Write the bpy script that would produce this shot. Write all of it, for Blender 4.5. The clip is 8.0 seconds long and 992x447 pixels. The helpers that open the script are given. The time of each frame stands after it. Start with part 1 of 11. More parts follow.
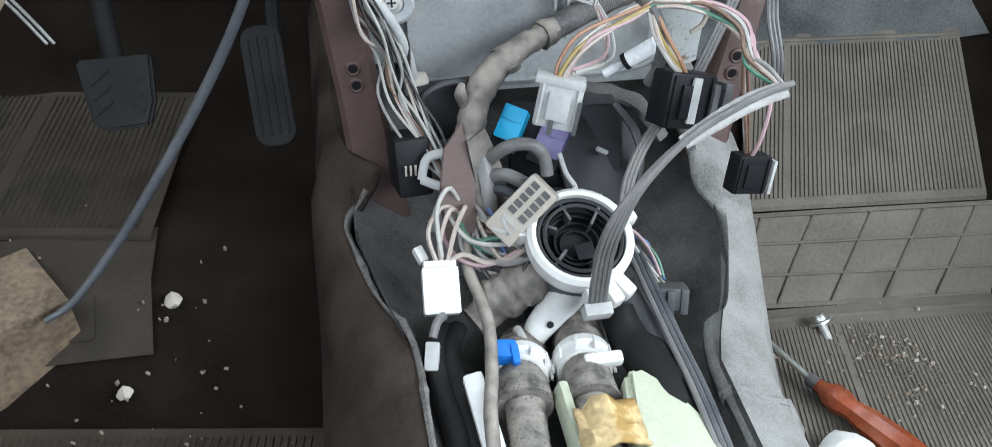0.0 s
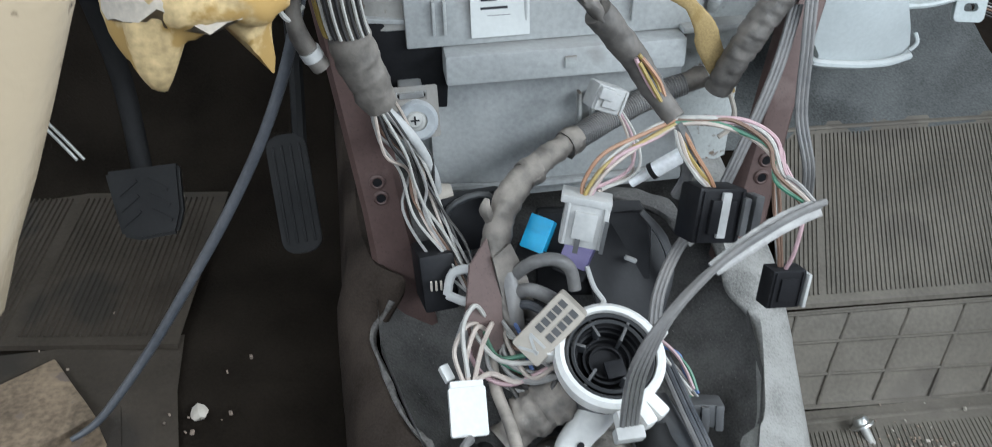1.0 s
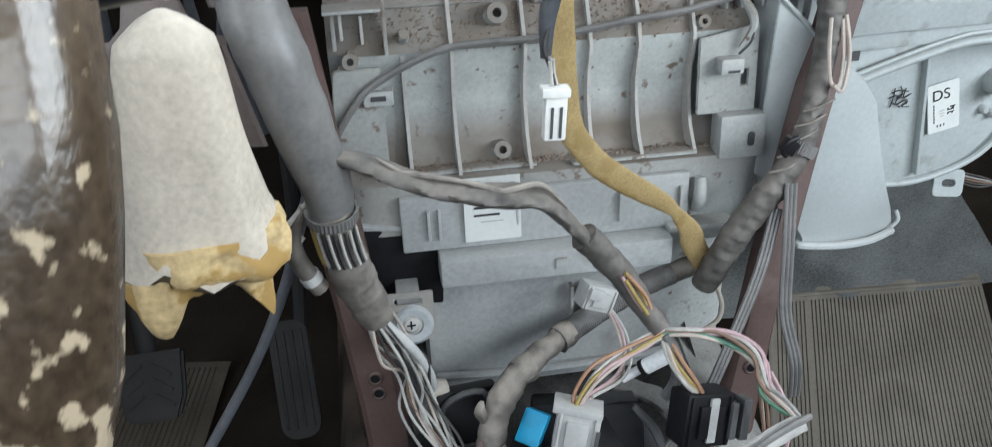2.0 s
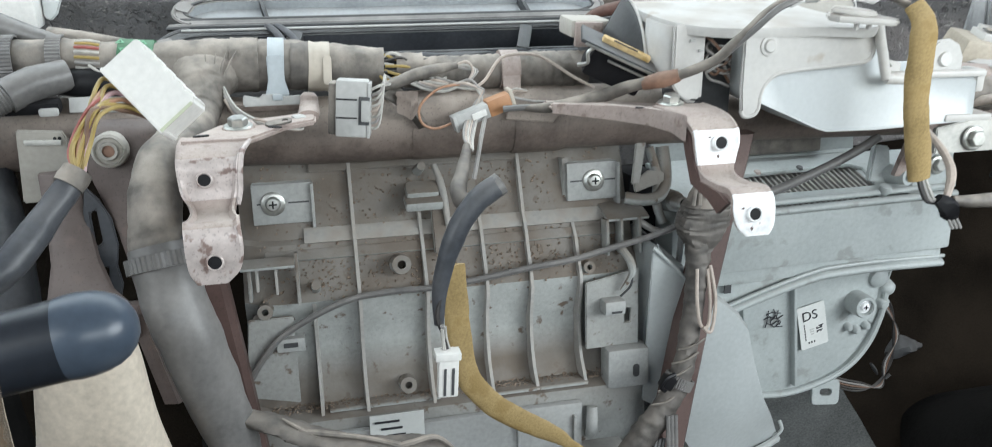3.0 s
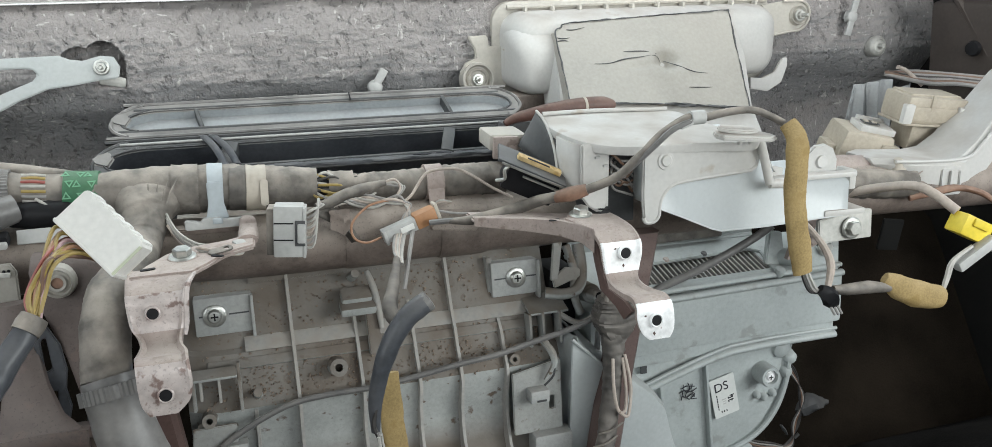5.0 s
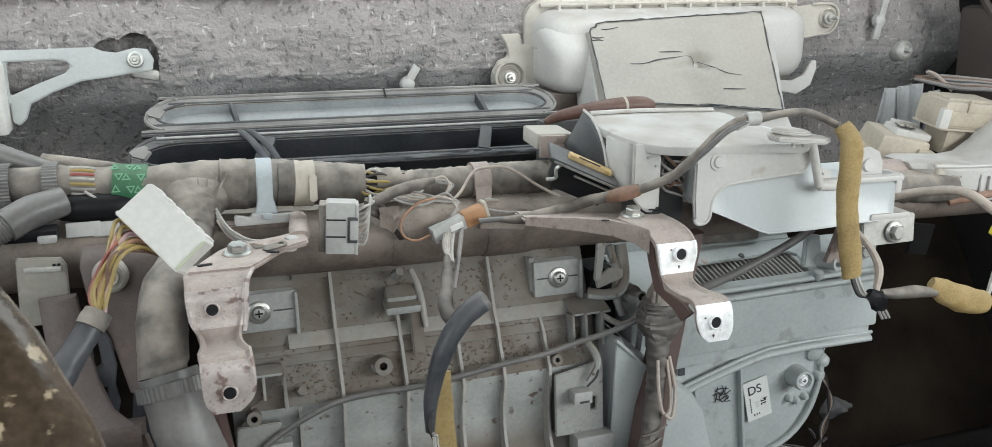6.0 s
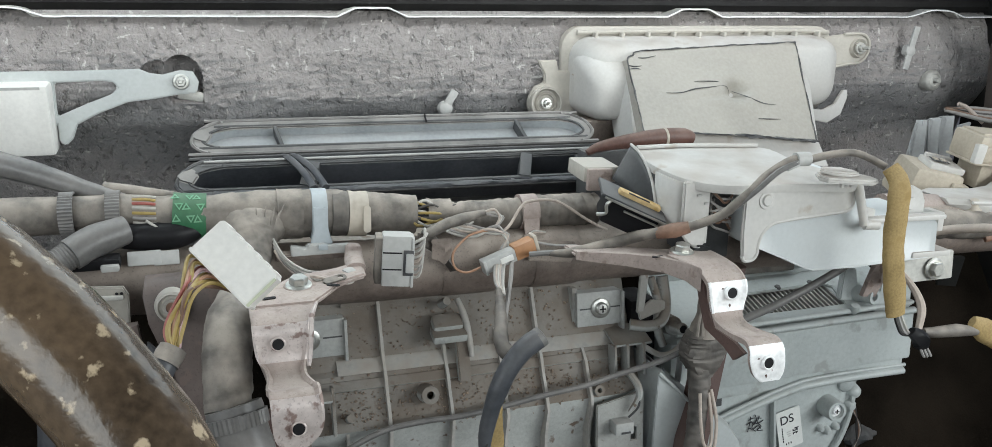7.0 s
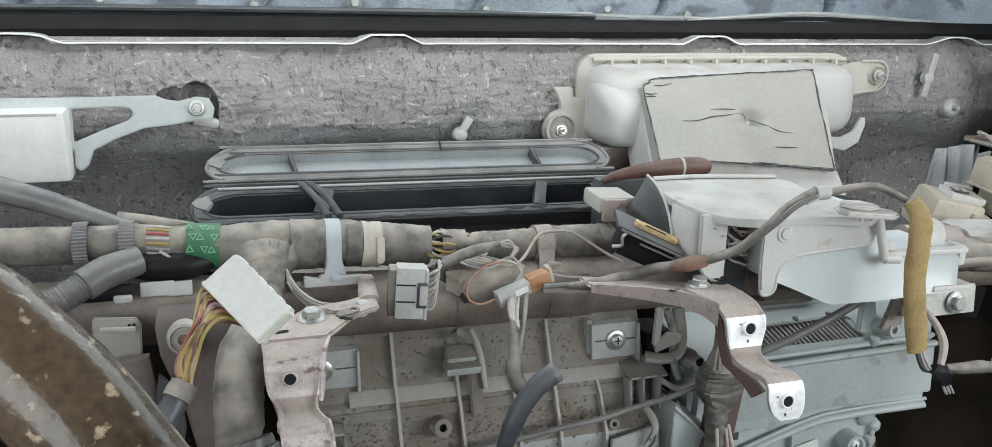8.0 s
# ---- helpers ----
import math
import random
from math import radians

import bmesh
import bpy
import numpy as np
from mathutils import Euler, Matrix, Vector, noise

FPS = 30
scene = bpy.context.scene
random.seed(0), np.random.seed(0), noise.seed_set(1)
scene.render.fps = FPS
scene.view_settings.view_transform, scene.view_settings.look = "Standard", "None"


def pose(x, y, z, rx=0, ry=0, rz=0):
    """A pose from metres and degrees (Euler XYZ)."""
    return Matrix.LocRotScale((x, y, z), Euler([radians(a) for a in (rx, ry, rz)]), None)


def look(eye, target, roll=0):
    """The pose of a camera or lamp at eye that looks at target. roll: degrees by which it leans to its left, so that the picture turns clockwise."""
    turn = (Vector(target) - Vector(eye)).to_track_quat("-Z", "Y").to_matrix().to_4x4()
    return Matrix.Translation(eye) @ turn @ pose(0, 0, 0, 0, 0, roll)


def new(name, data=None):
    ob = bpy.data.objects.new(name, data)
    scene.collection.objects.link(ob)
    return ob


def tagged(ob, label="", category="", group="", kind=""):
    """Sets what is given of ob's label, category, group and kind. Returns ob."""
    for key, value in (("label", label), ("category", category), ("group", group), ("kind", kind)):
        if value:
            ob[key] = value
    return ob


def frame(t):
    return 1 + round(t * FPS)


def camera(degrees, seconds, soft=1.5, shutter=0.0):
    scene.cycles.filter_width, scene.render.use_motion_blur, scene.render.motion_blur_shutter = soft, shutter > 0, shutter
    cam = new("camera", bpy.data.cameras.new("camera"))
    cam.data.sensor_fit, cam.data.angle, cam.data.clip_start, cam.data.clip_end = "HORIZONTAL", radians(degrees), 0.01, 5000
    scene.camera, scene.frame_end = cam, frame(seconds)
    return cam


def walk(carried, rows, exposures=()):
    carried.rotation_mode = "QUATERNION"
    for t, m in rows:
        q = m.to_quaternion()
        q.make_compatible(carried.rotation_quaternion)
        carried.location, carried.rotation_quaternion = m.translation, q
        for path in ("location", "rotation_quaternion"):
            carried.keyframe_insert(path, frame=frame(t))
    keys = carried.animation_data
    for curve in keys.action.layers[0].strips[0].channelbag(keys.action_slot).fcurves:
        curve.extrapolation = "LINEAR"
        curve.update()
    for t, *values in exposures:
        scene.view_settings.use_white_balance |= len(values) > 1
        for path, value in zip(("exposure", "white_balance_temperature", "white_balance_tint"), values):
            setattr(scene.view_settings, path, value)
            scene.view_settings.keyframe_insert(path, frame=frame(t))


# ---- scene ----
cam = camera(60.36, 8.0, soft=0.8, shutter=0.25)
PATH = [
    (0, (-0.1959, -0.5594, 0.6099), (0.1018, 0.9916, -0.6172), 1.17),
    (0.5, (-0.1842, -0.5584, 0.6319), (0.0698, 1.0466, -0.5340), -0.98),
    (1, (-0.1851, -0.5182, 0.6492), (0.0517, 1.1063, -0.4931), -1.21),
    (1.2, (-0.1887, -0.5064, 0.6576), (0.0245, 1.1458, -0.4491), -1.54),
    (2.3, (-0.1570, -0.4895, 0.7709), (0.1341, 1.2520, -0.1683), -2.09),
    (2.5, (-0.1493, -0.4908, 0.7859), (0.1915, 1.2578, -0.1231), -2.03),
    (3, (-0.1423, -0.5220, 0.8402), (0.2786, 1.3187, 0.1807), -0.46),
    (3.5, (-0.1399, -0.5449, 0.8860), (0.3521, 1.2825, 0.2392), -0.61),
    (4, (-0.1424, -0.5597, 0.9063), (0.3820, 1.2687, 0.2883), -0.60),
    (4.2, (-0.1413, -0.5670, 0.9132), (0.3859, 1.2626, 0.3013), -0.75),
    (5.3, (-0.1506, -0.5628, 0.9123), (0.4451, 1.2635, 0.3559), -0.96),
    (5.5, (-0.1580, -0.5516, 0.9145), (0.4452, 1.2712, 0.3546), -0.77),
    (6, (-0.1933, -0.5427, 0.9106), (0.4035, 1.2801, 0.3440), -0.16),
    (6.5, (-0.2209, -0.5347, 0.9222), (0.3628, 1.2938, 0.3603), 0.29),
    (7, (-0.2367, -0.5309, 0.9372), (0.3590, 1.2960, 0.3824), 0.89),
    (7.5, (-0.2350, -0.5244, 0.9432), (0.3476, 1.3109, 0.4027), 1.01),
    (8, (-0.2355, -0.5213, 0.9469), (0.3339, 1.3257, 0.4328), 1.03),
]
EXPOSURES = [(0.0, 0.70, 5900, 10), (1.2, 0.54, 5900, 10), (2.5, 0.20, 6150, 10), (4.0, -0.20, 6400, 10), (6.0, -0.34, 6500, 10), (8.0, -0.38, 6350, 10)]
walk(cam, [(t, look(eye, target, roll)) for t, eye, target, roll in PATH], EXPOSURES)

# ---- light: overcast daylight through windscreen, side windows and rear ----
world = bpy.data.worlds.new("overcast_sky")
scene.world = world
world.use_nodes = True
sky = world.node_tree.nodes.new("ShaderNodeTexSky")
sky.sky_type = "NISHITA"
sky.sun_disc = False
sky.sun_elevation, sky.sun_rotation = radians(50), radians(150)
world.node_tree.links.new(sky.outputs[0], world.node_tree.nodes["Background"].inputs[0])
world.node_tree.nodes["Background"].inputs[1].default_value = 0.10
sun = new("sun", bpy.data.lights.new("sun", "SUN"))
sun.data.energy, sun.data.angle, sun.data.color = 1.0, radians(15), (1.0, 0.97, 0.93)
sun.matrix_world = look((0, 0, 0), (-0.35, 0.75, -1.0))


def window_light(name, eye, target, w, h, watts, color=(0.95, 1.0, 0.985)):
    lamp = new(name, bpy.data.lights.new(name, "AREA"))
    lamp.data.shape, lamp.data.size, lamp.data.size_y, lamp.data.energy, lamp.data.color = "RECTANGLE", w, h, watts, color
    lamp.matrix_world = look(eye, target)


window_light("windscreen_daylight", (-0.06, 0.36, 1.24), (-0.06, 0.0, 0.6), 1.4, 0.5, 6.4)
window_light("right_door_daylight", (0.96, -0.72, 0.98), (-0.05, 0.02, 0.35), 0.8, 0.5, 15)
window_light("left_window_daylight", (-0.82, -0.5, 0.98), (0.0, 0.1, 0.5), 0.8, 0.4, 6)
window_light("rear_daylight", (0.3, -1.6, 1.12), (0.0, 0.1, 0.45), 1.3, 0.35, 10)


# ---- materials ----
def surf(name, base, rough=0.6, metal=0.0, blot=14.0, grain=240.0, var=0.18, dust=0.0, dust_color=(0.30, 0.265, 0.225), bump=0.15, spec=0.4, patch=None, patch_at=0.6, patch_scale=30.0, each=0.0, coat=0.0, sunlit_peel=0.0, speck=0.0, up_range=(-0.15, 0.75), even=0.45):
    m = bpy.data.materials.new(name)
    m.use_nodes = True
    nt, n = m.node_tree, m.node_tree.nodes
    b = n["Principled BSDF"]
    link = nt.links.new
    co = n.new("ShaderNodeTexCoord")
    big, small = n.new("ShaderNodeTexNoise"), n.new("ShaderNodeTexNoise")
    big.inputs["Scale"].default_value, small.inputs["Scale"].default_value = blot, grain
    big.inputs["Detail"].default_value, small.inputs["Detail"].default_value = 5.0, 3.0
    for t in (big, small):
        link(co.outputs["Object"], t.inputs["Vector"])
    ad = n.new("ShaderNodeMath")
    ad.operation = "MULTIPLY_ADD"
    ad.inputs[1].default_value = 0.6
    link(small.outputs[0], ad.inputs[0])
    link(big.outputs[0], ad.inputs[2])
    ramp = n.new("ShaderNodeValToRGB")
    ramp.color_ramp.elements[0].position, ramp.color_ramp.elements[1].position = 0.55, 1.05
    ramp.color_ramp.elements[0].color = (*[c * (1 - var) for c in base], 1)
    ramp.color_ramp.elements[1].color = (*[min(1, c * (1 + var)) for c in base], 1)
    link(ad.outputs[0], ramp.inputs[0])
    col = ramp.outputs[0]

    def mix(fac, a, color):
        x = n.new("ShaderNodeMix")
        x.data_type = "RGBA"
        link(fac, x.inputs[0])
        link(a, x.inputs[6])
        x.inputs[7].default_value = (*color, 1)
        return x.outputs[2]

    rough_out = None
    if patch:
        pn = n.new("ShaderNodeTexNoise")
        pn.inputs["Scale"].default_value, pn.inputs["Detail"].default_value = patch_scale, 6.0
        link(co.outputs["Object"], pn.inputs["Vector"])
        pr = n.new("ShaderNodeMapRange")
        pr.inputs[1].default_value, pr.inputs[2].default_value = patch_at, patch_at + 0.06
        worn = pn.outputs[0]
        # Widens pale patches low down: peeling plus sunlit paleness put into colour.
        if sunlit_peel:
            po, pz, pa = n.new("ShaderNodeSeparateXYZ"), n.new("ShaderNodeMapRange"), n.new("ShaderNodeMath")
            link(co.outputs["Object"], po.inputs[0])
            pz.inputs[1].default_value, pz.inputs[2].default_value = -0.02, -0.10
            pz.inputs[3].default_value, pz.inputs[4].default_value = 0.0, sunlit_peel
            link(po.outputs[2], pz.inputs[0])
            link(worn, pa.inputs[0])
            link(pz.outputs[0], pa.inputs[1])
            worn = pa.outputs[0]
        link(worn, pr.inputs[0])
        col = mix(pr.outputs[0], col, patch)
    # Colours faces by upward normal: settled dust, for some materials also imitated light.
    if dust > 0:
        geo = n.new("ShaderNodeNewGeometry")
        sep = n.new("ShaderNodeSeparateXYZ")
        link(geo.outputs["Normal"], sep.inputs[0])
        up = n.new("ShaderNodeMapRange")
        up.inputs[1].default_value, up.inputs[2].default_value = up_range
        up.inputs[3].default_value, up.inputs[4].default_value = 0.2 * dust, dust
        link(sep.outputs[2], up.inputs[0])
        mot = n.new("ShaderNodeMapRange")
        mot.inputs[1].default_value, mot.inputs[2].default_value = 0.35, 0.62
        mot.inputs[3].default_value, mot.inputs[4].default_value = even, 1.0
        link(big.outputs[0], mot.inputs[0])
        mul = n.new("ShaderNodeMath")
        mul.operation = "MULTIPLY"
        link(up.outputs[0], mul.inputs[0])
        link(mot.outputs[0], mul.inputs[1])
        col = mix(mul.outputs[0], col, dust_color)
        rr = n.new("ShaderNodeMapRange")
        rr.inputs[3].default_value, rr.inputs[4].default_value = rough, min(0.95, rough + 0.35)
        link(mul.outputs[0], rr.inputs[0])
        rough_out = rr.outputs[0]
    if speck > 0:
        sn, sr = n.new("ShaderNodeTexNoise"), n.new("ShaderNodeMapRange")
        sn.inputs["Scale"].default_value, sn.inputs["Detail"].default_value = 520.0, 2.0
        link(co.outputs["Object"], sn.inputs["Vector"])
        sr.inputs[1].default_value, sr.inputs[2].default_value = 0.60, 0.68
        sr.inputs[4].default_value = speck
        link(sn.outputs[0], sr.inputs[0])
        col = mix(sr.outputs[0], col, [c * 0.4 for c in base])
    if each > 0:
        oi = n.new("ShaderNodeObjectInfo")
        hsv = n.new("ShaderNodeHueSaturation")
        er = n.new("ShaderNodeMapRange")
        er.inputs[3].default_value, er.inputs[4].default_value = 1 - each, 1 + each
        link(oi.outputs["Random"], er.inputs[0])
        link(er.outputs[0], hsv.inputs["Value"])
        link(col, hsv.inputs["Color"])
        col = hsv.outputs[0]
    link(col, b.inputs["Base Color"])
    b.inputs["Roughness"].default_value, b.inputs["Metallic"].default_value = rough, metal
    b.inputs["Specular IOR Level"].default_value = spec
    b.inputs["Coat Weight"].default_value = coat
    if rough_out:
        link(rough_out, b.inputs["Roughness"])
    if bump > 0:
        bp = n.new("ShaderNodeBump")
        bp.inputs["Strength"].default_value, bp.inputs["Distance"].default_value = bump, 0.0015
        link(ad.outputs[0], bp.inputs["Height"])
        link(bp.outputs[0], b.inputs["Normal"])
    return m


def felt_material():
    """Needled grey felt: dusty tan-grey fibres with dark pits, pale flecks and long scuffs."""
    m = bpy.data.materials.new("grey_firewall_felt")
    m.use_nodes = True
    nt, n = m.node_tree, m.node_tree.nodes
    link, b = nt.links.new, n["Principled BSDF"]
    co = n.new("ShaderNodeTexCoord")

    def tex(scale, detail, stretch=None, rough=0.6):
        t = n.new("ShaderNodeTexNoise")
        t.inputs["Scale"].default_value, t.inputs["Detail"].default_value, t.inputs["Roughness"].default_value = scale, detail, rough
        src = co.outputs["Object"]
        if stretch:
            mp = n.new("ShaderNodeMapping")
            mp.inputs["Scale"].default_value = stretch
            mp.inputs["Rotation"].default_value = (0, 0.6, 0)
            link(src, mp.inputs[0])
            src = mp.outputs[0]
        link(src, t.inputs["Vector"])
        return t.outputs[0]

    def step(v, a, c):
        r = n.new("ShaderNodeMapRange")
        r.inputs[1].default_value, r.inputs[2].default_value = a, c
        link(v, r.inputs[0])
        return r.outputs[0]

    def mix(f, a, c):
        x = n.new("ShaderNodeMix")
        x.data_type = "RGBA"
        link(f, x.inputs[0])
        if isinstance(a, tuple):
            x.inputs[6].default_value = (*a, 1)
        else:
            link(a, x.inputs[6])
        x.inputs[7].default_value = (*c, 1)
        return x.outputs[2]

    geo, sep = n.new("ShaderNodeNewGeometry"), n.new("ShaderNodeSeparateXYZ")
    link(geo.outputs["Normal"], sep.inputs[0])
    grain, pits, wide = tex(190, 5), tex(125, 3, (1.0, 1.0, 0.7), 0.6), tex(7, 4)
    flecks, curls = tex(120, 2, (1.0, 1.0, 0.35)), tex(120, 2, (0.35, 1.0, 1.0))
    ad = n.new("ShaderNodeMath")
    ad.operation = "MULTIPLY_ADD"
    ad.inputs[1].default_value = 0.5
    link(wide, ad.inputs[0])
    link(sep.outputs[2], ad.inputs[2])
    # Downward faces coloured darker and greyer, for shade under the felt's bulge.
    c = mix(step(ad.outputs[0], -0.10, 0.42), (0.285, 0.282, 0.285), (0.322, 0.300, 0.292))
    c = mix(step(grain, 0.50, 0.90), c, (0.40, 0.375, 0.36))
    c = mix(step(tex(11, 6), 0.52, 0.72), c, (0.255, 0.245, 0.245))
    # Dark pit colour paints in the shading of their relief.
    c = mix(step(pits, 0.61, 0.71), c, (0.20, 0.19, 0.187))
    c = mix(step(flecks, 0.650, 0.71), c, (0.50, 0.48, 0.465))
    c = mix(step(curls, 0.665, 0.72), c, (0.50, 0.48, 0.465))
    link(c, b.inputs["Base Color"])
    b.inputs["Roughness"].default_value, b.inputs["Specular IOR Level"].default_value = 0.95, 0.1
    bp = n.new("ShaderNodeBump")
    bp.inputs["Strength"].default_value, bp.inputs["Distance"].default_value = 0.9, 0.005
    dip = n.new("ShaderNodeMath")
    dip.operation = "MULTIPLY_ADD"
    dip.inputs[1].default_value = -0.55
    link(step(pits, 0.56, 0.68), dip.inputs[0])
    link(grain, dip.inputs[2])
    link(dip.outputs[0], bp.inputs["Height"])
    link(bp.outputs[0], b.inputs["Normal"])
    return m


# Brown dust, its tone also darkened to stand in for the beam's shade.
HEATER = surf("grey_heater_plastic", (0.43, 0.45, 0.44), 0.45, dust=1.0, dust_color=(0.180, 0.150, 0.123), blot=26, bump=0.3, up_range=(0.0, 0.34), even=0.75, patch=(0.15, 0.11, 0.085), patch_at=0.62, patch_scale=75, speck=0.2)
HEATER_CLEAN = surf("pale_heater_plastic", (0.40, 0.412, 0.405), 0.4, dust=0.55, dust_color=(0.27, 0.235, 0.20), blot=30, bump=0.08, speck=0.15)
EVAP = surf("grey_evaporator_plastic", (0.40, 0.43, 0.425), 0.38, dust=0.45, dust_color=(0.33, 0.32, 0.295), blot=12, var=0.12, bump=0.05, even=0.1, up_range=(0.1, 0.9), patch=(0.32, 0.335, 0.325), patch_at=0.60, patch_scale=40, speck=0.12)
WHITE = surf("white_plastic", (0.545, 0.535, 0.515), 0.38, dust=0.9, dust_color=(0.375, 0.335, 0.30), up_range=(0.2, 0.95), blot=18, var=0.08, bump=0.05, even=0.2, patch=(0.42, 0.37, 0.32), patch_at=0.66, patch_scale=28)
DUCT = surf("cloudy_white_plastic", (0.46, 0.49, 0.49), 0.35, dust=0.4, blot=9, var=0.1, bump=0.05)
WORN = surf("worn_painted_steel", (0.50, 0.44, 0.42), 0.40, 0.2, blot=40, dust=0.2, dust_color=(0.44, 0.37, 0.33), patch=(0.22, 0.155, 0.138), patch_at=0.56, patch_scale=95, bump=0.35, speck=0.4)
WHITE_CLEAN = surf("bright_white_plastic", (0.74, 0.73, 0.70), 0.4, dust=0.2, blot=30, var=0.08, bump=0.05)
IVORY = surf("greyed_ivory_plastic", (0.46, 0.435, 0.39), 0.45, dust=0.6, dust_color=(0.37, 0.33, 0.29), blot=20, var=0.12, bump=0.08, up_range=(0.1, 0.9))
CREAM = surf("cream_plastic", (0.47, 0.42, 0.355), 0.45, dust=0.5, blot=20, var=0.12, bump=0.08)
# Pale top over darkened underside: dust, with top light put into colour.
BEAM = surf("brown_painted_steel", (0.130, 0.100, 0.087), 0.5, 0.1, dust=0.95, dust_color=(0.42, 0.36, 0.31), blot=30, var=0.3, bump=0.15, even=0.45, up_range=(-0.25, 0.85), speck=0.3)
LEG = surf("red_brown_painted_steel", (0.088, 0.052, 0.046), 0.45, 0.1, dust=0.4, dust_color=(0.19, 0.14, 0.122), blot=14, bump=0.12, patch=(0.13, 0.088, 0.078), patch_at=0.60, patch_scale=22, speck=0.3)
BRACKET = surf("rosy_primed_steel", (0.33, 0.265, 0.240), 0.50, 0.05, dust=0.75, dust_color=(0.43, 0.375, 0.335), blot=30, patch=(0.20, 0.145, 0.125), patch_at=0.59, patch_scale=75, bump=0.3, speck=0.3, up_range=(-0.1, 0.9), even=0.3)
ROSE = surf("rose_brown_steel", (0.092, 0.070, 0.064), 0.5, 0.05, dust=0.35, dust_color=(0.22, 0.185, 0.165), blot=24, patch=(0.12, 0.085, 0.075), patch_at=0.58, patch_scale=60, bump=0.2, speck=0.3)
BARE = surf("bare_bright_steel", (0.90, 0.90, 0.90), 0.45, 0.12, blot=60, patch=(0.40, 0.34, 0.31), patch_at=0.68, patch_scale=120, bump=0.05)
STEEL = surf("zinc_plated_steel", (0.55, 0.55, 0.52), 0.35, 0.85, blot=60, bump=0.1)
RIM = surf("dusty_grey_rubber_rim", (0.125, 0.12, 0.115), 0.7, blot=20, var=0.3, dust=0.8, dust_color=(0.34, 0.32, 0.30), up_range=(0.2, 0.95), bump=0.2)
FIN = surf("dark_aluminium_fins", (0.30, 0.295, 0.28), 0.5, 0.3, blot=60, dust=0.4, bump=0.1)
DULL_STEEL = surf("dull_grey_steel", (0.47, 0.465, 0.44), 0.5, 0.4, dust=0.4, blot=30, bump=0.06)
FELT = felt_material()
TUNNEL_FELT = surf("dark_tunnel_felt", (0.105, 0.101, 0.097), 0.95, blot=25, grain=500, var=0.55, dust=0.2, dust_color=(0.17, 0.16, 0.145), bump=0.9, patch=(0.26, 0.245, 0.23), patch_at=0.66, patch_scale=420, spec=0.1)
CARPET = surf("brown_carpet", (0.034, 0.0255, 0.020), 0.95, blot=18, grain=500, var=0.55, dust=0.15, dust_color=(0.13, 0.105, 0.088), bump=0.7, spec=0.1)
CARPET_EDGE = surf("frayed_carpet_edge", (0.15, 0.14, 0.13), 0.95, blot=60, grain=420, var=0.5, bump=0.9, spec=0.1)
CARPET_CUT = surf("pale_carpet_backing", (0.245, 0.238, 0.222), 0.95, blot=26, grain=460, var=0.35, bump=1.0, spec=0.05, dust=0.4, dust_color=(0.30, 0.29, 0.27), even=0.0, speck=0.35)
# Near-black base carries the footwells' shade in its colour.
SHADED_FLOOR = surf("shaded_floor_carpet", (0.0095, 0.0074, 0.0055), 0.95, blot=12, grain=380, var=0.5, dust=0.08, dust_color=(0.035, 0.026, 0.018), bump=0.6, spec=0.05)
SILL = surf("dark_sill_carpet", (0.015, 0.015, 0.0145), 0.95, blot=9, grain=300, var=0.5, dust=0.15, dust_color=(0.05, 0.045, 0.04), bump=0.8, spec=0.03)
MAT = surf("taupe_rubber_mat", (0.112, 0.098, 0.079), 0.7, blot=9, grain=260, var=0.35, dust=0.45, dust_color=(0.18, 0.16, 0.133), bump=0.25, patch=(0.07, 0.06, 0.05), patch_at=0.57, patch_scale=9, speck=0.25)
# Darker copy of the rubber mat with the driver's footwell shade in its colour.
MAT_SHADED = surf("shaded_rubber_mat", (0.030, 0.023, 0.016), 0.8, blot=9, grain=260, var=0.35, dust=0.3, dust_color=(0.06, 0.05, 0.04), bump=0.25, patch=(0.016, 0.013, 0.010), patch_at=0.56, patch_scale=8, spec=0.2)
RUBBER = surf("black_rubber", (0.009, 0.0088, 0.0088), 0.65, blot=20, var=0.3, dust=0.05, dust_color=(0.12, 0.11, 0.1), bump=0.15, spec=0.2)
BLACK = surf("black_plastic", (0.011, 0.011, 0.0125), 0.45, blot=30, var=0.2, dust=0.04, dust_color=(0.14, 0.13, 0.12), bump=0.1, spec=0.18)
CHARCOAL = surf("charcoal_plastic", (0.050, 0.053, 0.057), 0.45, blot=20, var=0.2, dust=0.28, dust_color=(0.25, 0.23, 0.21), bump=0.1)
# Upward dust over a dark base also imitates the harness's lit top.
TAPE = surf("grey_harness_tape", (0.098, 0.089, 0.080), 0.5, blot=50, grain=180, var=0.4, dust=0.85, dust_color=(0.375, 0.328, 0.280), bump=0.4, even=0.3, up_range=(-0.15, 0.95), patch=(0.05, 0.046, 0.043), patch_at=0.60, patch_scale=34, speck=0.1)
DARK_TAPE = surf("dark_harness_tape", (0.085, 0.078, 0.072), 0.5, blot=60, grain=180, var=0.35, dust=0.6, dust_color=(0.24, 0.21, 0.18), bump=0.35, even=0.15)
SLEEVE = surf("grey_vinyl_sleeve", (0.135, 0.132, 0.13), 0.32, blot=22, var=0.25, dust=0.42, dust_color=(0.27, 0.245, 0.22), bump=0.1, even=0.15)
DARK_SLEEVE = surf("dark_vinyl_sleeve", (0.055, 0.06, 0.07), 0.38, blot=18, var=0.3, dust=0.4, dust_color=(0.2, 0.185, 0.17), bump=0.2, even=0.1)
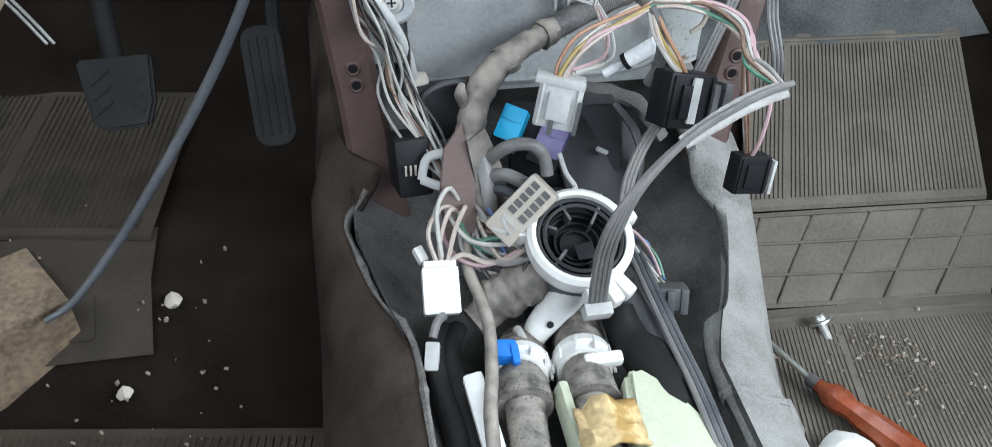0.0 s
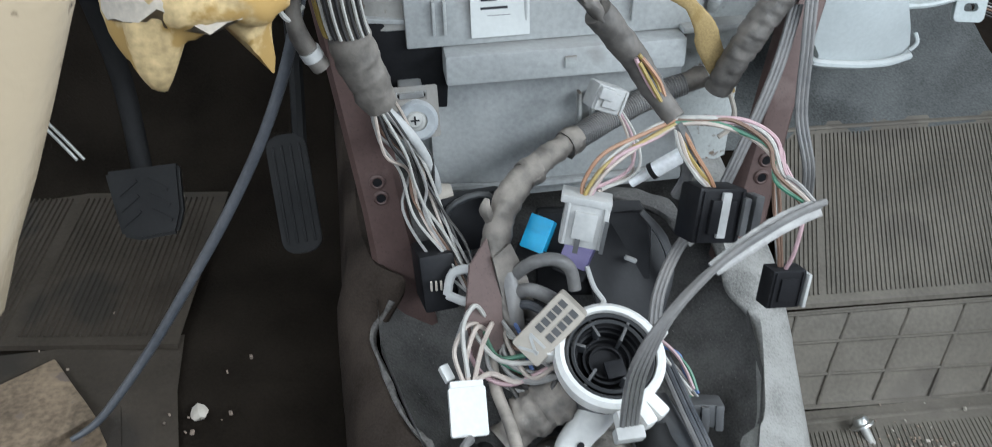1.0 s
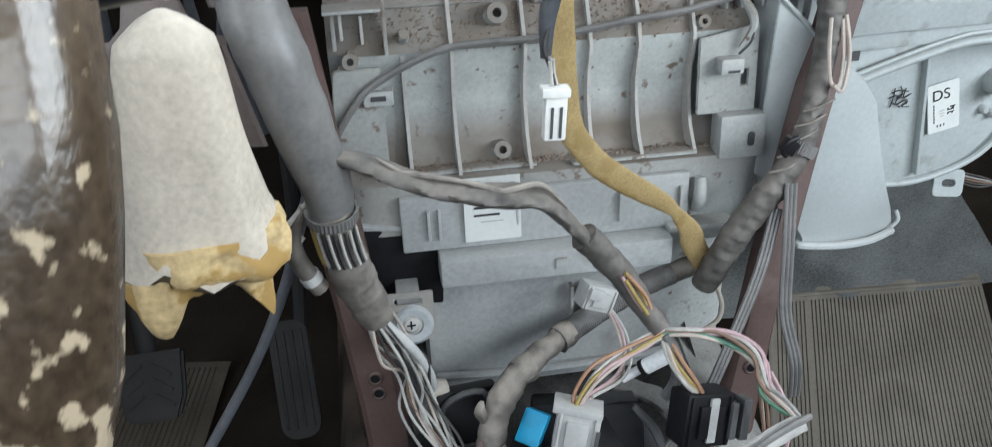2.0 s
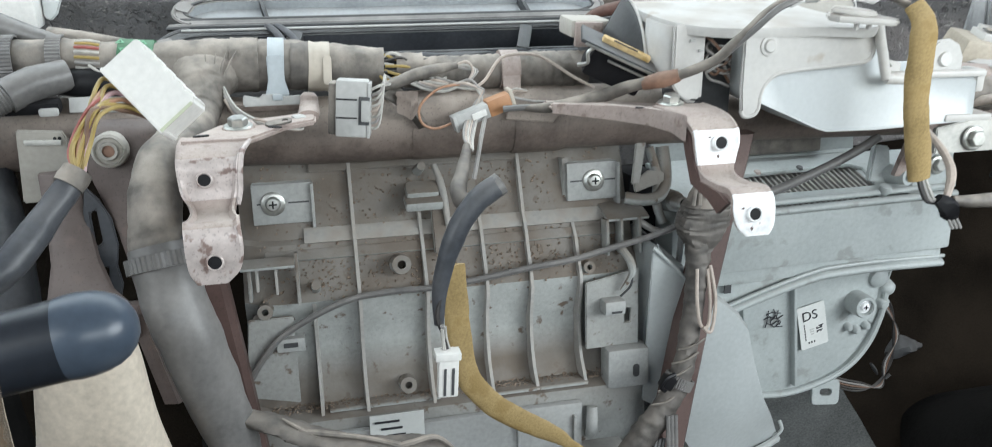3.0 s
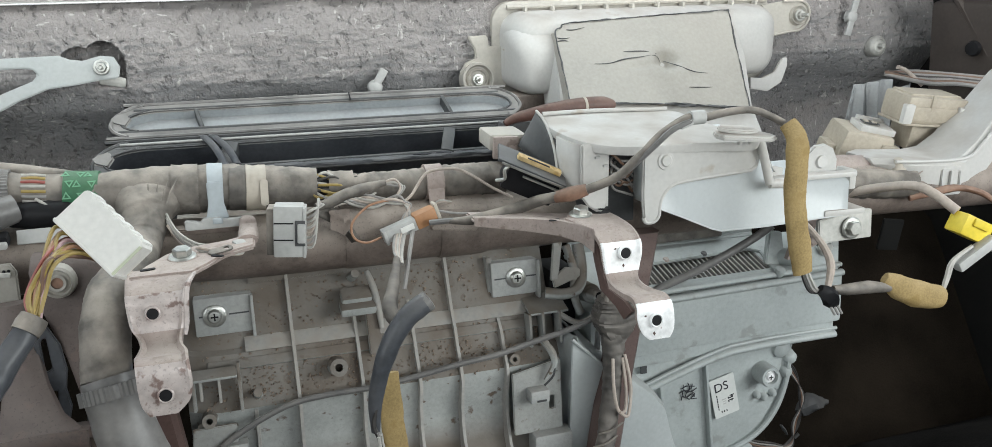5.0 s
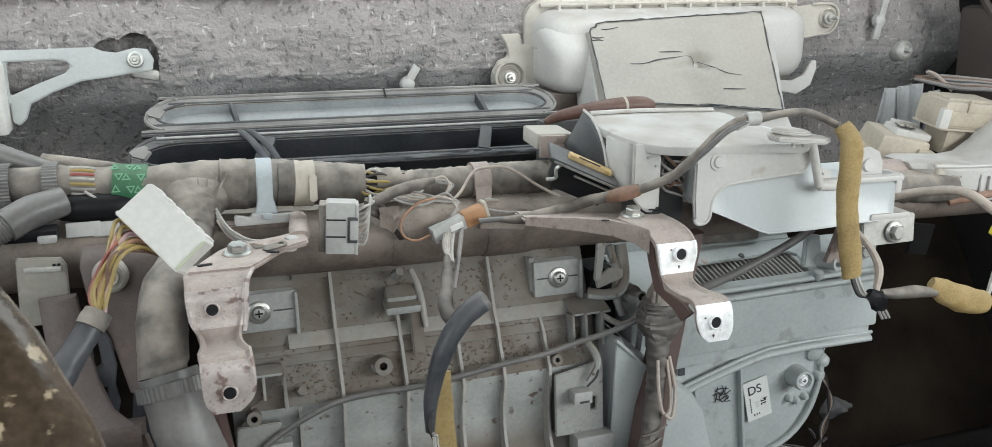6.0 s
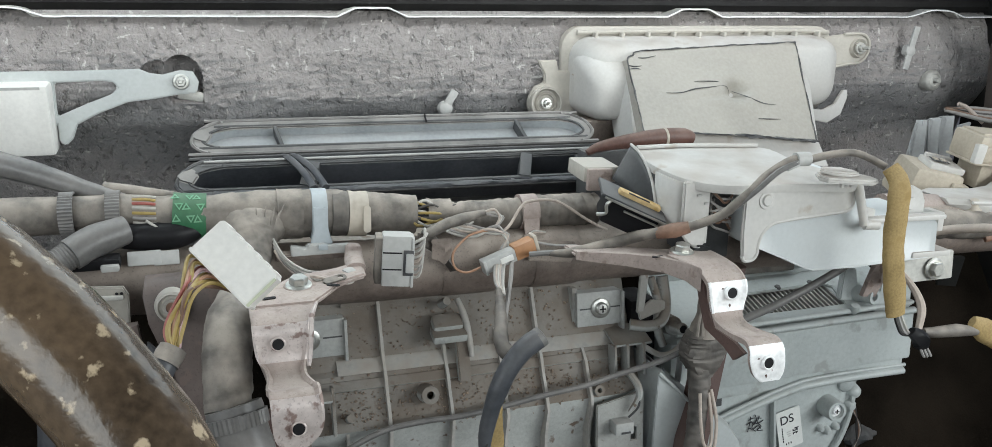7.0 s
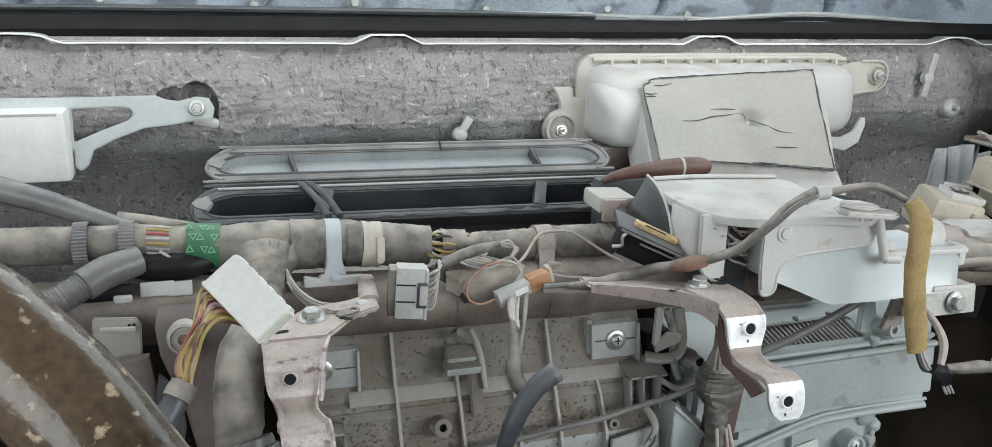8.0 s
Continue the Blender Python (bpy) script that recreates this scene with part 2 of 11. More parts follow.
FOAM_STRIP = surf("mustard_felt_strip", (0.34, 0.245, 0.110), 0.95, blot=30, grain=500, var=0.25, bump=0.4, spec=0.05, dust=0.25, patch=(0.31, 0.215, 0.085), patch_at=0.56, patch_scale=30)
FOAM = surf("yellowed_foam", (0.52, 0.385, 0.20), 0.85, blot=26, grain=200, var=0.35, bump=0.3, patch=(0.39, 0.25, 0.09), patch_at=0.53, patch_scale=34, spec=0.1)
COVER = surf("pale_column_cover", (0.55, 0.48, 0.395), 0.5, blot=14, var=0.22, dust=0.5, dust_color=(0.47, 0.415, 0.35), bump=0.12, even=0.1)
WHEEL = surf("worn_brown_leather", (0.072, 0.050, 0.032), 0.24, blot=14, grain=300, var=0.5, bump=0.35, patch=(0.40, 0.32, 0.22), patch_at=0.605, patch_scale=130, sunlit_peel=0.42, coat=0.25)
KNOB = surf("blue_black_satin_plastic", (0.014, 0.017, 0.023), 0.35, blot=30, var=0.15, bump=0.05)
KNOB_CAP = surf("slate_blue_satin_cap", (0.046, 0.060, 0.082), 0.30, blot=30, var=0.15, bump=0.05)
HEATER_RIB = surf("pale_dusty_rib_plastic", (0.42, 0.41, 0.39), 0.5, dust=0.75, dust_color=(0.33, 0.285, 0.24), blot=60, bump=0.15, up_range=(-0.2, 0.8), even=0.1)
HEATER_LOW = surf("grimy_lower_heater_plastic", (0.37, 0.38, 0.375), 0.42, dust=0.5, dust_color=(0.24, 0.22, 0.20), blot=10, bump=0.06, var=0.2, even=0.1, patch=(0.27, 0.265, 0.25), patch_at=0.60, patch_scale=9)
TOE_FELT = surf("dark_toe_board_felt", (0.095, 0.098, 0.096), 0.95, blot=9, grain=420, var=0.5, bump=0.8, spec=0.1)
TAN_PLASTIC = surf("tan_fuse_box_plastic", (0.43, 0.375, 0.30), 0.45, dust=0.4, blot=24, var=0.15, bump=0.08)
PRIMER = surf("brown_primer_steel", (0.060, 0.048, 0.042), 0.6, 0.1, dust=0.3, dust_color=(0.085, 0.068, 0.058), blot=14, bump=0.12)
BLUE = surf("sky_blue_relay_plastic", (0.03, 0.42, 0.72), 0.4, blot=40, var=0.1, bump=0.05)
DEEP_BLUE = surf("strong_blue_plastic", (0.02, 0.16, 0.55), 0.4, blot=40, var=0.1, bump=0.05)
PURPLE = surf("dusty_violet_plastic", (0.13, 0.11, 0.26), 0.45, blot=40, var=0.15, dust=0.2, bump=0.05)
GREY_CONN = surf("light_grey_connector", (0.44, 0.44, 0.43), 0.45, blot=50, var=0.12, dust=0.3, bump=0.05)
ORANGE_CONN = surf("tan_orange_connector", (0.42, 0.21, 0.10), 0.45, blot=50, var=0.12, dust=0.2, bump=0.05)
YELLOW_CONN = surf("yellow_connector", (0.72, 0.56, 0.06), 0.45, blot=50, var=0.1, bump=0.05)
GREEN_TAPE = surf("green_tape", (0.025, 0.13, 0.06), 0.5, blot=50, var=0.2, dust=0.2, bump=0.1)
GREEN_TINT = surf("milky_green_plastic", (0.50, 0.53, 0.39), 0.3, blot=20, var=0.15, dust=0.3, dust_color=(0.40, 0.38, 0.30), bump=0.05)
WOOD = surf("weathered_wood", (0.155, 0.112, 0.072), 0.8, blot=20, grain=160, var=0.5, bump=0.5, patch=(0.12, 0.09, 0.07), patch_at=0.6, patch_scale=40)
LEATHER = surf("brown_leatherette", (0.10, 0.045, 0.035), 0.45, blot=30, var=0.25, dust=0.25, bump=0.2)
HANDLE = surf("amber_red_plastic", (0.24, 0.055, 0.02), 0.25, blot=40, var=0.3, bump=0.05, coat=0.3)
PAPER = surf("white_paper_label", (0.62, 0.63, 0.61), 0.7, blot=40, var=0.06, dust=0.12, bump=0.0)
INK = surf("black_ink", (0.03, 0.03, 0.035), 0.7, blot=40, var=0.1, bump=0.0)
PLATE = surf("grey_painted_panel", (0.345, 0.325, 0.29), 0.45, blot=9, var=0.14, dust=0.35, dust_color=(0.36, 0.33, 0.295), bump=0.06)
HOSE = surf("dusty_corrugated_hose", (0.13, 0.12, 0.105), 0.95, blot=70, var=0.5, dust=0.85, dust_color=(0.28, 0.25, 0.215), bump=0.9, even=0.1, patch=(0.07, 0.062, 0.054), patch_at=0.58, patch_scale=90, speck=0.7)
SHELL = surf("beige_trim_panel", (0.17, 0.16, 0.15), 0.8, blot=5, var=0.1, bump=0.1)
# Brown side panel taken near-black to paint in the shade there.
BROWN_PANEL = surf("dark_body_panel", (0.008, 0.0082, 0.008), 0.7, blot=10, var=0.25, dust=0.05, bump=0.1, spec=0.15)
COWL = surf("grey_bonnet_paint", (0.27, 0.30, 0.33), 0.5, blot=8, var=0.4, dust=0.3, dust_color=(0.33, 0.34, 0.35), bump=0.3, patch=(0.12, 0.13, 0.145), patch_at=0.56, patch_scale=14, speck=0.5)
PALE_GREEN = surf("pale_green_print", (0.16, 0.36, 0.22), 0.5, blot=40, var=0.1, bump=0.0)
CLIP_BLUE = surf("pale_blue_grey_plastic", (0.40, 0.445, 0.475), 0.4, blot=40, var=0.1, dust=0.3, bump=0.05)
RUST_TAPE = surf("rust_brown_tape", (0.22, 0.12, 0.08), 0.6, blot=50, var=0.3, dust=0.3, bump=0.3)
SLOT_GREY = surf("slot_grey_plastic", (0.34, 0.36, 0.375), 0.45, blot=20, var=0.15, dust=0.3, bump=0.05)
GUIDE = surf("cloudy_grey_plastic", (0.36, 0.37, 0.375), 0.4, blot=14, var=0.15, dust=0.3, bump=0.05)
RIBBON = surf("worn_pale_ribbon", (0.30, 0.29, 0.28), 0.45, blot=60, grain=300, var=0.25, dust=0.2, bump=0.15)
BASIN = surf("blue_white_plastic", (0.56, 0.59, 0.60), 0.32, blot=6, var=0.05, dust=0.25, dust_color=(0.45, 0.42, 0.38), bump=0.02, speck=0.05)
COPPER_DUST = surf("crumbled_brown_debris", (0.20, 0.155, 0.12), 0.9, blot=80, var=0.4, bump=0.3, each=0.4)
WIRES = {k: surf("wire_" + k, c, 0.45, blot=60, var=0.15, dust=0.25, bump=0.05) for k, c in dict(white=(0.43, 0.415, 0.385), pink=(0.46, 0.30, 0.32), yellow=(0.34, 0.245, 0.07), black=(0.02, 0.02, 0.022), grey=(0.28, 0.27, 0.26), green=(0.05, 0.19, 0.12), orange=(0.36, 0.19, 0.11), red=(0.30, 0.07, 0.06), brown=(0.16, 0.09, 0.06), blue=(0.06, 0.13, 0.34), pale=(0.45, 0.38, 0.33)).items()}

# ---- helpers for shapes ----
BASE = {}


def mesh_of(name, bm, material, smooth=40):
    bmesh.ops.recalc_face_normals(bm, faces=bm.faces)
    me = bpy.data.meshes.new(name)
    bm.to_mesh(me)
    bm.free()
    me.materials.append(material)
    if smooth:
        me.polygons.foreach_set("use_smooth", [True] * len(me.polygons))
        me.set_sharp_from_angle(angle=radians(smooth))
    return me


def thing(name, base, label, category, group="", kind=""):
    """An Empty at the base of a thing; its parts are given in the room's own coordinates."""
    ob = new(name)
    ob.empty_display_size = 0.02
    ob.location = base
    BASE[ob] = Vector(base)
    return tagged(ob, label, category, group, kind)


def part(name, bm, material, parent, label="", smooth=40):
    off = BASE[parent]
    bmesh.ops.translate(bm, verts=bm.verts, vec=-off)
    ob = new(name, mesh_of(name, bm, material, smooth))
    ob.parent = parent
    BASE[ob] = off
    return tagged(ob, label)


def solid(name, bm, material, label, category, group="", kind="", smooth=40):
    """A thing of one mesh, in the room's own coordinates."""
    ob = new(name, mesh_of(name, bm, material, smooth))
    BASE[ob] = Vector((0, 0, 0))
    return tagged(ob, label, category, group, kind)


def box(c, s, m=None, bevel=0.0, bm=None, taper=None):
    """A box of size s round c (turned by m about c), with bevelled edges. taper: x and y scale of its top."""
    out = bm or bmesh.new()
    g = bmesh.ops.create_cube(out, size=1.0)["verts"]
    for v in g:
        k = taper if taper and v.co.z > 0 else (1, 1)
        v.co = Vector((v.co.x * s[0] * k[0], v.co.y * s[1] * k[1], v.co.z * s[2]))
    if bevel:
        edges = list({e for v in g for e in v.link_edges})
        g = bmesh.ops.bevel(out, geom=edges, offset=min(bevel, min(s) * 0.45), segments=2, affect="EDGES", profile=0.6, clamp_overlap=True)["verts"]
        g = list({v for v in g} | {v for f in {f for v in g for f in v.link_faces} for v in f.verts})
    mat4 = Matrix.Translation(c) @ (m.to_4x4() if m else Matrix())
    for v in g:
        v.co = mat4 @ v.co
    return out


def turn(rx=0, ry=0, rz=0):
    return Euler([radians(a) for a in (rx, ry, rz)]).to_matrix()


def spline(pts, n=6):
    """Catmull-Rom points through pts."""
    p = [Vector(q) for q in pts]
    if len(p) < 3:
        return [p[0].lerp(p[-1], i / n) for i in range(n + 1)]
    out = []
    for i in range(len(p) - 1):
        a, b, c, d = p[max(i - 1, 0)], p[i], p[i + 1], p[min(i + 2, len(p) - 1)]
        for k in range(n):
            t = k / n
            out.append(0.5 * ((2 * b) + (c - a) * t + (2 * a - 5 * b + 4 * c - d) * t * t + (3 * b - a - 3 * c + d) * t**3))
    return out + [p[-1]]


def tube(pts, r, seg=10, n=6, flat=1.0, up=(0, 0, 1), bm=None, wob=0.0, twist=0.0, rings=0.0, ring_step=0.006, cap=True, wrap=0.0, wrap_step=0.013, crease=0.0):
    """A swept tube: r is one radius or a list along pts; flat squeezes it along up; wob, rings, twist and crease give it unevenness, wrap the steps of spiral tape."""
    out = bm or bmesh.new()
    path = spline(pts, n)
    if rings or wrap or crease:
        fine = ring_step / 4 if rings else wrap_step / 7
        dense = [path[0]]
        for q in path[1:]:
            k = max(1, round((q - dense[-1]).length / fine))
            a = dense[-1]
            dense += [a.lerp(q, (i + 1) / k) for i in range(k)]
        path = dense
    rs = r if isinstance(r, (list, tuple)) else [r, r]
    last, side, far = [], None, 0.0
    for i, q in enumerate(path):
        d = (path[min(i + 1, len(path) - 1)] - path[max(i - 1, 0)]).normalized()
        ref = Vector(up) if side is None else side.cross(d) * -1
        if side is None:
            side = d.cross(ref)
            if side.length < 1e-3:
                side = d.cross(Vector((1, 0, 0.1)))
        side = (side - d * side.dot(d)).normalized()
        nrm = side.cross(d)
        u = i / max(1, len(path) - 1) * (len(rs) - 1)
        k = min(int(u), len(rs) - 2)
        rad = rs[k] + (rs[k + 1] - rs[k]) * (u - k)
        if i:
            far += (q - path[i - 1]).length
        if rings:
            rad *= 1 + rings * math.sin(far / ring_step * 2 * math.pi)
        ring = []
        for j in range(seg):
            a = 2 * math.pi * j / seg + twist * i
            w = 1 + wob * noise.noise(q * 60 + Vector((math.cos(a), math.sin(a), 0)))
            if wrap:
                s = far / wrap_step + j / seg + 0.25 * noise.noise(q * 40)
                w += wrap * (s - math.floor(s) - 0.5)
            if crease:
                w += crease * noise.noise(Vector((far * 190 + 2.5 * math.sin(a + 1), math.cos(a) * 1.3, math.sin(a) * 1.3)))
            ring.append(out.verts.new(q + (side * math.cos(a) + nrm * math.sin(a) * flat) * rad * w))
        if last:
            for j in range(seg):
                out.faces.new((last[j], last[(j + 1) % seg], ring[(j + 1) % seg], ring[j]))
        elif cap:
            out.faces.new(ring[::-1])
        last = ring
    if cap:
        out.faces.new(last)
    return out


def lathe(profile, m, seg=20, bm=None):
    """A turned shape: profile of (radius, height) along the axis of m."""
    out = bm or bmesh.new()
    last = None
    for r, z in profile:
        if r < 1e-6:
            ring = [out.verts.new(m @ Vector((0, 0, z)))]
        else:
            ring = [out.verts.new(m @ Vector((r * math.cos(2 * math.pi * j / seg), r * math.sin(2 * math.pi * j / seg), z))) for j in range(seg)]
        if last:
            for j in range(seg):
                a, b = (last[j % len(last)], last[(j + 1) % len(last)]), (ring[(j + 1) % len(ring)], ring[j % len(ring)])
                vs = list(dict.fromkeys((*a, *b)))
                if len(vs) > 2:
                    out.faces.new(vs)
        last = ring
    return out


def axis(c, d):
    """A pose at c whose z points along d."""
    return Matrix.Translation(c) @ Vector(d).to_track_quat("Z", "Y").to_matrix().to_4x4()


def plate(outline, thick, m, holes=(), bm=None, bevel=0.0):
    """A plate from a flat outline (u, v), thick along the z of m, with holes of (u, v, radius) or lists of points."""
    out = bm or bmesh.new()
    own = bmesh.new()
    loops = [list(outline)]
    for h in holes:
        if isinstance(h[0], (int, float)):
            loops.append([(h[0] + h[2] * math.cos(a * math.pi / 6), h[1] + h[2] * math.sin(a * math.pi / 6)) for a in range(12)])
        else:
            loops.append(list(h))
    edges = []
    for lp in loops:
        vs = [own.verts.new((u, v, 0)) for u, v in lp]
        edges += [own.edges.new((vs[i], vs[(i + 1) % len(vs)])) for i in range(len(vs))]
    fill = bmesh.ops.triangle_fill(own, edges=edges, use_beauty=True, use_dissolve=False, normal=(0, 0, 1))
    faces = [g for g in fill["geom"] if isinstance(g, bmesh.types.BMFace)]
    ext = bmesh.ops.extrude_face_region(own, geom=faces)
    bmesh.ops.translate(own, verts=[g for g in ext["geom"] if isinstance(g, bmesh.types.BMVert)], vec=(0, 0, thick))
    bmesh.ops.recalc_face_normals(own, faces=own.faces)
    if bevel:
        rim = [e for e in own.edges if len(e.link_faces) == 2 and e.calc_face_angle(0) > 1.0]
        bmesh.ops.bevel(own, geom=rim, offset=bevel, segments=2, affect="EDGES", clamp_overlap=True)
    own.transform(m)
    tmp = bpy.data.meshes.new("tmp")
    own.to_mesh(tmp)
    own.free()
    out.from_mesh(tmp)
    bpy.data.meshes.remove(tmp)
    return out


def loft(sections, bm=None, closed=False, cap=False):
    """Skin through rows of points; closed: each row is a ring."""
    out = bm or bmesh.new()
    rows = [[out.verts.new(p) for p in s] for s in sections]
    for a, b in zip(rows, rows[1:]):
        n = len(a)
        for j in range(n if closed else n - 1):
            out.faces.new((a[j], a[(j + 1) % n], b[(j + 1) % n], b[j]))
    if cap:
        out.faces.new(rows[0][::-1])
        out.faces.new(rows[-1])
    return out


def rounded(w, h, r, n=4):
    """The outline of a rounded rectangle round (0, 0)."""
    pts = []
    for cx, cy, a0 in ((w / 2 - r, h / 2 - r, 0), (r - w / 2, h / 2 - r, 90), (r - w / 2, r - h / 2, 180), (w / 2 - r, r - h / 2, 270)):
        pts += [(cx + r * math.cos(radians(a0 + 90 * k / n)), cy + r * math.sin(radians(a0 + 90 * k / n))) for k in range(n + 1)]
    return pts


def facing(c, nx, ny, nz, roll=0):
    """A pose at c whose z is the given normal and whose y points as far up as it can."""
    z = Vector((nx, ny, nz)).normalized()
    x = Vector((0, 0, 1)).cross(z)
    x = x.normalized() if x.length > 1e-3 else Vector((1, 0, 0))
    y = z.cross(x)
    m = Matrix((x, y, z)).transposed().to_4x4()
    return Matrix.Translation(c) @ m @ Matrix.Rotation(radians(roll), 4, "Z")


def screw(parent, c, d, r=0.0075, name="screw", material=None):
    """A cross-head screw with washer, facing d."""
    m = axis(c, d)
    bm = lathe([(r * 1.25, -0.001), (r * 1.25, 0.001), (r * 1.15, 0.0016), (r * 0.8, 0.0018), (r * 0.78, 0.004), (r * 0.6, 0.0055), (0, 0.0058)], m, 18)
    s = part(name, bm, material or STEEL, parent)
    bm = box((0, 0, 0), (r * 0.8, r * 0.16, 0.001))
    box((0, 0, 0), (r * 0.16, r * 0.8, 0.001), bm=bm)
    bm.transform(m @ Matrix.Translation((0, 0, 0.0058)))
    part("cross_slot", bm, BLACK, s)
    return s


def hex_bolt(parent, c, d, r=0.008, name="bolt", material=None, shank=0.0):
    m = axis(c, d)
    bm = lathe([(r * 1.45, 0), (r * 1.45, 0.0012), (r * 1.3, 0.002), (r * 0.95, 0.0022)], m, 18)
    lathe([(r, 0.002), (r, 0.0068), (r * 0.86, 0.0078), (0, 0.0078)], m, 6, bm)
    if shank:
        lathe([(r * 0.42, 0.0078), (r * 0.42, 0.0078 + shank), (r * 0.3, 0.0095 + shank), (0, 0.0095 + shank)], m, 12, bm)
    return part(name, bm, material or STEEL, parent, smooth=25)


# ---- the car's shell: floor, firewall, sides, roof, windscreen ----
def interp(x, table):
    for (a, u), (b, v) in zip(table, table[1:]):
        if x <= b:
            return u + (v - u) * max(0.0, min(1.0, (x - a) / (b - a)))
    return table[-1][1]


X0, X1 = -0.80, 0.98
FLOOR_LINE = [(-2.2, 0.0), (-0.8, 0.0), (-0.3, 0.0), (-0.005, 0.0), (0.085, 0.070), (0.365, 0.115), (0.44, 0.19), (0.53, 0.42), (0.60, 0.60)]


FLOOR_RIGHT = [(-2.2, 0.0), (0.010, 0.0), (0.022, 0.004), (0.066, 0.084), (0.28, 0.180), (0.40, 0.235), (0.47, 0.34), (0.575, 0.50), (0.7, 0.56)]


def floor_z(y, x=-1.0):
    """Height of the floor; the passenger footwell rises sooner and runs slightly askew."""
    return interp(y + 0.055 * (x - 0.30), FLOOR_RIGHT) if x > 0.1 else interp(y, FLOOR_LINE)


def make_floor():
    rows = []
    ys = [-2.2, -1.4, -0.8] + [-0.6 + 0.03 * i for i in range(19)] + [-0.05 + 0.007 * i for i in range(24)] + [0.12 + 0.03 * i for i in range(17)]
    for k in range(61):
        x = X0 + (X1 - X0) * k / 60
        rows.append([(x, y, floor_z(y, x) + (0.004 * noise.noise(Vector((x * 9, y * 9, 0))) - 0.004 if y > -0.6 else 0)) for y in ys])
    bm = loft(rows)
    g = bmesh.ops.extrude_face_region(bm, geom=bm.faces[:])
    bmesh.ops.translate(bm, verts=[v for v in g["geom"] if isinstance(v, bmesh.types.BMVert)], vec=(0, 0, -0.02))
    solid("floor", bm, SHADED_FLOOR, "brown worn carpet floor, darkened for footwell shade, rising to the toe board", "floor", kind="structure")


def make_firewall():
    xs = [X0 + 0.008 * i for i in range(57)] + [-0.344 + 0.0012 * i for i in range(91)]
    xs += [-0.234 + (X1 + 0.234) * i / 150 for i in range(151)]
    zs = [0.50 + 0.009 * i for i in range(31)] + [0.776 + 0.0014 * i for i in range(51)] + [0.848 + 0.0075 * i for i in range(7)]
    rows = []
    for x in xs:
        row = []
        for z in zs:
            p = Vector((x * 6, z * 7, 1.7))
            y = interp(z, [(0.50, 0.626), (0.70, 0.616), (0.735, 0.601), (0.760, 0.581), (0.785, 0.571), (0.81, 0.571), (0.84, 0.576), (0.872, 0.586), (0.893, 0.600)])
            y += 0.007 + 0.016 * noise.noise(p * 0.8) * (1.0 if z < 0.77 else 0.45) + 0.005 * noise.noise(p * 3) + 0.0025 * noise.noise(p * 9) + 0.0022 * noise.noise(p * 26)
            y -= 0.004 * abs(math.sin(x * 34 + 2 * noise.noise(p * 2))) * (1 if z > 0.76 and x < 0.25 else 0)
            # cut-out round the arm's bolt
            u, v = (x + 0.279) / 0.024, (z - 0.814) / 0.027
            w, q = (x + 0.305) / 0.020, (z - 0.822) / 0.013
            if u * u + v * v < 1 or w * w + q * q < 1 or (-0.293 < x < -0.256 and 0.783 < z < 0.814):
                y += 0.035
            row.append((x, y, z))
        rows.append(row)
    bm = loft(rows)
    g = bmesh.ops.extrude_face_region(bm, geom=bm.faces[:])
    bmesh.ops.translate(bm, verts=[v for v in g["geom"] if isinstance(v, bmesh.types.BMVert)], vec=(0, 0.05, 0))
    solid("firewall", bm, FELT, "grey dusty felt insulation covering the firewall", "firewall", kind="structure", smooth=80)


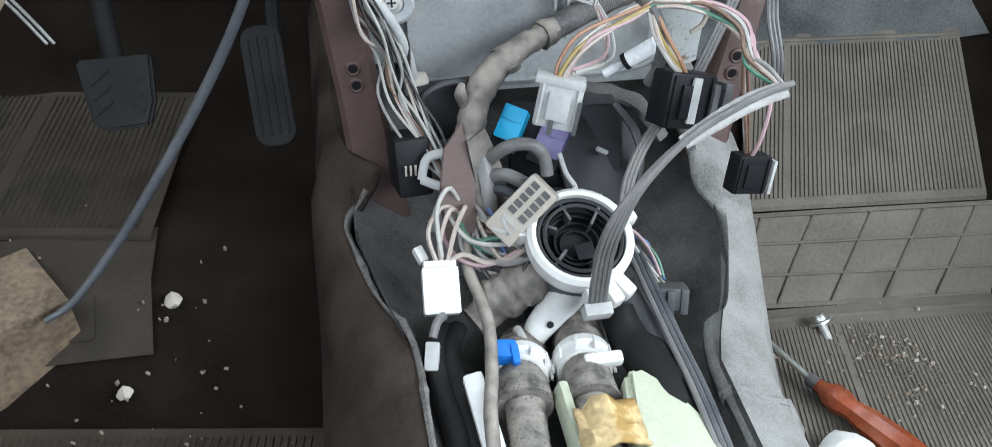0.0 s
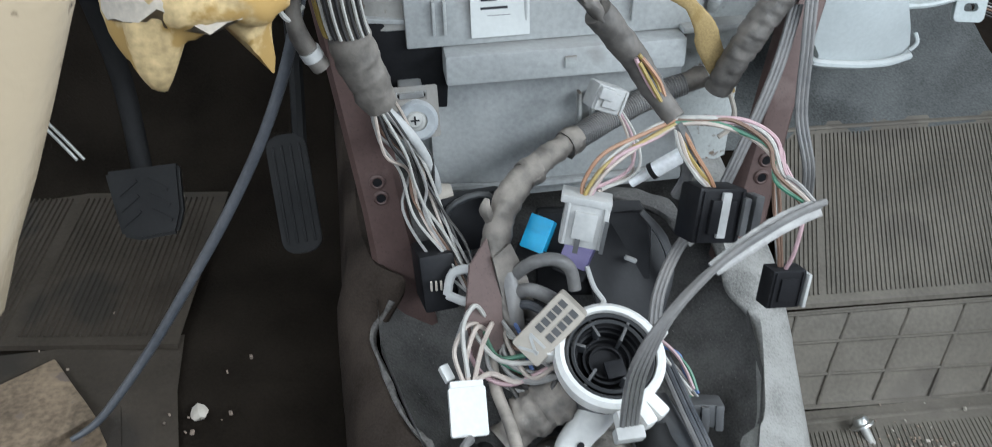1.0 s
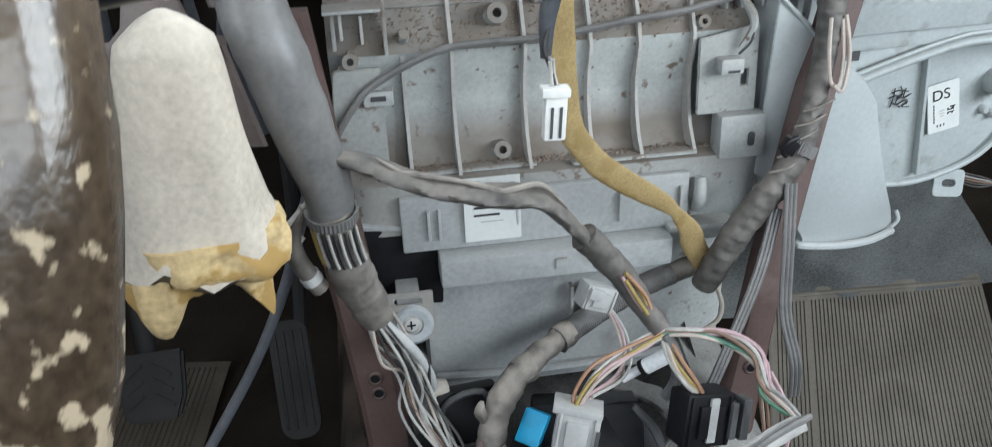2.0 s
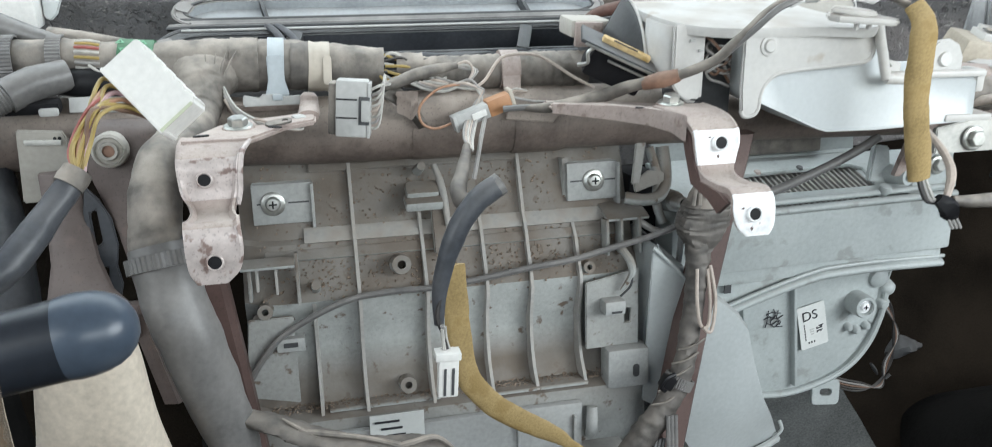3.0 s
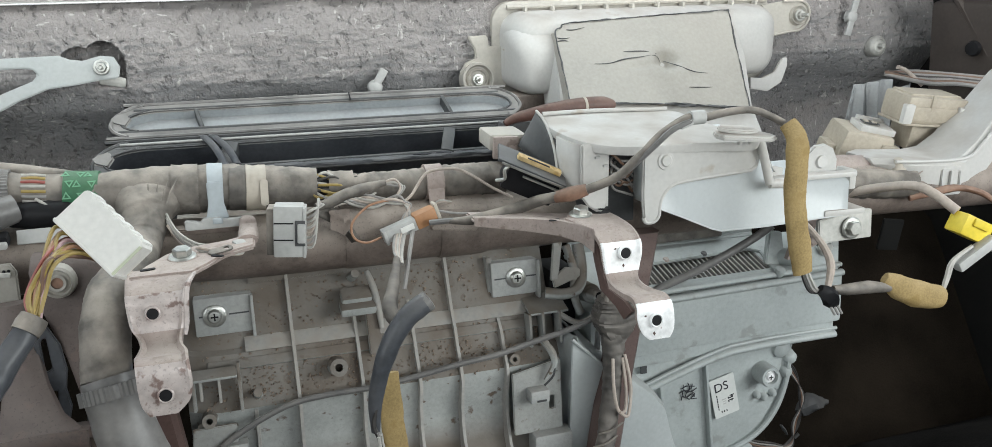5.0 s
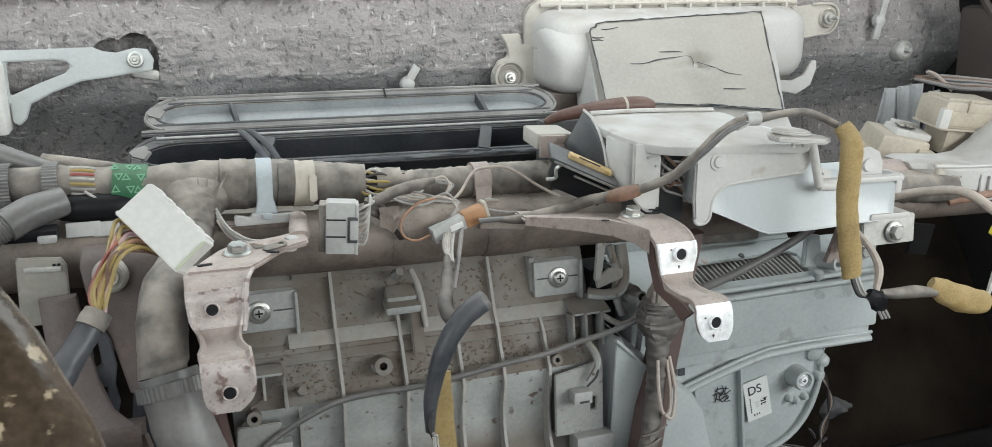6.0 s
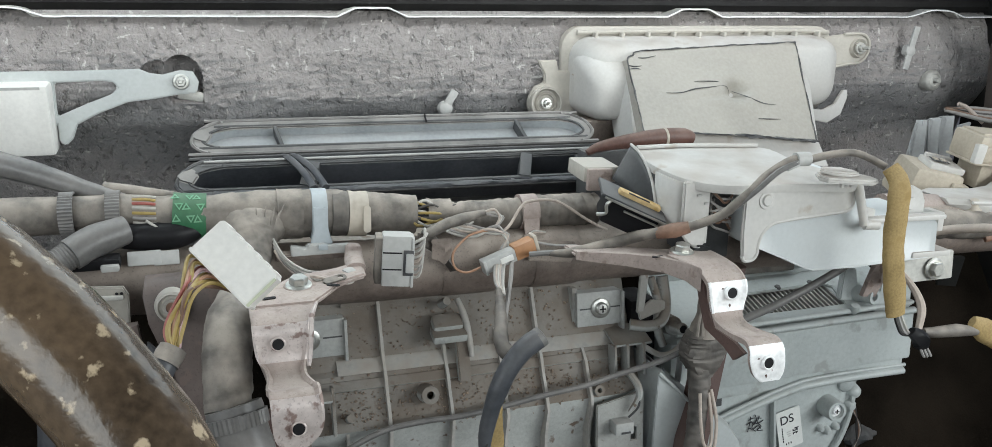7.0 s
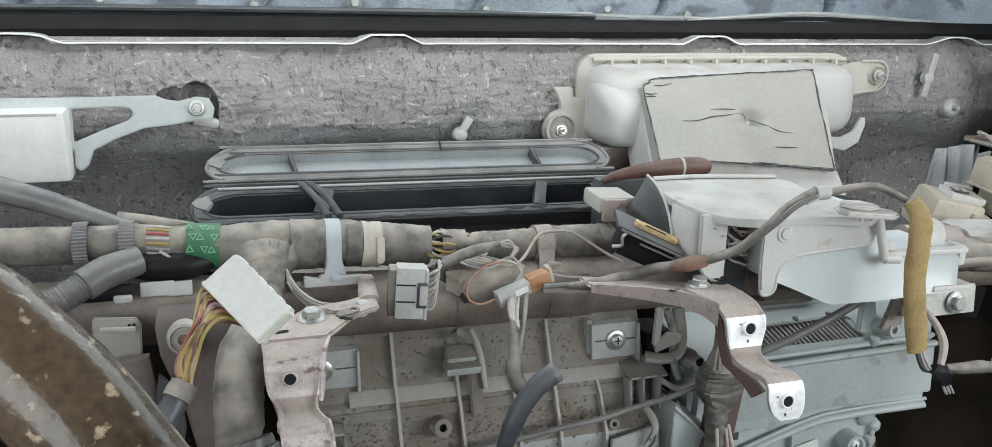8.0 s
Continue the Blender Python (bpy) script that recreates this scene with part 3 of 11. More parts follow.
def make_shell():
    for name, x, s in (("wall_left", X0 - 0.02, -1), ("wall_right", X1 + 0.02, 1)):
        bm = box((x, -0.75, 0.30), (0.04, 2.9, 0.66), bevel=0.005)
        box((x, 0.50, 0.90), (0.04, 0.24, 0.62), bm=bm)
        box((x, -0.95, 0.98), (0.04, 0.12, 0.70), bm=bm)
        box((x, -0.75, 1.30), (0.04, 2.9, 0.06), bm=bm)
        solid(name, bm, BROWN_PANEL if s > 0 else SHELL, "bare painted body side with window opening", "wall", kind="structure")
    solid("ceiling", box((0.09, -0.95, 1.345), (1.86, 2.1, 0.03), bevel=0.004), SHELL, "pale cloth headlining", "ceiling", kind="structure")
    bm = box((0.09, -2.22, 0.40), (1.86, 0.04, 0.86))
    box((0.09, -2.22, 1.31), (1.86, 0.04, 0.10), bm=bm)
    solid("wall_back", bm, SHELL, "plain trim closing the cabin behind the seats", "wall", kind="structure")
    # lip of the cowl with raised notches
    pts = []
    for i in range(161):
        x = X0 + (X1 - X0) * i / 160
        up = 0.0
        for c in (-0.475, -0.045, 0.425, 0.86):
            up = max(up, 0.010 * max(0, min(1, (0.042 - abs(x - c)) / 0.014)))
        pts.append((x, up))
    bm = loft([[(x, 0.604, 0.8855 + u), (x, 0.5835, 0.8860 + u), (x, 0.5830, 0.8875 + u), (x, 0.590, 0.8885 + u), (x, 0.612, 0.890 + u * 0.7), (x, 0.625, 0.888)] for x, u in pts])
    solid("cowl_lip", bm, DULL_STEEL, "pale metal cowl flange with raised notches", "flange", kind="structure")
    edge = tube([(x, 0.5828, 0.8866 + u) for x, u in pts[::2]], 0.0011, 6, 2, wob=0.3)
    solid("trim", edge, BARE, "thin pale bead along the cowl flange edge", "edge", kind="structure")
    bm = loft([[(X0 + (X1 - X0) * i / 40, y, z) for y, z in ((0.606, 0.893), (0.600, 0.902), (0.603, 0.912), (0.612, 0.918), (0.640, 0.919), (0.640, 0.893))] for i in range(41)])
    solid("windscreen_seal", bm, RUBBER, "black rubber seal under the windscreen", "seal", kind="structure")
    glass = bpy.data.materials.new("windscreen_glass")
    glass.use_nodes = True
    g = glass.node_tree.nodes["Principled BSDF"]
    g.inputs["Base Color"].default_value, g.inputs["Roughness"].default_value = (0.9, 0.95, 0.96, 1), 0.02
    g.inputs["Transmission Weight"].default_value, g.inputs["IOR"].default_value = 1.0, 1.05
    bm = bmesh.new()
    loft([[(x, 0.616, 0.917), (x, 0.10, 1.325)] for x in (X0 + 0.02, X1 - 0.02)], bm)
    loft([[(x, 0.621, 0.920), (x, 0.105, 1.328)] for x in (X0 + 0.02, X1 - 0.02)], bm)
    win = solid("windscreen", bm, glass, "clear sloping windscreen glass", "windscreen", kind="structure")
    win.visible_shadow = False
    # outside: cowl grille, bonnet, ground
    bm = loft([[(X0 - 0.1 + 2.0 * i / 30, y, z) for y, z in ((0.63, 0.893), (0.70, 0.893), (0.80, 0.890), (0.84, 0.86))] for i in range(31)])
    solid("cowl", bm, CHARCOAL, "dark cowl panel under the wipers", "cowl", kind="structure")
    b = thing("raised_bonnet", (0.08, 0.90, 0.88), "grey-blue raised bonnet seen through the windscreen", "bonnet")
    bm = loft([[(X0 - 0.15 + 2.35 * i / 40, 0.86 + 0.34 * v + 0.01 * noise.noise(Vector((i * 0.3, v * 4, 0))), 0.90 + 0.75 * v) for v in [j / 24 for j in range(25)]] for i in range(41)])
    part("skin", bm, COWL, b)
    part("hinge_edge", tube([(X0 - 0.1, 0.852, 0.945), (0.08, 0.852, 0.949), (X1 + 0.1, 0.852, 0.947)], 0.006, 8, 6), DULL_STEEL, b)
    for k in range(9):
        part("stud", lathe([(0, 0.006), (0.006, 0.005), (0.008, 0.0), (0.012, -0.004)], facing((-0.62 + 0.19 * k + 0.02 * (k % 3), 0.862, 0.957 + 0.006 * (k % 2)), 0, -1, 0.2), 12), DULL_STEEL, b)
    for k in range(5):
        part("brace", tube([(-0.55 + 0.33 * k, 0.868, 0.93), (-0.50 + 0.33 * k, 0.885, 0.985), (-0.48 + 0.33 * k, 0.95, 1.12)], [0.010, 0.014, 0.02], 8, 5, flat=0.3), COWL, b)
    bm = bmesh.new()
    v = [bm.verts.new(p) for p in ((-400, -400, -0.35), (400, -400, -0.35), (400, 400, -0.35), (-400, 400, -0.35))]
    bm.faces.new(v)
    solid("ground", bm, surf("yard_ground", (0.16, 0.15, 0.14), 0.9, blot=2, grain=30), "plain grey yard ground around the car", "ground", kind="structure")


def make_sill():
    """Rounded carpeted sill along the passenger side, dying away under the kick panel."""
    rows = []
    for i in range(52):
        y = -2.2 + 0.05 * i
        # Raised beside the footwell to throw shade across the mat.
        top = interp(y, [(-2.2, 0.27), (-0.6, 0.27), (-0.3, 0.40), (0.06, 0.40), (0.24, 0.30), (0.36, 0.22)])
        row = [(0.99, y, -0.02), (0.99, y, top)]
        for k in range(11):
            a = math.pi / 2 * k / 10
            row.append((0.700 - 0.115 * math.sin(a) + 0.005 * noise.noise(Vector((y * 7, k * 0.4, 0))), y, top - 0.10 * (1 - math.cos(a)) + 0.005 * noise.noise(Vector((y * 6, k * 0.3, 4)))))
        row += [(0.575, y, 0.15), (0.550 + 0.006 * noise.noise(Vector((y * 7, 3, 0))), y, floor_z(y, 0.55) * 0.5), (0.545, y, -0.02)]
        rows.append(row)
    solid("sill", loft(rows, None, True, True), SILL, "dark carpeted sill along the passenger side, raised to shade the mat", "sill", kind="structure", smooth=80)


def wiper(pts, lab, pale):
    w = thing("wiper", pts[0], lab, "wiper", "wipers on the windscreen")
    v = [Vector(p) for p in pts]
    part("blade", tube([p + Vector((0, 0.004, -0.007)) for p in v], 0.0045, 8, 5, flat=1.6), RUBBER, w)
    part("arm", tube(v, [0.004, 0.007, 0.0085, 0.006, 0.004], 8, 5, flat=0.7), DULL_STEEL if pale else CHARCOAL, w, "pale grey metal arm" if pale else "dark arm")
    part("rod", tube([v[0] + Vector((0, 0.012, 0.006)), v[-1] + Vector((0, 0.012, 0.006))], 0.0022, 6, 3), DULL_STEEL, w)


def ribbed_mat(name, x0, x1, y0, y1, z0, z1, pitch, label, smooth_bands=(), rim=0.012, material=None):
    """A rubber mat with ribs along y on a sloping plane."""
    m = thing(name, ((x0 + x1) / 2, (y0 + y1) / 2, (z0 + z1) / 2), label, "floor mat", "rubber floor mats")
    t = 0.004
    bm = loft([[(x, y, (z0 + (z1 - z0) * (y - y0) / (y1 - y0)) + dz) for y, dz in ((y0, 0), (y0 + 0.002, t), (y1 - 0.002, t), (y1, 0))] for x in (x0, x0 + 0.003, x1 - 0.003, x1)])
    part("base", bm, material or MAT, m)
    bm = bmesh.new()
    n = int((x1 - x0 - 2 * rim) / pitch)
    for i in range(n):
        xa = x0 + rim + pitch * i
        if any(a < xa < b for a, b in smooth_bands):
            continue
        secs = []
        for y in (y0 + rim, (y0 + y1) / 2, y1 - rim):
            z = z0 + (z1 - z0) * (y - y0) / (y1 - y0) + t
            secs.append([(xa, y, z - 0.001), (xa + pitch * 0.22, y, z + 0.0022), (xa + pitch * 0.5, y, z + 0.0022), (xa + pitch * 0.72, y, z - 0.001)])
        loft(secs, bm)
    ribs = part("ribs", bm, material or MAT, m)
    tagged(ribs, kind="stuff")
    return m


def skew_mat(c00, c10, c01, c11, count, gap, label, lift=0.004):
    """A rubber mat over four corners (x, y) on the passenger floor, with ribs from its near to its far edge."""
    def at(u, v, h):
        x = (c00[0] * (1 - u) + c10[0] * u) * (1 - v) + (c01[0] * (1 - u) + c11[0] * u) * v
        y = (c00[1] * (1 - u) + c10[1] * u) * (1 - v) + (c01[1] * (1 - u) + c11[1] * u) * v
        return (x, y, floor_z(y, x) + h)

    m = thing("floor_mat", at(0.5, 0.5, 0), label, "floor mat", "rubber floor mats")
    top = lambda u: 1 - 0.075 * (1 - math.sqrt(max(0, 1 - (1 - min(u, 0.07) / 0.07) ** 2)))
    us = [0, 0.003, 0.008, 0.016, 0.03, 0.05, 0.07, 0.15, 0.3, 0.5, 0.7, 0.9, 0.997, 1]
    part("base", loft([[at(u, v * top(u), h if 0 < i < 13 else 0.0) for v, h in ((0, 0), (0.006, lift), (0.25, lift), (0.5, lift), (0.75, lift), (0.994, lift), (1, 0))] for i, u in enumerate(us)]), MAT, m)
    bm = bmesh.new()
    p = 0.95 / count
    for i in range(count):
        if i == gap:
            continue
        u = 0.04 + p * i
        loft([[at(u, v, lift - 0.001), at(u + p * 0.25, v, lift + 0.0015), at(u + p * 0.55, v, lift + 0.0015), at(u + p * 0.7, v, lift - 0.001)] for v in (0.045, 0.3, 0.6, 0.915 if u > 0.06 else 0.895)], bm)
    tagged(part("ribs", bm, MAT, m), kind="stuff")
    part("rim", tube([at(0.012, 0.02, lift), at(0.012, 0.5, lift), at(0.012, 0.88, lift), at(0.03, 0.935, lift), at(0.08, 0.955, lift), at(0.5, 0.955, lift), at(0.98, 0.955, lift)], 0.0034, 8, 6, flat=0.7), MAT, m, "raised rubber rim")
    return m


def make_mats():
    skew_mat((0.180, 0.080), (0.450, 0.063), (0.256, 0.282), (0.515, 0.268), 54, 8, "taupe ribbed rubber mat on the sloping passenger footwell")
    skew_mat((0.080, -0.320), (0.460, -0.335), (0.172, 0.022), (0.520, 0.003), 76, 19, "taupe ribbed rubber mat on the flat passenger floor")
    m = thing("floor_mat", (0.33, 0.045, 0.035), "smooth taupe rubber mat panel on the footwell slope", "floor mat", "rubber floor mats")

    def on(u, v, h=0.004):
        x, y = (0.168 + 0.290 * u) * (1 - v) + (0.184 + 0.290 * u) * v + 0.022 * (v - 0.5) * min(1, u * 4), (0.026 - 0.020 * u) * (1 - v) + (0.077 - 0.018 * u) * v
        return (x, y - h * 0.7, floor_z(y, x) + h * 0.7)

    part("base", loft([[on(i / 12, j / 8) for j in range(9)] for i in range(13)]), MAT, m)
    for v in (0.06, 0.36, 0.66, 0.94):
        part("ridge", tube([on(0.02, v, 0.005), on(0.5, v, 0.005), on(0.98, v, 0.005)], 0.0017, 6, 4), MAT, m)
    for u in (0.03, 0.20, 0.41, 0.61, 0.81):
        part("ridge", tube([on(u - 0.02, 0.06, 0.005), on(u, 0.5, 0.005), on(u + 0.02, 0.94, 0.005)], 0.0017, 6, 4), MAT, m)
    bm = loft([[(x, y, floor_z(y, x) + 0.004 + 0.003 * noise.noise(Vector((x * 30, y * 30, 2)))) for y in [0.255 + 0.012 * j for j in range(24)]] for x in [0.165 + 0.012 * i for i in range(33)]])
    solid("toe_board_felt", bm, TOE_FELT, "dark grey felt on the passenger toe board", "felt", kind="structure", smooth=80)
    left = [ribbed_mat("floor_mat", -0.62, -0.385, 0.150, 0.372, 0.083, 0.119, 0.0062, "taupe ribbed rubber mat on the driver's toe board, coloured darker for shade", [(-0.56, -0.55)], material=MAT_SHADED)]
    left.append(ribbed_mat("floor_mat", -0.62, -0.285, -0.60, -0.030, 0.002, 0.002, 0.0066, "taupe ribbed rubber mat on the driver's floor, coloured darker for shade", [], material=MAT_SHADED))
    m = thing("floor_mat", (-0.46, 0.09, 0.06), "smooth mat panel on the driver's footwell slope, coloured darker for shade", "floor mat", "rubber floor mats")
    bm = loft([[(x, y, floor_z(y) + 0.003) for y in (0.03, 0.085, 0.152)] for x in (-0.62, -0.50, -0.40)])
    part("base", bm, MAT_SHADED, m)
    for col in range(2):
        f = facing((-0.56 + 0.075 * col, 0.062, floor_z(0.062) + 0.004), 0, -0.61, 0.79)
        part("panel", plate(rounded(0.070, 0.045, 0.004), 0.0012, f, bevel=0.0008), MAT_SHADED, m)
    for ob in left:
        ob.rotation_euler = (0, 0, radians(-9))


# ---- transmission tunnel ----
def make_tunnel():
    rim_l = [(-0.60, -0.165, 0.14), (-0.20, -0.168, 0.14), (-0.13, -0.168, 0.132), (-0.076, -0.174, 0.13), (-0.043, -0.192, 0.131), (0.019, -0.209, 0.136), (0.052, -0.214, 0.142), (0.066, -0.198, 0.160), (0.075, -0.184, 0.185), (0.100, -0.205, 0.192), (0.20, -0.215, 0.20), (0.40, -0.20, 0.24)]
    rows = []
    pts = spline([(x, y, z) for y, x, z in rim_l], 5)
    for p in pts:
        out = -0.250 if p.y < 0.12 else -0.245
        fz = floor_z(p.y)
        w = 0.0025 * noise.noise(p * 25)
        rows.append([(out + 0.0 + w, p.y, fz - 0.005), (out + 0.004, p.y, fz + (p.z - fz) * 0.45), (out + (p.x - out) * 0.45 + w, p.y, fz + (p.z - fz) * 0.86), (p.x - 0.004, p.y, p.z + 0.001), (p.x + 0.004, p.y, p.z - 0.003), (p.x + 0.003, p.y, p.z - 0.010)])
    left = solid("tunnel_carpet_left", loft(rows), CARPET, "brown carpet cut open along the driver's side of the tunnel", "carpet", kind="structure", smooth=60)
    mod = left.modifiers.new("thick", "SOLIDIFY")
    mod.thickness, mod.offset = 0.004, -1
    bm = tube([(p.x + 0.001, p.y, p.z + 0.001) for p in pts[::2] if p.y < 0.07], 0.0026, 8, 2, wob=0.9)
    solid("carpet_edge", bm, CARPET_EDGE, "frayed pale edge of the cut carpet", "carpet", kind="structure")
    rim_r = [(-0.60, 0.045, 0.12), (-0.212, 0.060, 0.12), (-0.171, 0.058, 0.12), (-0.132, 0.061, 0.12), (-0.094, 0.073, 0.12), (-0.082, 0.090, 0.12), (-0.051, 0.103, 0.13), (0.011, 0.121, 0.15), (0.020, 0.096, 0.185), (0.045, 0.092, 0.21), (0.20, 0.11, 0.21), (0.40, 0.13, 0.24)]
    rows = []
    for p in spline([(x, y, z) for y, x, z in rim_r], 5):
        out = interp(p.y, [(-0.6, 0.11), (-0.137, 0.137), (0.0, 0.176), (0.1, 0.172), (0.4, 0.17)])
        fz = floor_z(p.y, 0.2)
        w = 0.002 * noise.noise(p * 25)
        rows.append([(out, p.y, fz - 0.005), (out - 0.004, p.y, fz + (p.z - fz) * 0.5), (out - (out - p.x) * 0.35 + w, p.y, fz + (p.z - fz) * 0.86), (p.x + 0.003, p.y, p.z + 0.002), (p.x - 0.003, p.y, p.z - 0.004), (p.x - 0.002, p.y, p.z - 0.012)])
    right = solid("tunnel_carpet_right", loft(rows), CARPET_CUT, "pale fibrous cut carpet along the passenger side of the tunnel", "carpet", kind="structure", smooth=60)
    mod = right.modifiers.new("thick", "SOLIDIFY")
    mod.thickness, mod.offset = 0.005, -1
    # the felt-lined hollow between the cut edges
    rows = []
    for i in range(45):
        y = -0.62 + 0.025 * i
        z0 = interp(y, [(-0.6, 0.02), (-0.1, 0.03), (0.05, 0.06), (0.2, 0.13), (0.5, 0.2)])
        xl = interp(y, [(-0.6, -0.165), (-0.12, -0.166), (-0.05, -0.186), (0.03, -0.207), (0.5, -0.20)])
        xr = interp(y, [(-0.6, 0.05), (-0.14, 0.062), (-0.05, 0.105), (0.03, 0.118), (0.5, 0.12)])
        row = [(xl, y, z0 + 0.10)]
        for k in range(15):
            u = k / 14
            z = z0 + 0.085 * abs(2 * u - 1) ** 2.2 + 0.02 * math.sin(math.pi * u)
            x = xl + (xr - xl) * u
            row.append((x, y, z + 0.006 * noise.noise(Vector((x * 30, y * 30, 3)))))
        row.append((xr, y, z0 + 0.10))
        rows.append(row)
    solid("tunnel", loft(rows), TUNNEL_FELT, "dark felt-lined transmission tunnel hollow", "tunnel", kind="structure", smooth=80)


make_floor()
make_firewall()
make_shell()
make_sill()
wiper([(-0.76, 0.662, 0.928), (-0.4, 0.660, 0.931), (0.0, 0.658, 0.930), (0.15, 0.657, 0.929), (0.271, 0.656, 0.927)], "black wiper blade on a grey arm, lying across the glass", False)
wiper([(0.42, 0.655, 0.922), (0.53, 0.657, 0.931), (0.64, 0.660, 0.937), (0.78, 0.658, 0.931), (0.934, 0.655, 0.921)], "black wiper blade on a pale grey arm", True)
make_mats()
make_tunnel()


# ---- cross-car beam, brackets and legs ----
def beam_z(x):
    return interp(x, [(-0.8, 0.694), (-0.3, 0.683), (-0.12, 0.6745), (0.1, 0.6745), (0.98, 0.652)])


def make_beam():
    b = thing("cross_beam", (0.08, 0.215, 0.66), "brown dusty painted steel tube running across the car", "beam")
    part("tube", tube([(x, 0.215, beam_z(x)) for x in (X0, -0.5, -0.3, -0.12, 0.1, 0.35, 0.55, X1)], 0.0290, 28, 6), BEAM, b)
    for x, w in ((-0.025, 0.052), (0.062, 0.046)):
        part("saddle", tube([(x - w / 2, 0.2148, beam_z(x)), (x - w / 2 + 0.003, 0.2148, beam_z(x)), (x + w / 2 - 0.003, 0.2148, beam_z(x)), (x + w / 2, 0.2148, beam_z(x))], [0.0288, 0.0305, 0.0305, 0.0288], 24, 2), BEAM, b, "welded sleeve on the tube")
    part("strap_end", plate([(-0.024, -0.010), (0.018, -0.013), (0.026, -0.004), (0.024, 0.007), (-0.020, 0.010)], 0.002, facing((0.052, 0.1845, 0.690), 0, -0.9, 0.4, -3), bevel=0.0008), BEAM, b)
    part("rail", plate([(-0.036, -0.005), (0.036, -0.007), (0.036, 0.004), (-0.036, 0.004)], 0.006, facing((-0.165, 0.190, 0.7010), 0, -0.3, 1), bevel=0.001), BEAM, b, "flat rail on top of the tube")
    for x, z, w in ((-0.305, 0.713, 0.026), (-0.288, 0.712, 0.020)):
        part("label_plate", box((x, 0.1905, z - 0.002), (w, 0.003, 0.012), turn(-20), 0.0008), GREY_CONN, b, "pale plastic foot")
    return b


def bracket(s, cx, label):
    """A pressed arm bolted to the beam, stepping down to a lower pad; s: 1 for the passenger side, -1 for the driver's side."""
    b = thing("bracket", (cx, 0.05, 0.66), label, "bracket", "radio brackets on the beam")

    def strip(keys, th, n=7, lift=0.0, first=0, last=None):
        """Skin along keys of (x, y, z, half width, raised lips left and right)."""
        cs = spline([k[:3] for k in keys], n)
        ws = spline([k[3:6] for k in keys], n)
        last = len(cs) if last is None else last
        secs = []
        for i in range(first, last):
            d = cs[min(i + 1, len(cs) - 1)] - cs[max(i - 1, 0)]
            nrm = Vector((1, 0, 0)).cross(d).normalized()
            if nrm.y > 0.2 or nrm.z < -0.5:
                nrm = -nrm
            w, la, lb = ws[i]
            w = max(w, 0.003)
            c, X = cs[i] + nrm * lift, Vector((1, 0, 0))
            secs.append([c - X * w - nrm * th, c - X * w + nrm * la, c - X * (w - 0.0018) + nrm * (la + 0.0006), c - X * (w - 0.0042), c - X * w * 0.4 + nrm * 0.0003, c + X * w * 0.4 + nrm * 0.0003, c + X * (w - 0.0042), c + X * (w - 0.0018) + nrm * (lb + 0.0006), c + X * w + nrm * lb, c + X * w - nrm * th])
        return loft(secs, None, True, True)

    if s > 0:
        keys = [(0.1520, 0.104, 0.7040, 0.0225, 0, 0), (0.1540, 0.082, 0.7040, 0.0205, 0, 0.0005), (0.1570, 0.064, 0.7010, 0.0190, 0, 0.001), (0.1585, 0.0525, 0.6940, 0.0185, 0.001, 0.001), (0.1590, 0.0495, 0.6840, 0.0180, 0.001, 0.001), (0.1590, 0.0490, 0.6730, 0.0165, 0.002, 0.0), (0.1580, 0.0455, 0.6640, 0.0150, 0.003, 0.0), (0.1575, 0.0330, 0.6600, 0.0140, 0.003, 0.002), (0.1580, 0.0170, 0.6610, 0.0140, 0.002, 0.002), (0.1590, 0.0000, 0.6640, 0.0150, 0.001, 0.001), (0.1595, -0.0085, 0.6600, 0.0155, 0, 0), (0.1600, -0.0108, 0.6500, 0.0160, 0, 0), (0.1620, -0.0110, 0.6390, 0.0140, 0, 0), (0.1640, -0.0108, 0.6320, 0.0090, 0, 0)]
        shelf = [(0.0560, 0.166), (0.0950, 0.152), (0.1160, 0.140), (0.1340, 0.128), (0.1500, 0.122), (0.1680, 0.112), (0.1745, 0.098), (0.1745, 0.082), (0.1330, 0.082), (0.1230, 0.100), (0.0980, 0.118), (0.0560, 0.136)]
        pads, bare, ztop = ((3, 5.4), (9.7, 13)), BARE, 0.7005
        holes = ((0.1609, 0.0492, 0.6856, 0.0062), (0.1594, -0.0105, 0.6490, 0.0058))
        bolt = (0.1456, 0.1060, 0.7045)
    else:
        keys = [(-0.2020, 0.094, 0.7020, 0.0250, 0, 0), (-0.2040, 0.076, 0.7010, 0.0235, 0, 0), (-0.2055, 0.063, 0.6980, 0.0215, 0, 0.001), (-0.2065, 0.0555, 0.6920, 0.0205, 0.0005, 0.002), (-0.2070, 0.0540, 0.6820, 0.0195, 0.001, 0.0025), (-0.2070, 0.0530, 0.6720, 0.0180, 0.003, 0.0025), (-0.2060, 0.0480, 0.6640, 0.0150, 0.004, 0.003), (-0.2050, 0.0360, 0.6610, 0.0142, 0.003, 0.003), (-0.2040, 0.0200, 0.6630, 0.0170, 0.001, 0.002), (-0.2030, 0.0040, 0.6680, 0.0170, 0.001, 0.003), (-0.2022, -0.0040, 0.6620, 0.0172, 0, 0.002), (-0.2020, -0.0060, 0.6500, 0.0172, 0, 0.001), (-0.2030, -0.0060, 0.6390, 0.0150, 0, 0), (-0.2050, -0.0058, 0.6310, 0.0090, 0, 0)]
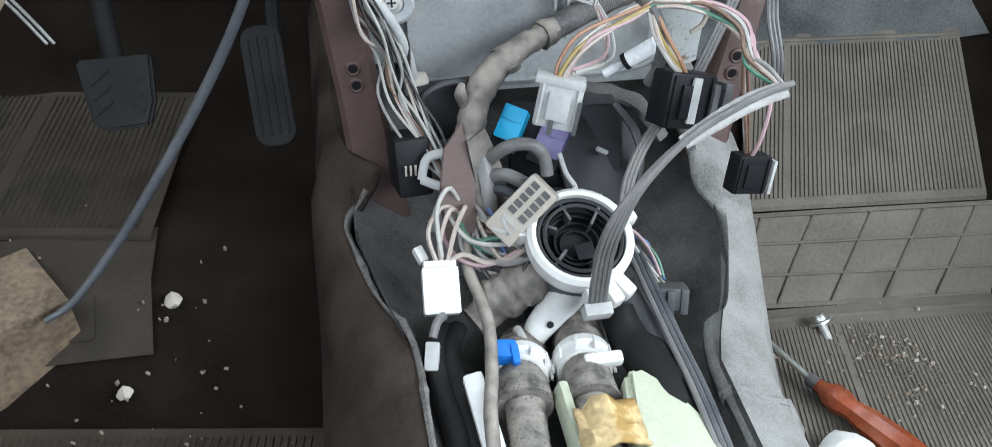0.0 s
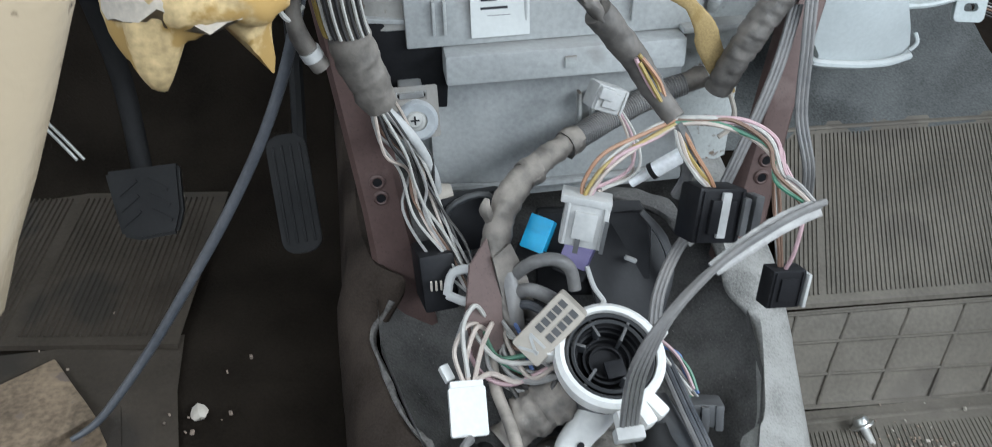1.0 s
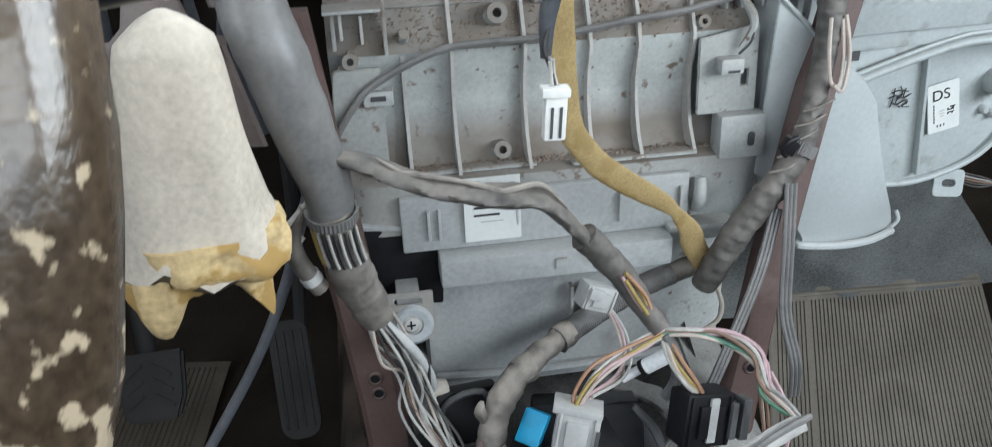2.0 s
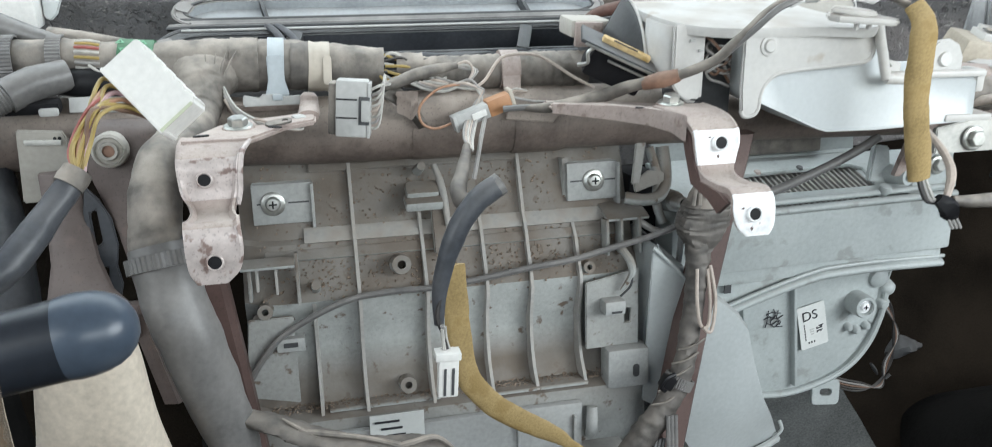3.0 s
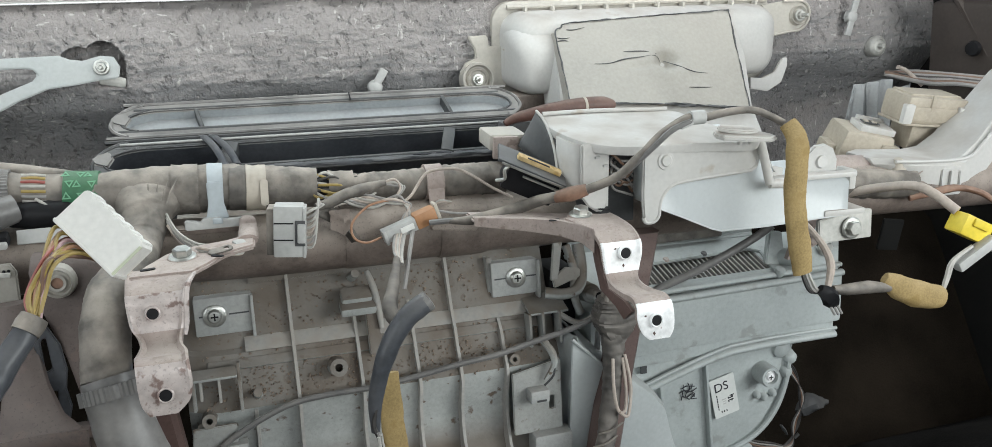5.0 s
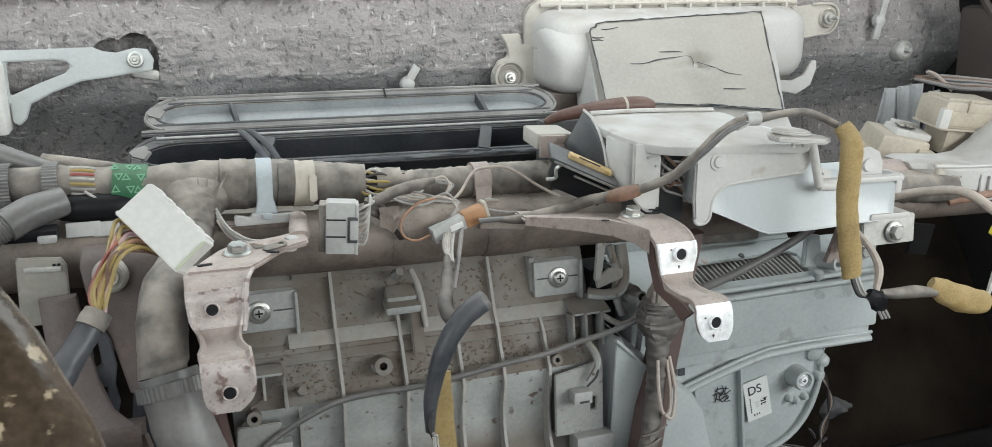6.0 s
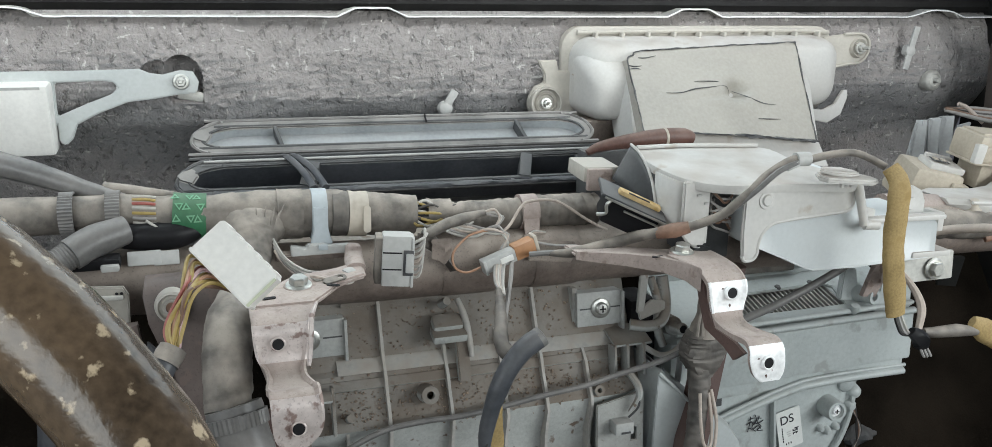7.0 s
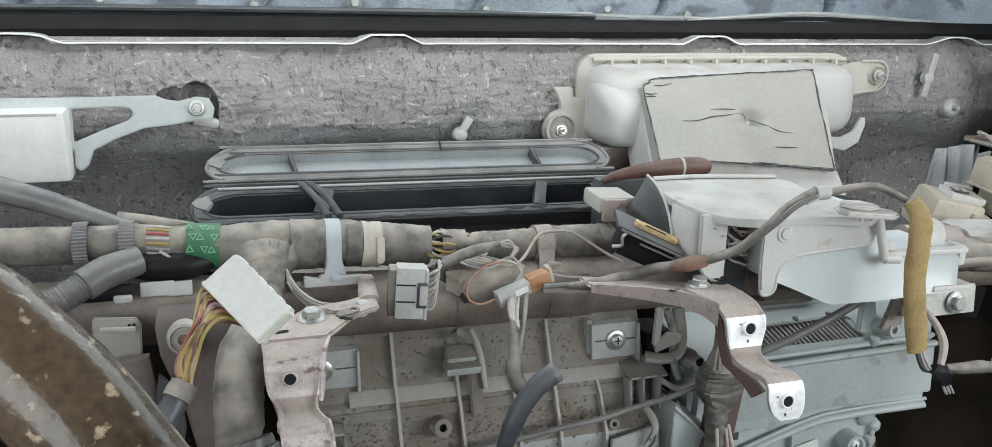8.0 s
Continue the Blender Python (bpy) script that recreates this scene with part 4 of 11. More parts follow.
        shelf = [(-0.1440, 0.156), (-0.1560, 0.149), (-0.1780, 0.142), (-0.1900, 0.140), (-0.2030, 0.125), (-0.2160, 0.100), (-0.2270, 0.076), (-0.1800, 0.076), (-0.1700, 0.090), (-0.1560, 0.112), (-0.1450, 0.121), (-0.1330, 0.128), (-0.1320, 0.152)]
        pads, bare, ztop = ((2.6, 5.5), (9.6, 13)), WORN, 0.6985
        holes = ((-0.2095, 0.0545, 0.6822, 0.0056), (-0.2022, -0.0055, 0.6459, 0.0056))
        bolt = (-0.1885, 0.1120, 0.7035)
    part("arm", strip(keys, 0.0032), BRACKET, b, smooth=50)
    part("shelf", plate(shelf, 0.0045, Matrix.Translation((0, 0, ztop)) @ turn(-1.5 if s > 0 else 0).to_4x4(), bevel=0.0016), BRACKET, b, "flat shelf bolted to the beam")
    if s > 0:
        part("skirt", loft([[(x, y, 0.7045), (x, y - 0.0022, 0.7035), (x, y - 0.0025, z), (x, y - 0.0005, z)] for x, y, z in ((0.056, 0.136, 0.696), (0.098, 0.118, 0.692), (0.123, 0.100, 0.690), (0.1345, 0.080, 0.688), (0.1385, 0.062, 0.684))], None, True, True), BRACKET, b, "turned-down flange")
        # Red-brown instead of the bracket's rose, to paint in shade.
        part("side_wall", loft([[(0.1395 + dx, y, z), (0.1425 + dx, y, z), (0.1425 + dx, y + 0.014, z + dz), (0.1395 + dx, y + 0.014, z + dz)] for dx, y, z, dz in ((0, 0.058, 0.692, 0.004), (0.0010, 0.0495, 0.672, 0.002), (0.0025, 0.040, 0.659, -0.006), (0.0025, 0.010, 0.659, -0.010), (0.0030, -0.004, 0.655, -0.012))], None, True, True), LEG, b, "turned-back flange coloured darker for shade")
    else:
        part("hook", tube([(-0.1380, 0.148, 0.7010), (-0.1370, 0.164, 0.7020), (-0.1365, 0.172, 0.7065), (-0.1362, 0.174, 0.7120), (-0.1358, 0.175, 0.7150)], [0.0085, 0.0085, 0.0075, 0.0068, 0.0040], 14, 6, flat=0.6), BRACKET, b, "upturned rounded hook")
        part("edge_bead", tube([(-0.1790, 0.074, 0.7025), (-0.1840, 0.0610, 0.6985), (-0.1862, 0.0535, 0.6900), (-0.1875, 0.0515, 0.6740), (-0.1890, 0.0465, 0.6650)], [0.0012, 0.0022, 0.0026, 0.0024, 0.0014], 8, 6), WORN, b, "worn bright edge")
    for (i0, i1), (x, y, z, r) in zip(pads, holes):
        p = part("tip" if y < 0 else "pad", strip(keys, 0.001, 7, 0.0006, round(i0 * 7), round(i1 * 7) + 1), bare, b, "bare scraped steel face" if s > 0 else "worn painted face", smooth=50)
        m = facing((x, y - 0.0028, z), 0, -1, 0.15)
        part("hole_rim", lathe([(r * 0.74, -0.002), (r * 0.74, 0.0006), (r * 0.86, 0.0012), (r * 0.98, 0.0008), (r * 1.06, -0.002)], m, 22), bare, p)
        # Flat black disc painted in for the hole's dark depth.
        part("hole", lathe([(0.0, 0.0004), (r * 0.76, 0.0004)], m, 18), BLACK, p)
        for k, (du, dv, q) in enumerate(((-0.0098, 0.0048, 0.0011), (-0.0030, -0.0102, 0.0015)) if s > 0 else ()):
            part("scuff", plate([(-q, -q * 0.4), (q * 0.3, -q * 0.8), (q * 1.2, q * 0.1), (q * 0.2, q * 0.7)], 0.0004, m @ Matrix.Translation((du, dv, 0.0006)) @ Matrix.Rotation(k * 1.3, 4, "Z")), LEG, p)
    hex_bolt(b, bolt, (0, -0.12, 1), 0.0072)
    part("washer", lathe([(0.004, 0.0012), (0.0112, 0.0012), (0.0116, 0.0), (0.0116, -0.002)], axis((bolt[0], bolt[1], bolt[2] - 0.0004), (0, -0.1, 1)), 24), BRACKET, b)
    for dx, dy, a in ((-0.024, -0.022, 10), (0.026, -0.006, -30)):
        part("slot", plate(rounded(0.011, 0.0042, 0.002), 0.0006, Matrix.Translation((bolt[0] + dx * (1 if s < 0 else 1.1), bolt[1] + dy + (0.018 if s > 0 else 0), ztop + (0.0047 if s < 0 else 0.0030))) @ turn(0, 0, a).to_4x4()), BLACK, b)
    return b


def make_legs():
    for name, a, c, w, lab in (("support_leg", (0.243, 0.170, 0.66), (0.115, 0.055, 0.18), 0.0155, "red-brown painted steel leg on the passenger side of the heater"), ("support_leg", (-0.232, 0.140, 0.58), (-0.178, 0.085, 0.12), 0.019, "red-brown painted steel leg on the driver's side of the heater")):
        a, c = Vector(a), Vector(c)
        b = thing(name, c, lab, "support leg", "legs under the beam")
        d = (c - a)
        secs = []
        for i in range(13):
            u = i / 12
            p = a + d * u + Vector((0.0, 0.012 * math.sin(u * math.pi), 0))
            k = w * (1.0 if u < 0.75 else 1.0 + (u - 0.75) * 1.1)
            secs.append([p + Vector((-k, 0.012, 0)), p + Vector((-k, -0.002, 0)), p + Vector((-k * 0.75, -0.007, 0)), p + Vector((k * 0.75, -0.007, 0)), p + Vector((k, -0.002, 0)), p + Vector((k, 0.012, 0))])
        part("post", loft(secs, None, True, True), LEG, b)
        for u in (0.815, 0.845) if a.x > 0 else (0.682, 0.714):
            p = a + d * u + Vector((0, 0.012 * math.sin(u * math.pi) - 0.0078, 0))
            # Uncut post: a black disc colours in the shaded bore.
            part("hole", lathe([(0, 0.0004), (0.0042, 0.0004)], facing(p, 0, -1, 0.1), 18), BLACK, b)
            part("hole_rim", lathe([(0.0040, 0.0006), (0.0052, 0.0012), (0.0068, 0.0004), (0.0072, -0.001)], facing(p, 0, -1, 0.1), 20), LEG, b)


# ---- heater unit behind the beam ----
FACE = [(0.20, 0.19), (0.33, 0.185), (0.345, 0.150), (0.385, 0.142), (0.428, 0.150), (0.432, 0.172), (0.45, 0.184), (0.49, 0.190), (0.515, 0.182), (0.530, 0.180), (0.556, 0.197), (0.575, 0.206), (0.578, 0.212), (0.64, 0.243), (0.67, 0.252)]


def face_y(z):
    return interp(z, FACE)


def make_heater():
    h = thing("heater_unit", (-0.02, 0.25, 0.20), "grey ribbed plastic heater unit covered in brown dust", "heater unit")
    x0, x1 = -0.205, 0.160
    secs = []
    for k in range(25):
        x = x0 + (x1 - x0) * k / 24
        edge = max(0, 1 - min(x - x0, x1 - x) / 0.02)
        row = []
        for z, y in FACE:
            low = 0.05 if (x < -0.13 and z < 0.36) else 0.0
            row.append((x, y + 0.012 * edge + low, z))
        secs.append([*row, (x, 0.40, 0.67), (x, 0.40, 0.20)])
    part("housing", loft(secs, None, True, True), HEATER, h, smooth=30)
    for x, za, zb, out in ((-0.146, 0.432, 0.528, 0.006), (-0.106, 0.432, 0.652, 0.008), (-0.046, 0.432, 0.605, 0.008), (0.009, 0.432, 0.600, 0.008), (0.051, 0.432, 0.650, 0.008), (0.098, 0.432, 0.575, 0.008)):
        n = 14
        secs = []
        for i in range(n + 1):
            z = za + (zb - za) * i / n
            proud = out + (0.014 * max(0, 1 - (z - za) / 0.05) if za < 0.44 else 0)
            y = min(face_y(z), 0.186 if z < 0.52 else 1) - proud * min(1, (zb - z) / 0.012 + 0.15)
            t = 0.0021
            secs.append([(x - t, face_y(z) + 0.006, z), (x - t * 0.7, y, z), (x + t * 0.7, y, z), (x + t, face_y(z) + 0.006, z)])
        part("rib", loft(secs, None, True, True), HEATER_RIB, h)
    part("seam_band", box((-0.02, 0.202, 0.566), (0.33, 0.006, 0.010), turn(-30), 0.002), HEATER, h)
    part("ledge", box((0.045, 0.166, 0.431), (0.11, 0.030, 0.004), turn(-6), 0.001), HEATER, h)
    part("ledge", box((-0.09, 0.170, 0.431), (0.10, 0.024, 0.004), turn(-6), 0.001), HEATER, h)
    # screw plates
    for x, w, lab in ((-0.166, 0.052, "plate"), (0.121, 0.050, "plate")):
        p = part("screw_plate", box((x, 0.226, 0.609), (w, 0.018, 0.036), turn(-8), 0.0015), HEATER_CLEAN, h, "pale moulded screw plate")
        part("groove", box((x + 0.014, 0.2172, 0.611), (0.018, 0.001, 0.0014), turn(-8)), CHARCOAL, p)
        part("groove", box((x - 0.016, 0.2172, 0.611), (0.012, 0.001, 0.0014), turn(-8)), CHARCOAL, p)
        part("rim", box((x + w / 2, 0.218, 0.607), (0.003, 0.012, 0.040), turn(-8), 0.001), HEATER_CLEAN, p)
        screw(h, (x + (-0.008 if x < 0 else 0.001), 0.2165, 0.611), (0, -1, 0.14), 0.0085)
    part("shelf", box((0.148, 0.205, 0.583), (0.042, 0.034, 0.003), turn(14), 0.001), HEATER, h, "dusty moulded shelf")
    part("side_box", box((0.096, 0.238, 0.61), (0.006, 0.03, 0.04), turn(-8), 0.001), HEATER, h)
    for x in (0.126, 0.140, 0.158):
        part("gusset", box((x, 0.190, 0.563), (0.003, 0.016, 0.034), turn(-10), 0.001), HEATER, h)
    part("bar", box((-0.182, 0.178, 0.570), (0.045, 0.016, 0.003), turn(10), 0.001), HEATER, h)
    part("gusset", box((-0.158, 0.182, 0.553), (0.003, 0.014, 0.045), turn(-16), 0.001), HEATER, h)
    part("gusset", box((-0.198, 0.180, 0.552), (0.003, 0.012, 0.03), turn(-16), 0.001), HEATER, h)
    # bosses and pegs
    for x, z, r, ln in ((-0.068, 0.552, 0.0085, 0.022), (-0.068, 0.440, 0.0075, 0.016), (0.106, 0.536, 0.0055, 0.012), (-0.187, 0.525, 0.0065, 0.020)):
        y = face_y(z)
        part("boss", lathe([(r * 0.45, ln - 0.006), (r * 0.45, ln), (r, ln), (r * 1.06, ln * 0.5), (r * 1.15, -0.006)], facing((x, y + 0.002, z), 0, -1, 0.35), 16), HEATER, h)
    for x, z in ((-0.143, 0.540), (-0.194, 0.516)):
        part("peg", lathe([(0, 0.016), (0.004, 0.016), (0.0045, -0.004)], facing((x, face_y(z), z), 0, -1, 0.6), 12), HEATER, h)
    clip = part("hinge_clip", box((-0.0430, 0.2050, 0.6065), (0.034, 0.020, 0.009), turn(14), 0.003), HEATER, h, "dusty moulded hinge")
    part("hinge_cap", box((-0.0430, 0.2120, 0.6150), (0.030, 0.018, 0.010), turn(26), 0.004), HEATER, clip)
    part("hinge_arm", tube([(-0.0300, 0.222, 0.635), (-0.0260, 0.212, 0.622), (-0.0240, 0.202, 0.606), (-0.0225, 0.194, 0.585)], [0.0026, 0.0034, 0.0034, 0.0024], 10, 5), HEATER_RIB, h)
    part("hinge_web", plate([(-0.006, -0.022), (0.006, -0.022), (0.006, 0.022), (-0.006, 0.022)], 0.008, facing((-0.0300, 0.204, 0.5800), 0, -1, 0.4), bevel=0.001), HEATER, h)
    part("stub", lathe([(0, 0.010), (0.004, 0.010), (0.005, -0.004)], facing((-0.0440, 0.222, 0.632), 0.2, -1, 0.6), 12), HEATER, h)
    part("pale_band", loft([[(x, face_y(0.5830) - 0.0014, 0.5850 - 0.004 * x), (x, face_y(0.5740) - 0.0022, 0.5760 - 0.004 * x), (x, face_y(0.5740) + 0.002, 0.5735 - 0.004 * x), (x, face_y(0.5830) + 0.002, 0.5860 - 0.004 * x)] for x in (-0.150, -0.106, -0.046, 0.009, 0.051, 0.098, 0.135)], None, True, True), HEATER_RIB, h, "pale raised band")
    for x, z0 in ((-0.192, 0.560), (-0.176, 0.556)):
        part("peg_rib", box((x, 0.186, z0 - 0.006), (0.0026, 0.010, 0.022), turn(-12), 0.0008), HEATER_RIB, h)
    part("top_plate", plate([(-0.15, -0.020), (0.055, -0.020), (0.055, 0.020), (-0.15, 0.016)], 0.003, facing((0.008, 0.2440, 0.6500), 0, -1, 0.42), bevel=0.0008), HEATER, h, "dusty raised top panel")
    part("lever_arm", tube([(0.133, 0.168, 0.560), (0.140, 0.160, 0.548), (0.141, 0.158, 0.536), (0.132, 0.160, 0.520)], [0.0036, 0.0040, 0.0034, 0.0012], 8, 5), HEATER, h)
    part("wire_rod", tube([(0.141, 0.157, 0.538), (0.140, 0.156, 0.526), (0.131, 0.158, 0.515)], 0.0012, 6, 4), CHARCOAL, h)
    # catches
    c = part("catch", box((-0.168, 0.162, 0.502), (0.024, 0.014, 0.012), turn(-5), 0.0015), HEATER_CLEAN, h)
    part("slot", box((-0.168, 0.1545, 0.503), (0.012, 0.001, 0.004)), CHARCOAL, c)
    c = part("catch", box((0.124, 0.160, 0.506), (0.020, 0.020, 0.013), turn(-5), 0.002), HEATER_CLEAN, h)
    part("slot", box((0.125, 0.1495, 0.503), (0.010, 0.001, 0.002)), CHARCOAL, c)
    c = part("cover_cap", box((0.138, 0.158, 0.444), (0.042, 0.024, 0.040), turn(-4), 0.005), HEATER_CLEAN, h, "pale square cap with a slot")
    part("slot", plate(rounded(0.006, 0.013, 0.0028), 0.0006, facing((0.145, 0.1452, 0.443), 0, -1, 0.07)), CHARCOAL, c)
    part("side_plate", plate([(-0.028, -0.035), (0.024, -0.035), (0.024, 0.04), (-0.028, 0.03)], 0.004, facing((0.128, 0.168, 0.497), 0, -1, 0.1), [[(0.010, -0.012), (0.016, -0.012), (0.016, 0.002), (0.010, 0.002)]], bevel=0.0008), HEATER, h)
    part("side_plate", plate([(-0.024, -0.04), (0.02, -0.05), (0.02, 0.03), (-0.018, 0.03)], 0.004, facing((-0.184, 0.165, 0.495), 0, -1, 0.1), bevel=0.0008), HEATER, h)
    part("upright", tube([(0.098, 0.137, 0.385), (0.098, 0.132, 0.398), (0.099, 0.137, 0.415)], [0.005, 0.006, 0.005], 10), HEATER_CLEAN, h)
    # lower duct lip
    tray = part("lower_lip", box((-0.030, 0.130, 0.357), (0.202, 0.030, 0.026), turn(0), 0.003), HEATER_LOW, h, "dusty grey lower duct lip")
    # Solid black block painted in for the opening's shade.
    part("recess", box((-0.166, 0.168, 0.352), (0.080, 0.05, 0.076), turn(0, 4), 0.002), BLACK, h, "black block standing in for the shaded opening beside the duct lip")
    part("recess_rim", box((-0.170, 0.146, 0.3930), (0.080, 0.012, 0.004), turn(0, 6), 0.001), HEATER_LOW, h)
    part("nib", box((-0.028, 0.1145, 0.358), (0.010, 0.003, 0.010), None, 0.001), HEATER, tray)
    part("lower_panel", box((-0.035, 0.141, 0.395), (0.25, 0.008, 0.05), turn(-3), 0.002), HEATER_LOW, h)
    part("upper_lip", box((0.10, 0.134, 0.372), (0.06, 0.02, 0.006), turn(0), 0.002), HEATER_CLEAN, h)
    for x in (-0.137, -0.128, -0.062, 0.028, 0.082):
        part("rib", box((x, 0.136, 0.395), (0.0025, 0.006, 0.028), None, 0.0008), HEATER_CLEAN, h)
    # paper label with unreadable print
    lab = part("label", box((-0.083, 0.1345, 0.406), (0.048, 0.0012, 0.058), turn(-3)), PAPER, h, "white paper label with small print")
    for i in range(7):
        part("print", box((-0.092 + 0.004 * (i % 3), 0.1336, 0.429 - 0.007 * i), (0.022 - 0.003 * (i % 4), 0.0006, 0.002)), INK, lab)
    # lower steel duct box
    part("lower_duct", box((-0.03, 0.20, 0.275), (0.23, 0.10, 0.13), turn(-4), 0.006), HEATER_LOW, h)
    part("duct_band", box((-0.03, 0.146, 0.222), (0.24, 0.012, 0.014), turn(-4), 0.004), HEATER_LOW, h)
    for x in (-0.012, 0.000):
        part("rib", box((x, 0.143, 0.290), (0.003, 0.010, 0.05), turn(-4), 0.001), HEATER, h)
    part("drip_edge", tube([(-0.14, 0.140, 0.232), (-0.05, 0.136, 0.229), (0.06, 0.138, 0.231), (0.085, 0.142, 0.236)], 0.004, 8, 5), HEATER_LOW, h)
    part("floor_flange", plate([(-0.022, -0.020), (0.020, -0.020), (0.020, 0.022), (-0.020, 0.022)], 0.004, facing((-0.160, 0.096, 0.333), 0, -1, 0.3), [[(-0.012, 0.012), (0.010, 0.012), (0.010, 0.017), (-0.012, 0.017)]], bevel=0.001), HEATER, h)
    part("dish", lathe([(0.008, 0.006), (0.014, 0.0075), (0.0165, 0.005), (0.0175, -0.001)], facing((-0.158, 0.0935, 0.328), 0, -1, 0.3), 26), SLOT_GREY, h, "grey dished washer")
    part("stay", box((-0.16, 0.15, 0.335), (0.02, 0.11, 0.012), None, 0.002), HEATER_LOW, h)
    screw(h, (-0.160, 0.091, 0.330), (0, -1, 0.3), 0.0088, material=DULL_STEEL)
    return h


def make_side_duct():
    d = thing("air_duct", (0.25, 0.22, 0.28), "translucent white plastic floor duct beside the heater", "air duct")
    rows = []
    for z, xa, xb, y in ((0.562, 0.1640, 0.1680, 0.166), (0.548, 0.160, 0.182, 0.166), (0.53, 0.160, 0.203, 0.168), (0.51, 0.160, 0.225, 0.170), (0.49, 0.160, 0.247, 0.172), (0.47, 0.160, 0.270, 0.175), (0.45, 0.162, 0.285, 0.178), (0.41, 0.172, 0.296, 0.178), (0.36, 0.195, 0.314, 0.180), (0.32, 0.215, 0.342, 0.182), (0.288, 0.228, 0.362, 0.182), (0.278, 0.230, 0.360, 0.186)):
        k = max(0.0, min(1.0, (0.36 - z) / 0.075))
        bend = lambda x, yy: (x, yy + 0.36 * k * (x - xa), z + 0.19 * k * (xb - x))
        rows.append([bend(xa, y + 0.08), bend(xa, y + 0.012), bend(xa + 0.003, y), bend((xa * 2 + xb) / 3, y - 0.008), bend((xa + xb * 2) / 3, y - 0.005), bend(xb - 0.005, y + 0.002), bend(xb, y + 0.014), bend(xb, y + 0.09)])
    part("shell", loft(rows, None, True, True), DUCT, d, smooth=45)
    part("foot_rim", tube([(0.229, 0.19, 0.3045), (0.231, 0.183, 0.304), (0.275, 0.188, 0.296), (0.318, 0.205, 0.287), (0.352, 0.226, 0.281), (0.361, 0.238, 0.279), (0.364, 0.30, 0.278)], 0.0042, 8, 5), DUCT, d)
    part("foot_flange", plate([(0.236, 0.205), (0.222, 0.190), (0.218, 0.235), (0.236, 0.260)], 0.004, Matrix.Translation((0, 0, 0.297)), bevel=0.001), DUCT, d)
    part("clip", tube([(0.353, 0.222, 0.290), (0.359, 0.222, 0.298), (0.357, 0.226, 0.307)], 0.0020, 6, 4), DUCT, d)
    m = facing((0.0, 0.155, 0.0), 0.0, -1, 0.0)
    part("side_tongue", plate([(0.158, 0.5640), (0.2020, 0.5200), (0.1990, 0.4700), (0.1940, 0.4300), (0.1720, 0.3950), (0.1560, 0.4050)], 0.003, m, bevel=0.0008), DUCT, d, "flat milky tongue")
    part("edge", tube([(0.157, 0.150, 0.5640), (0.180, 0.150, 0.5420), (0.2020, 0.150, 0.5190)], 0.0018, 8, 4), DUCT, d)
    return d


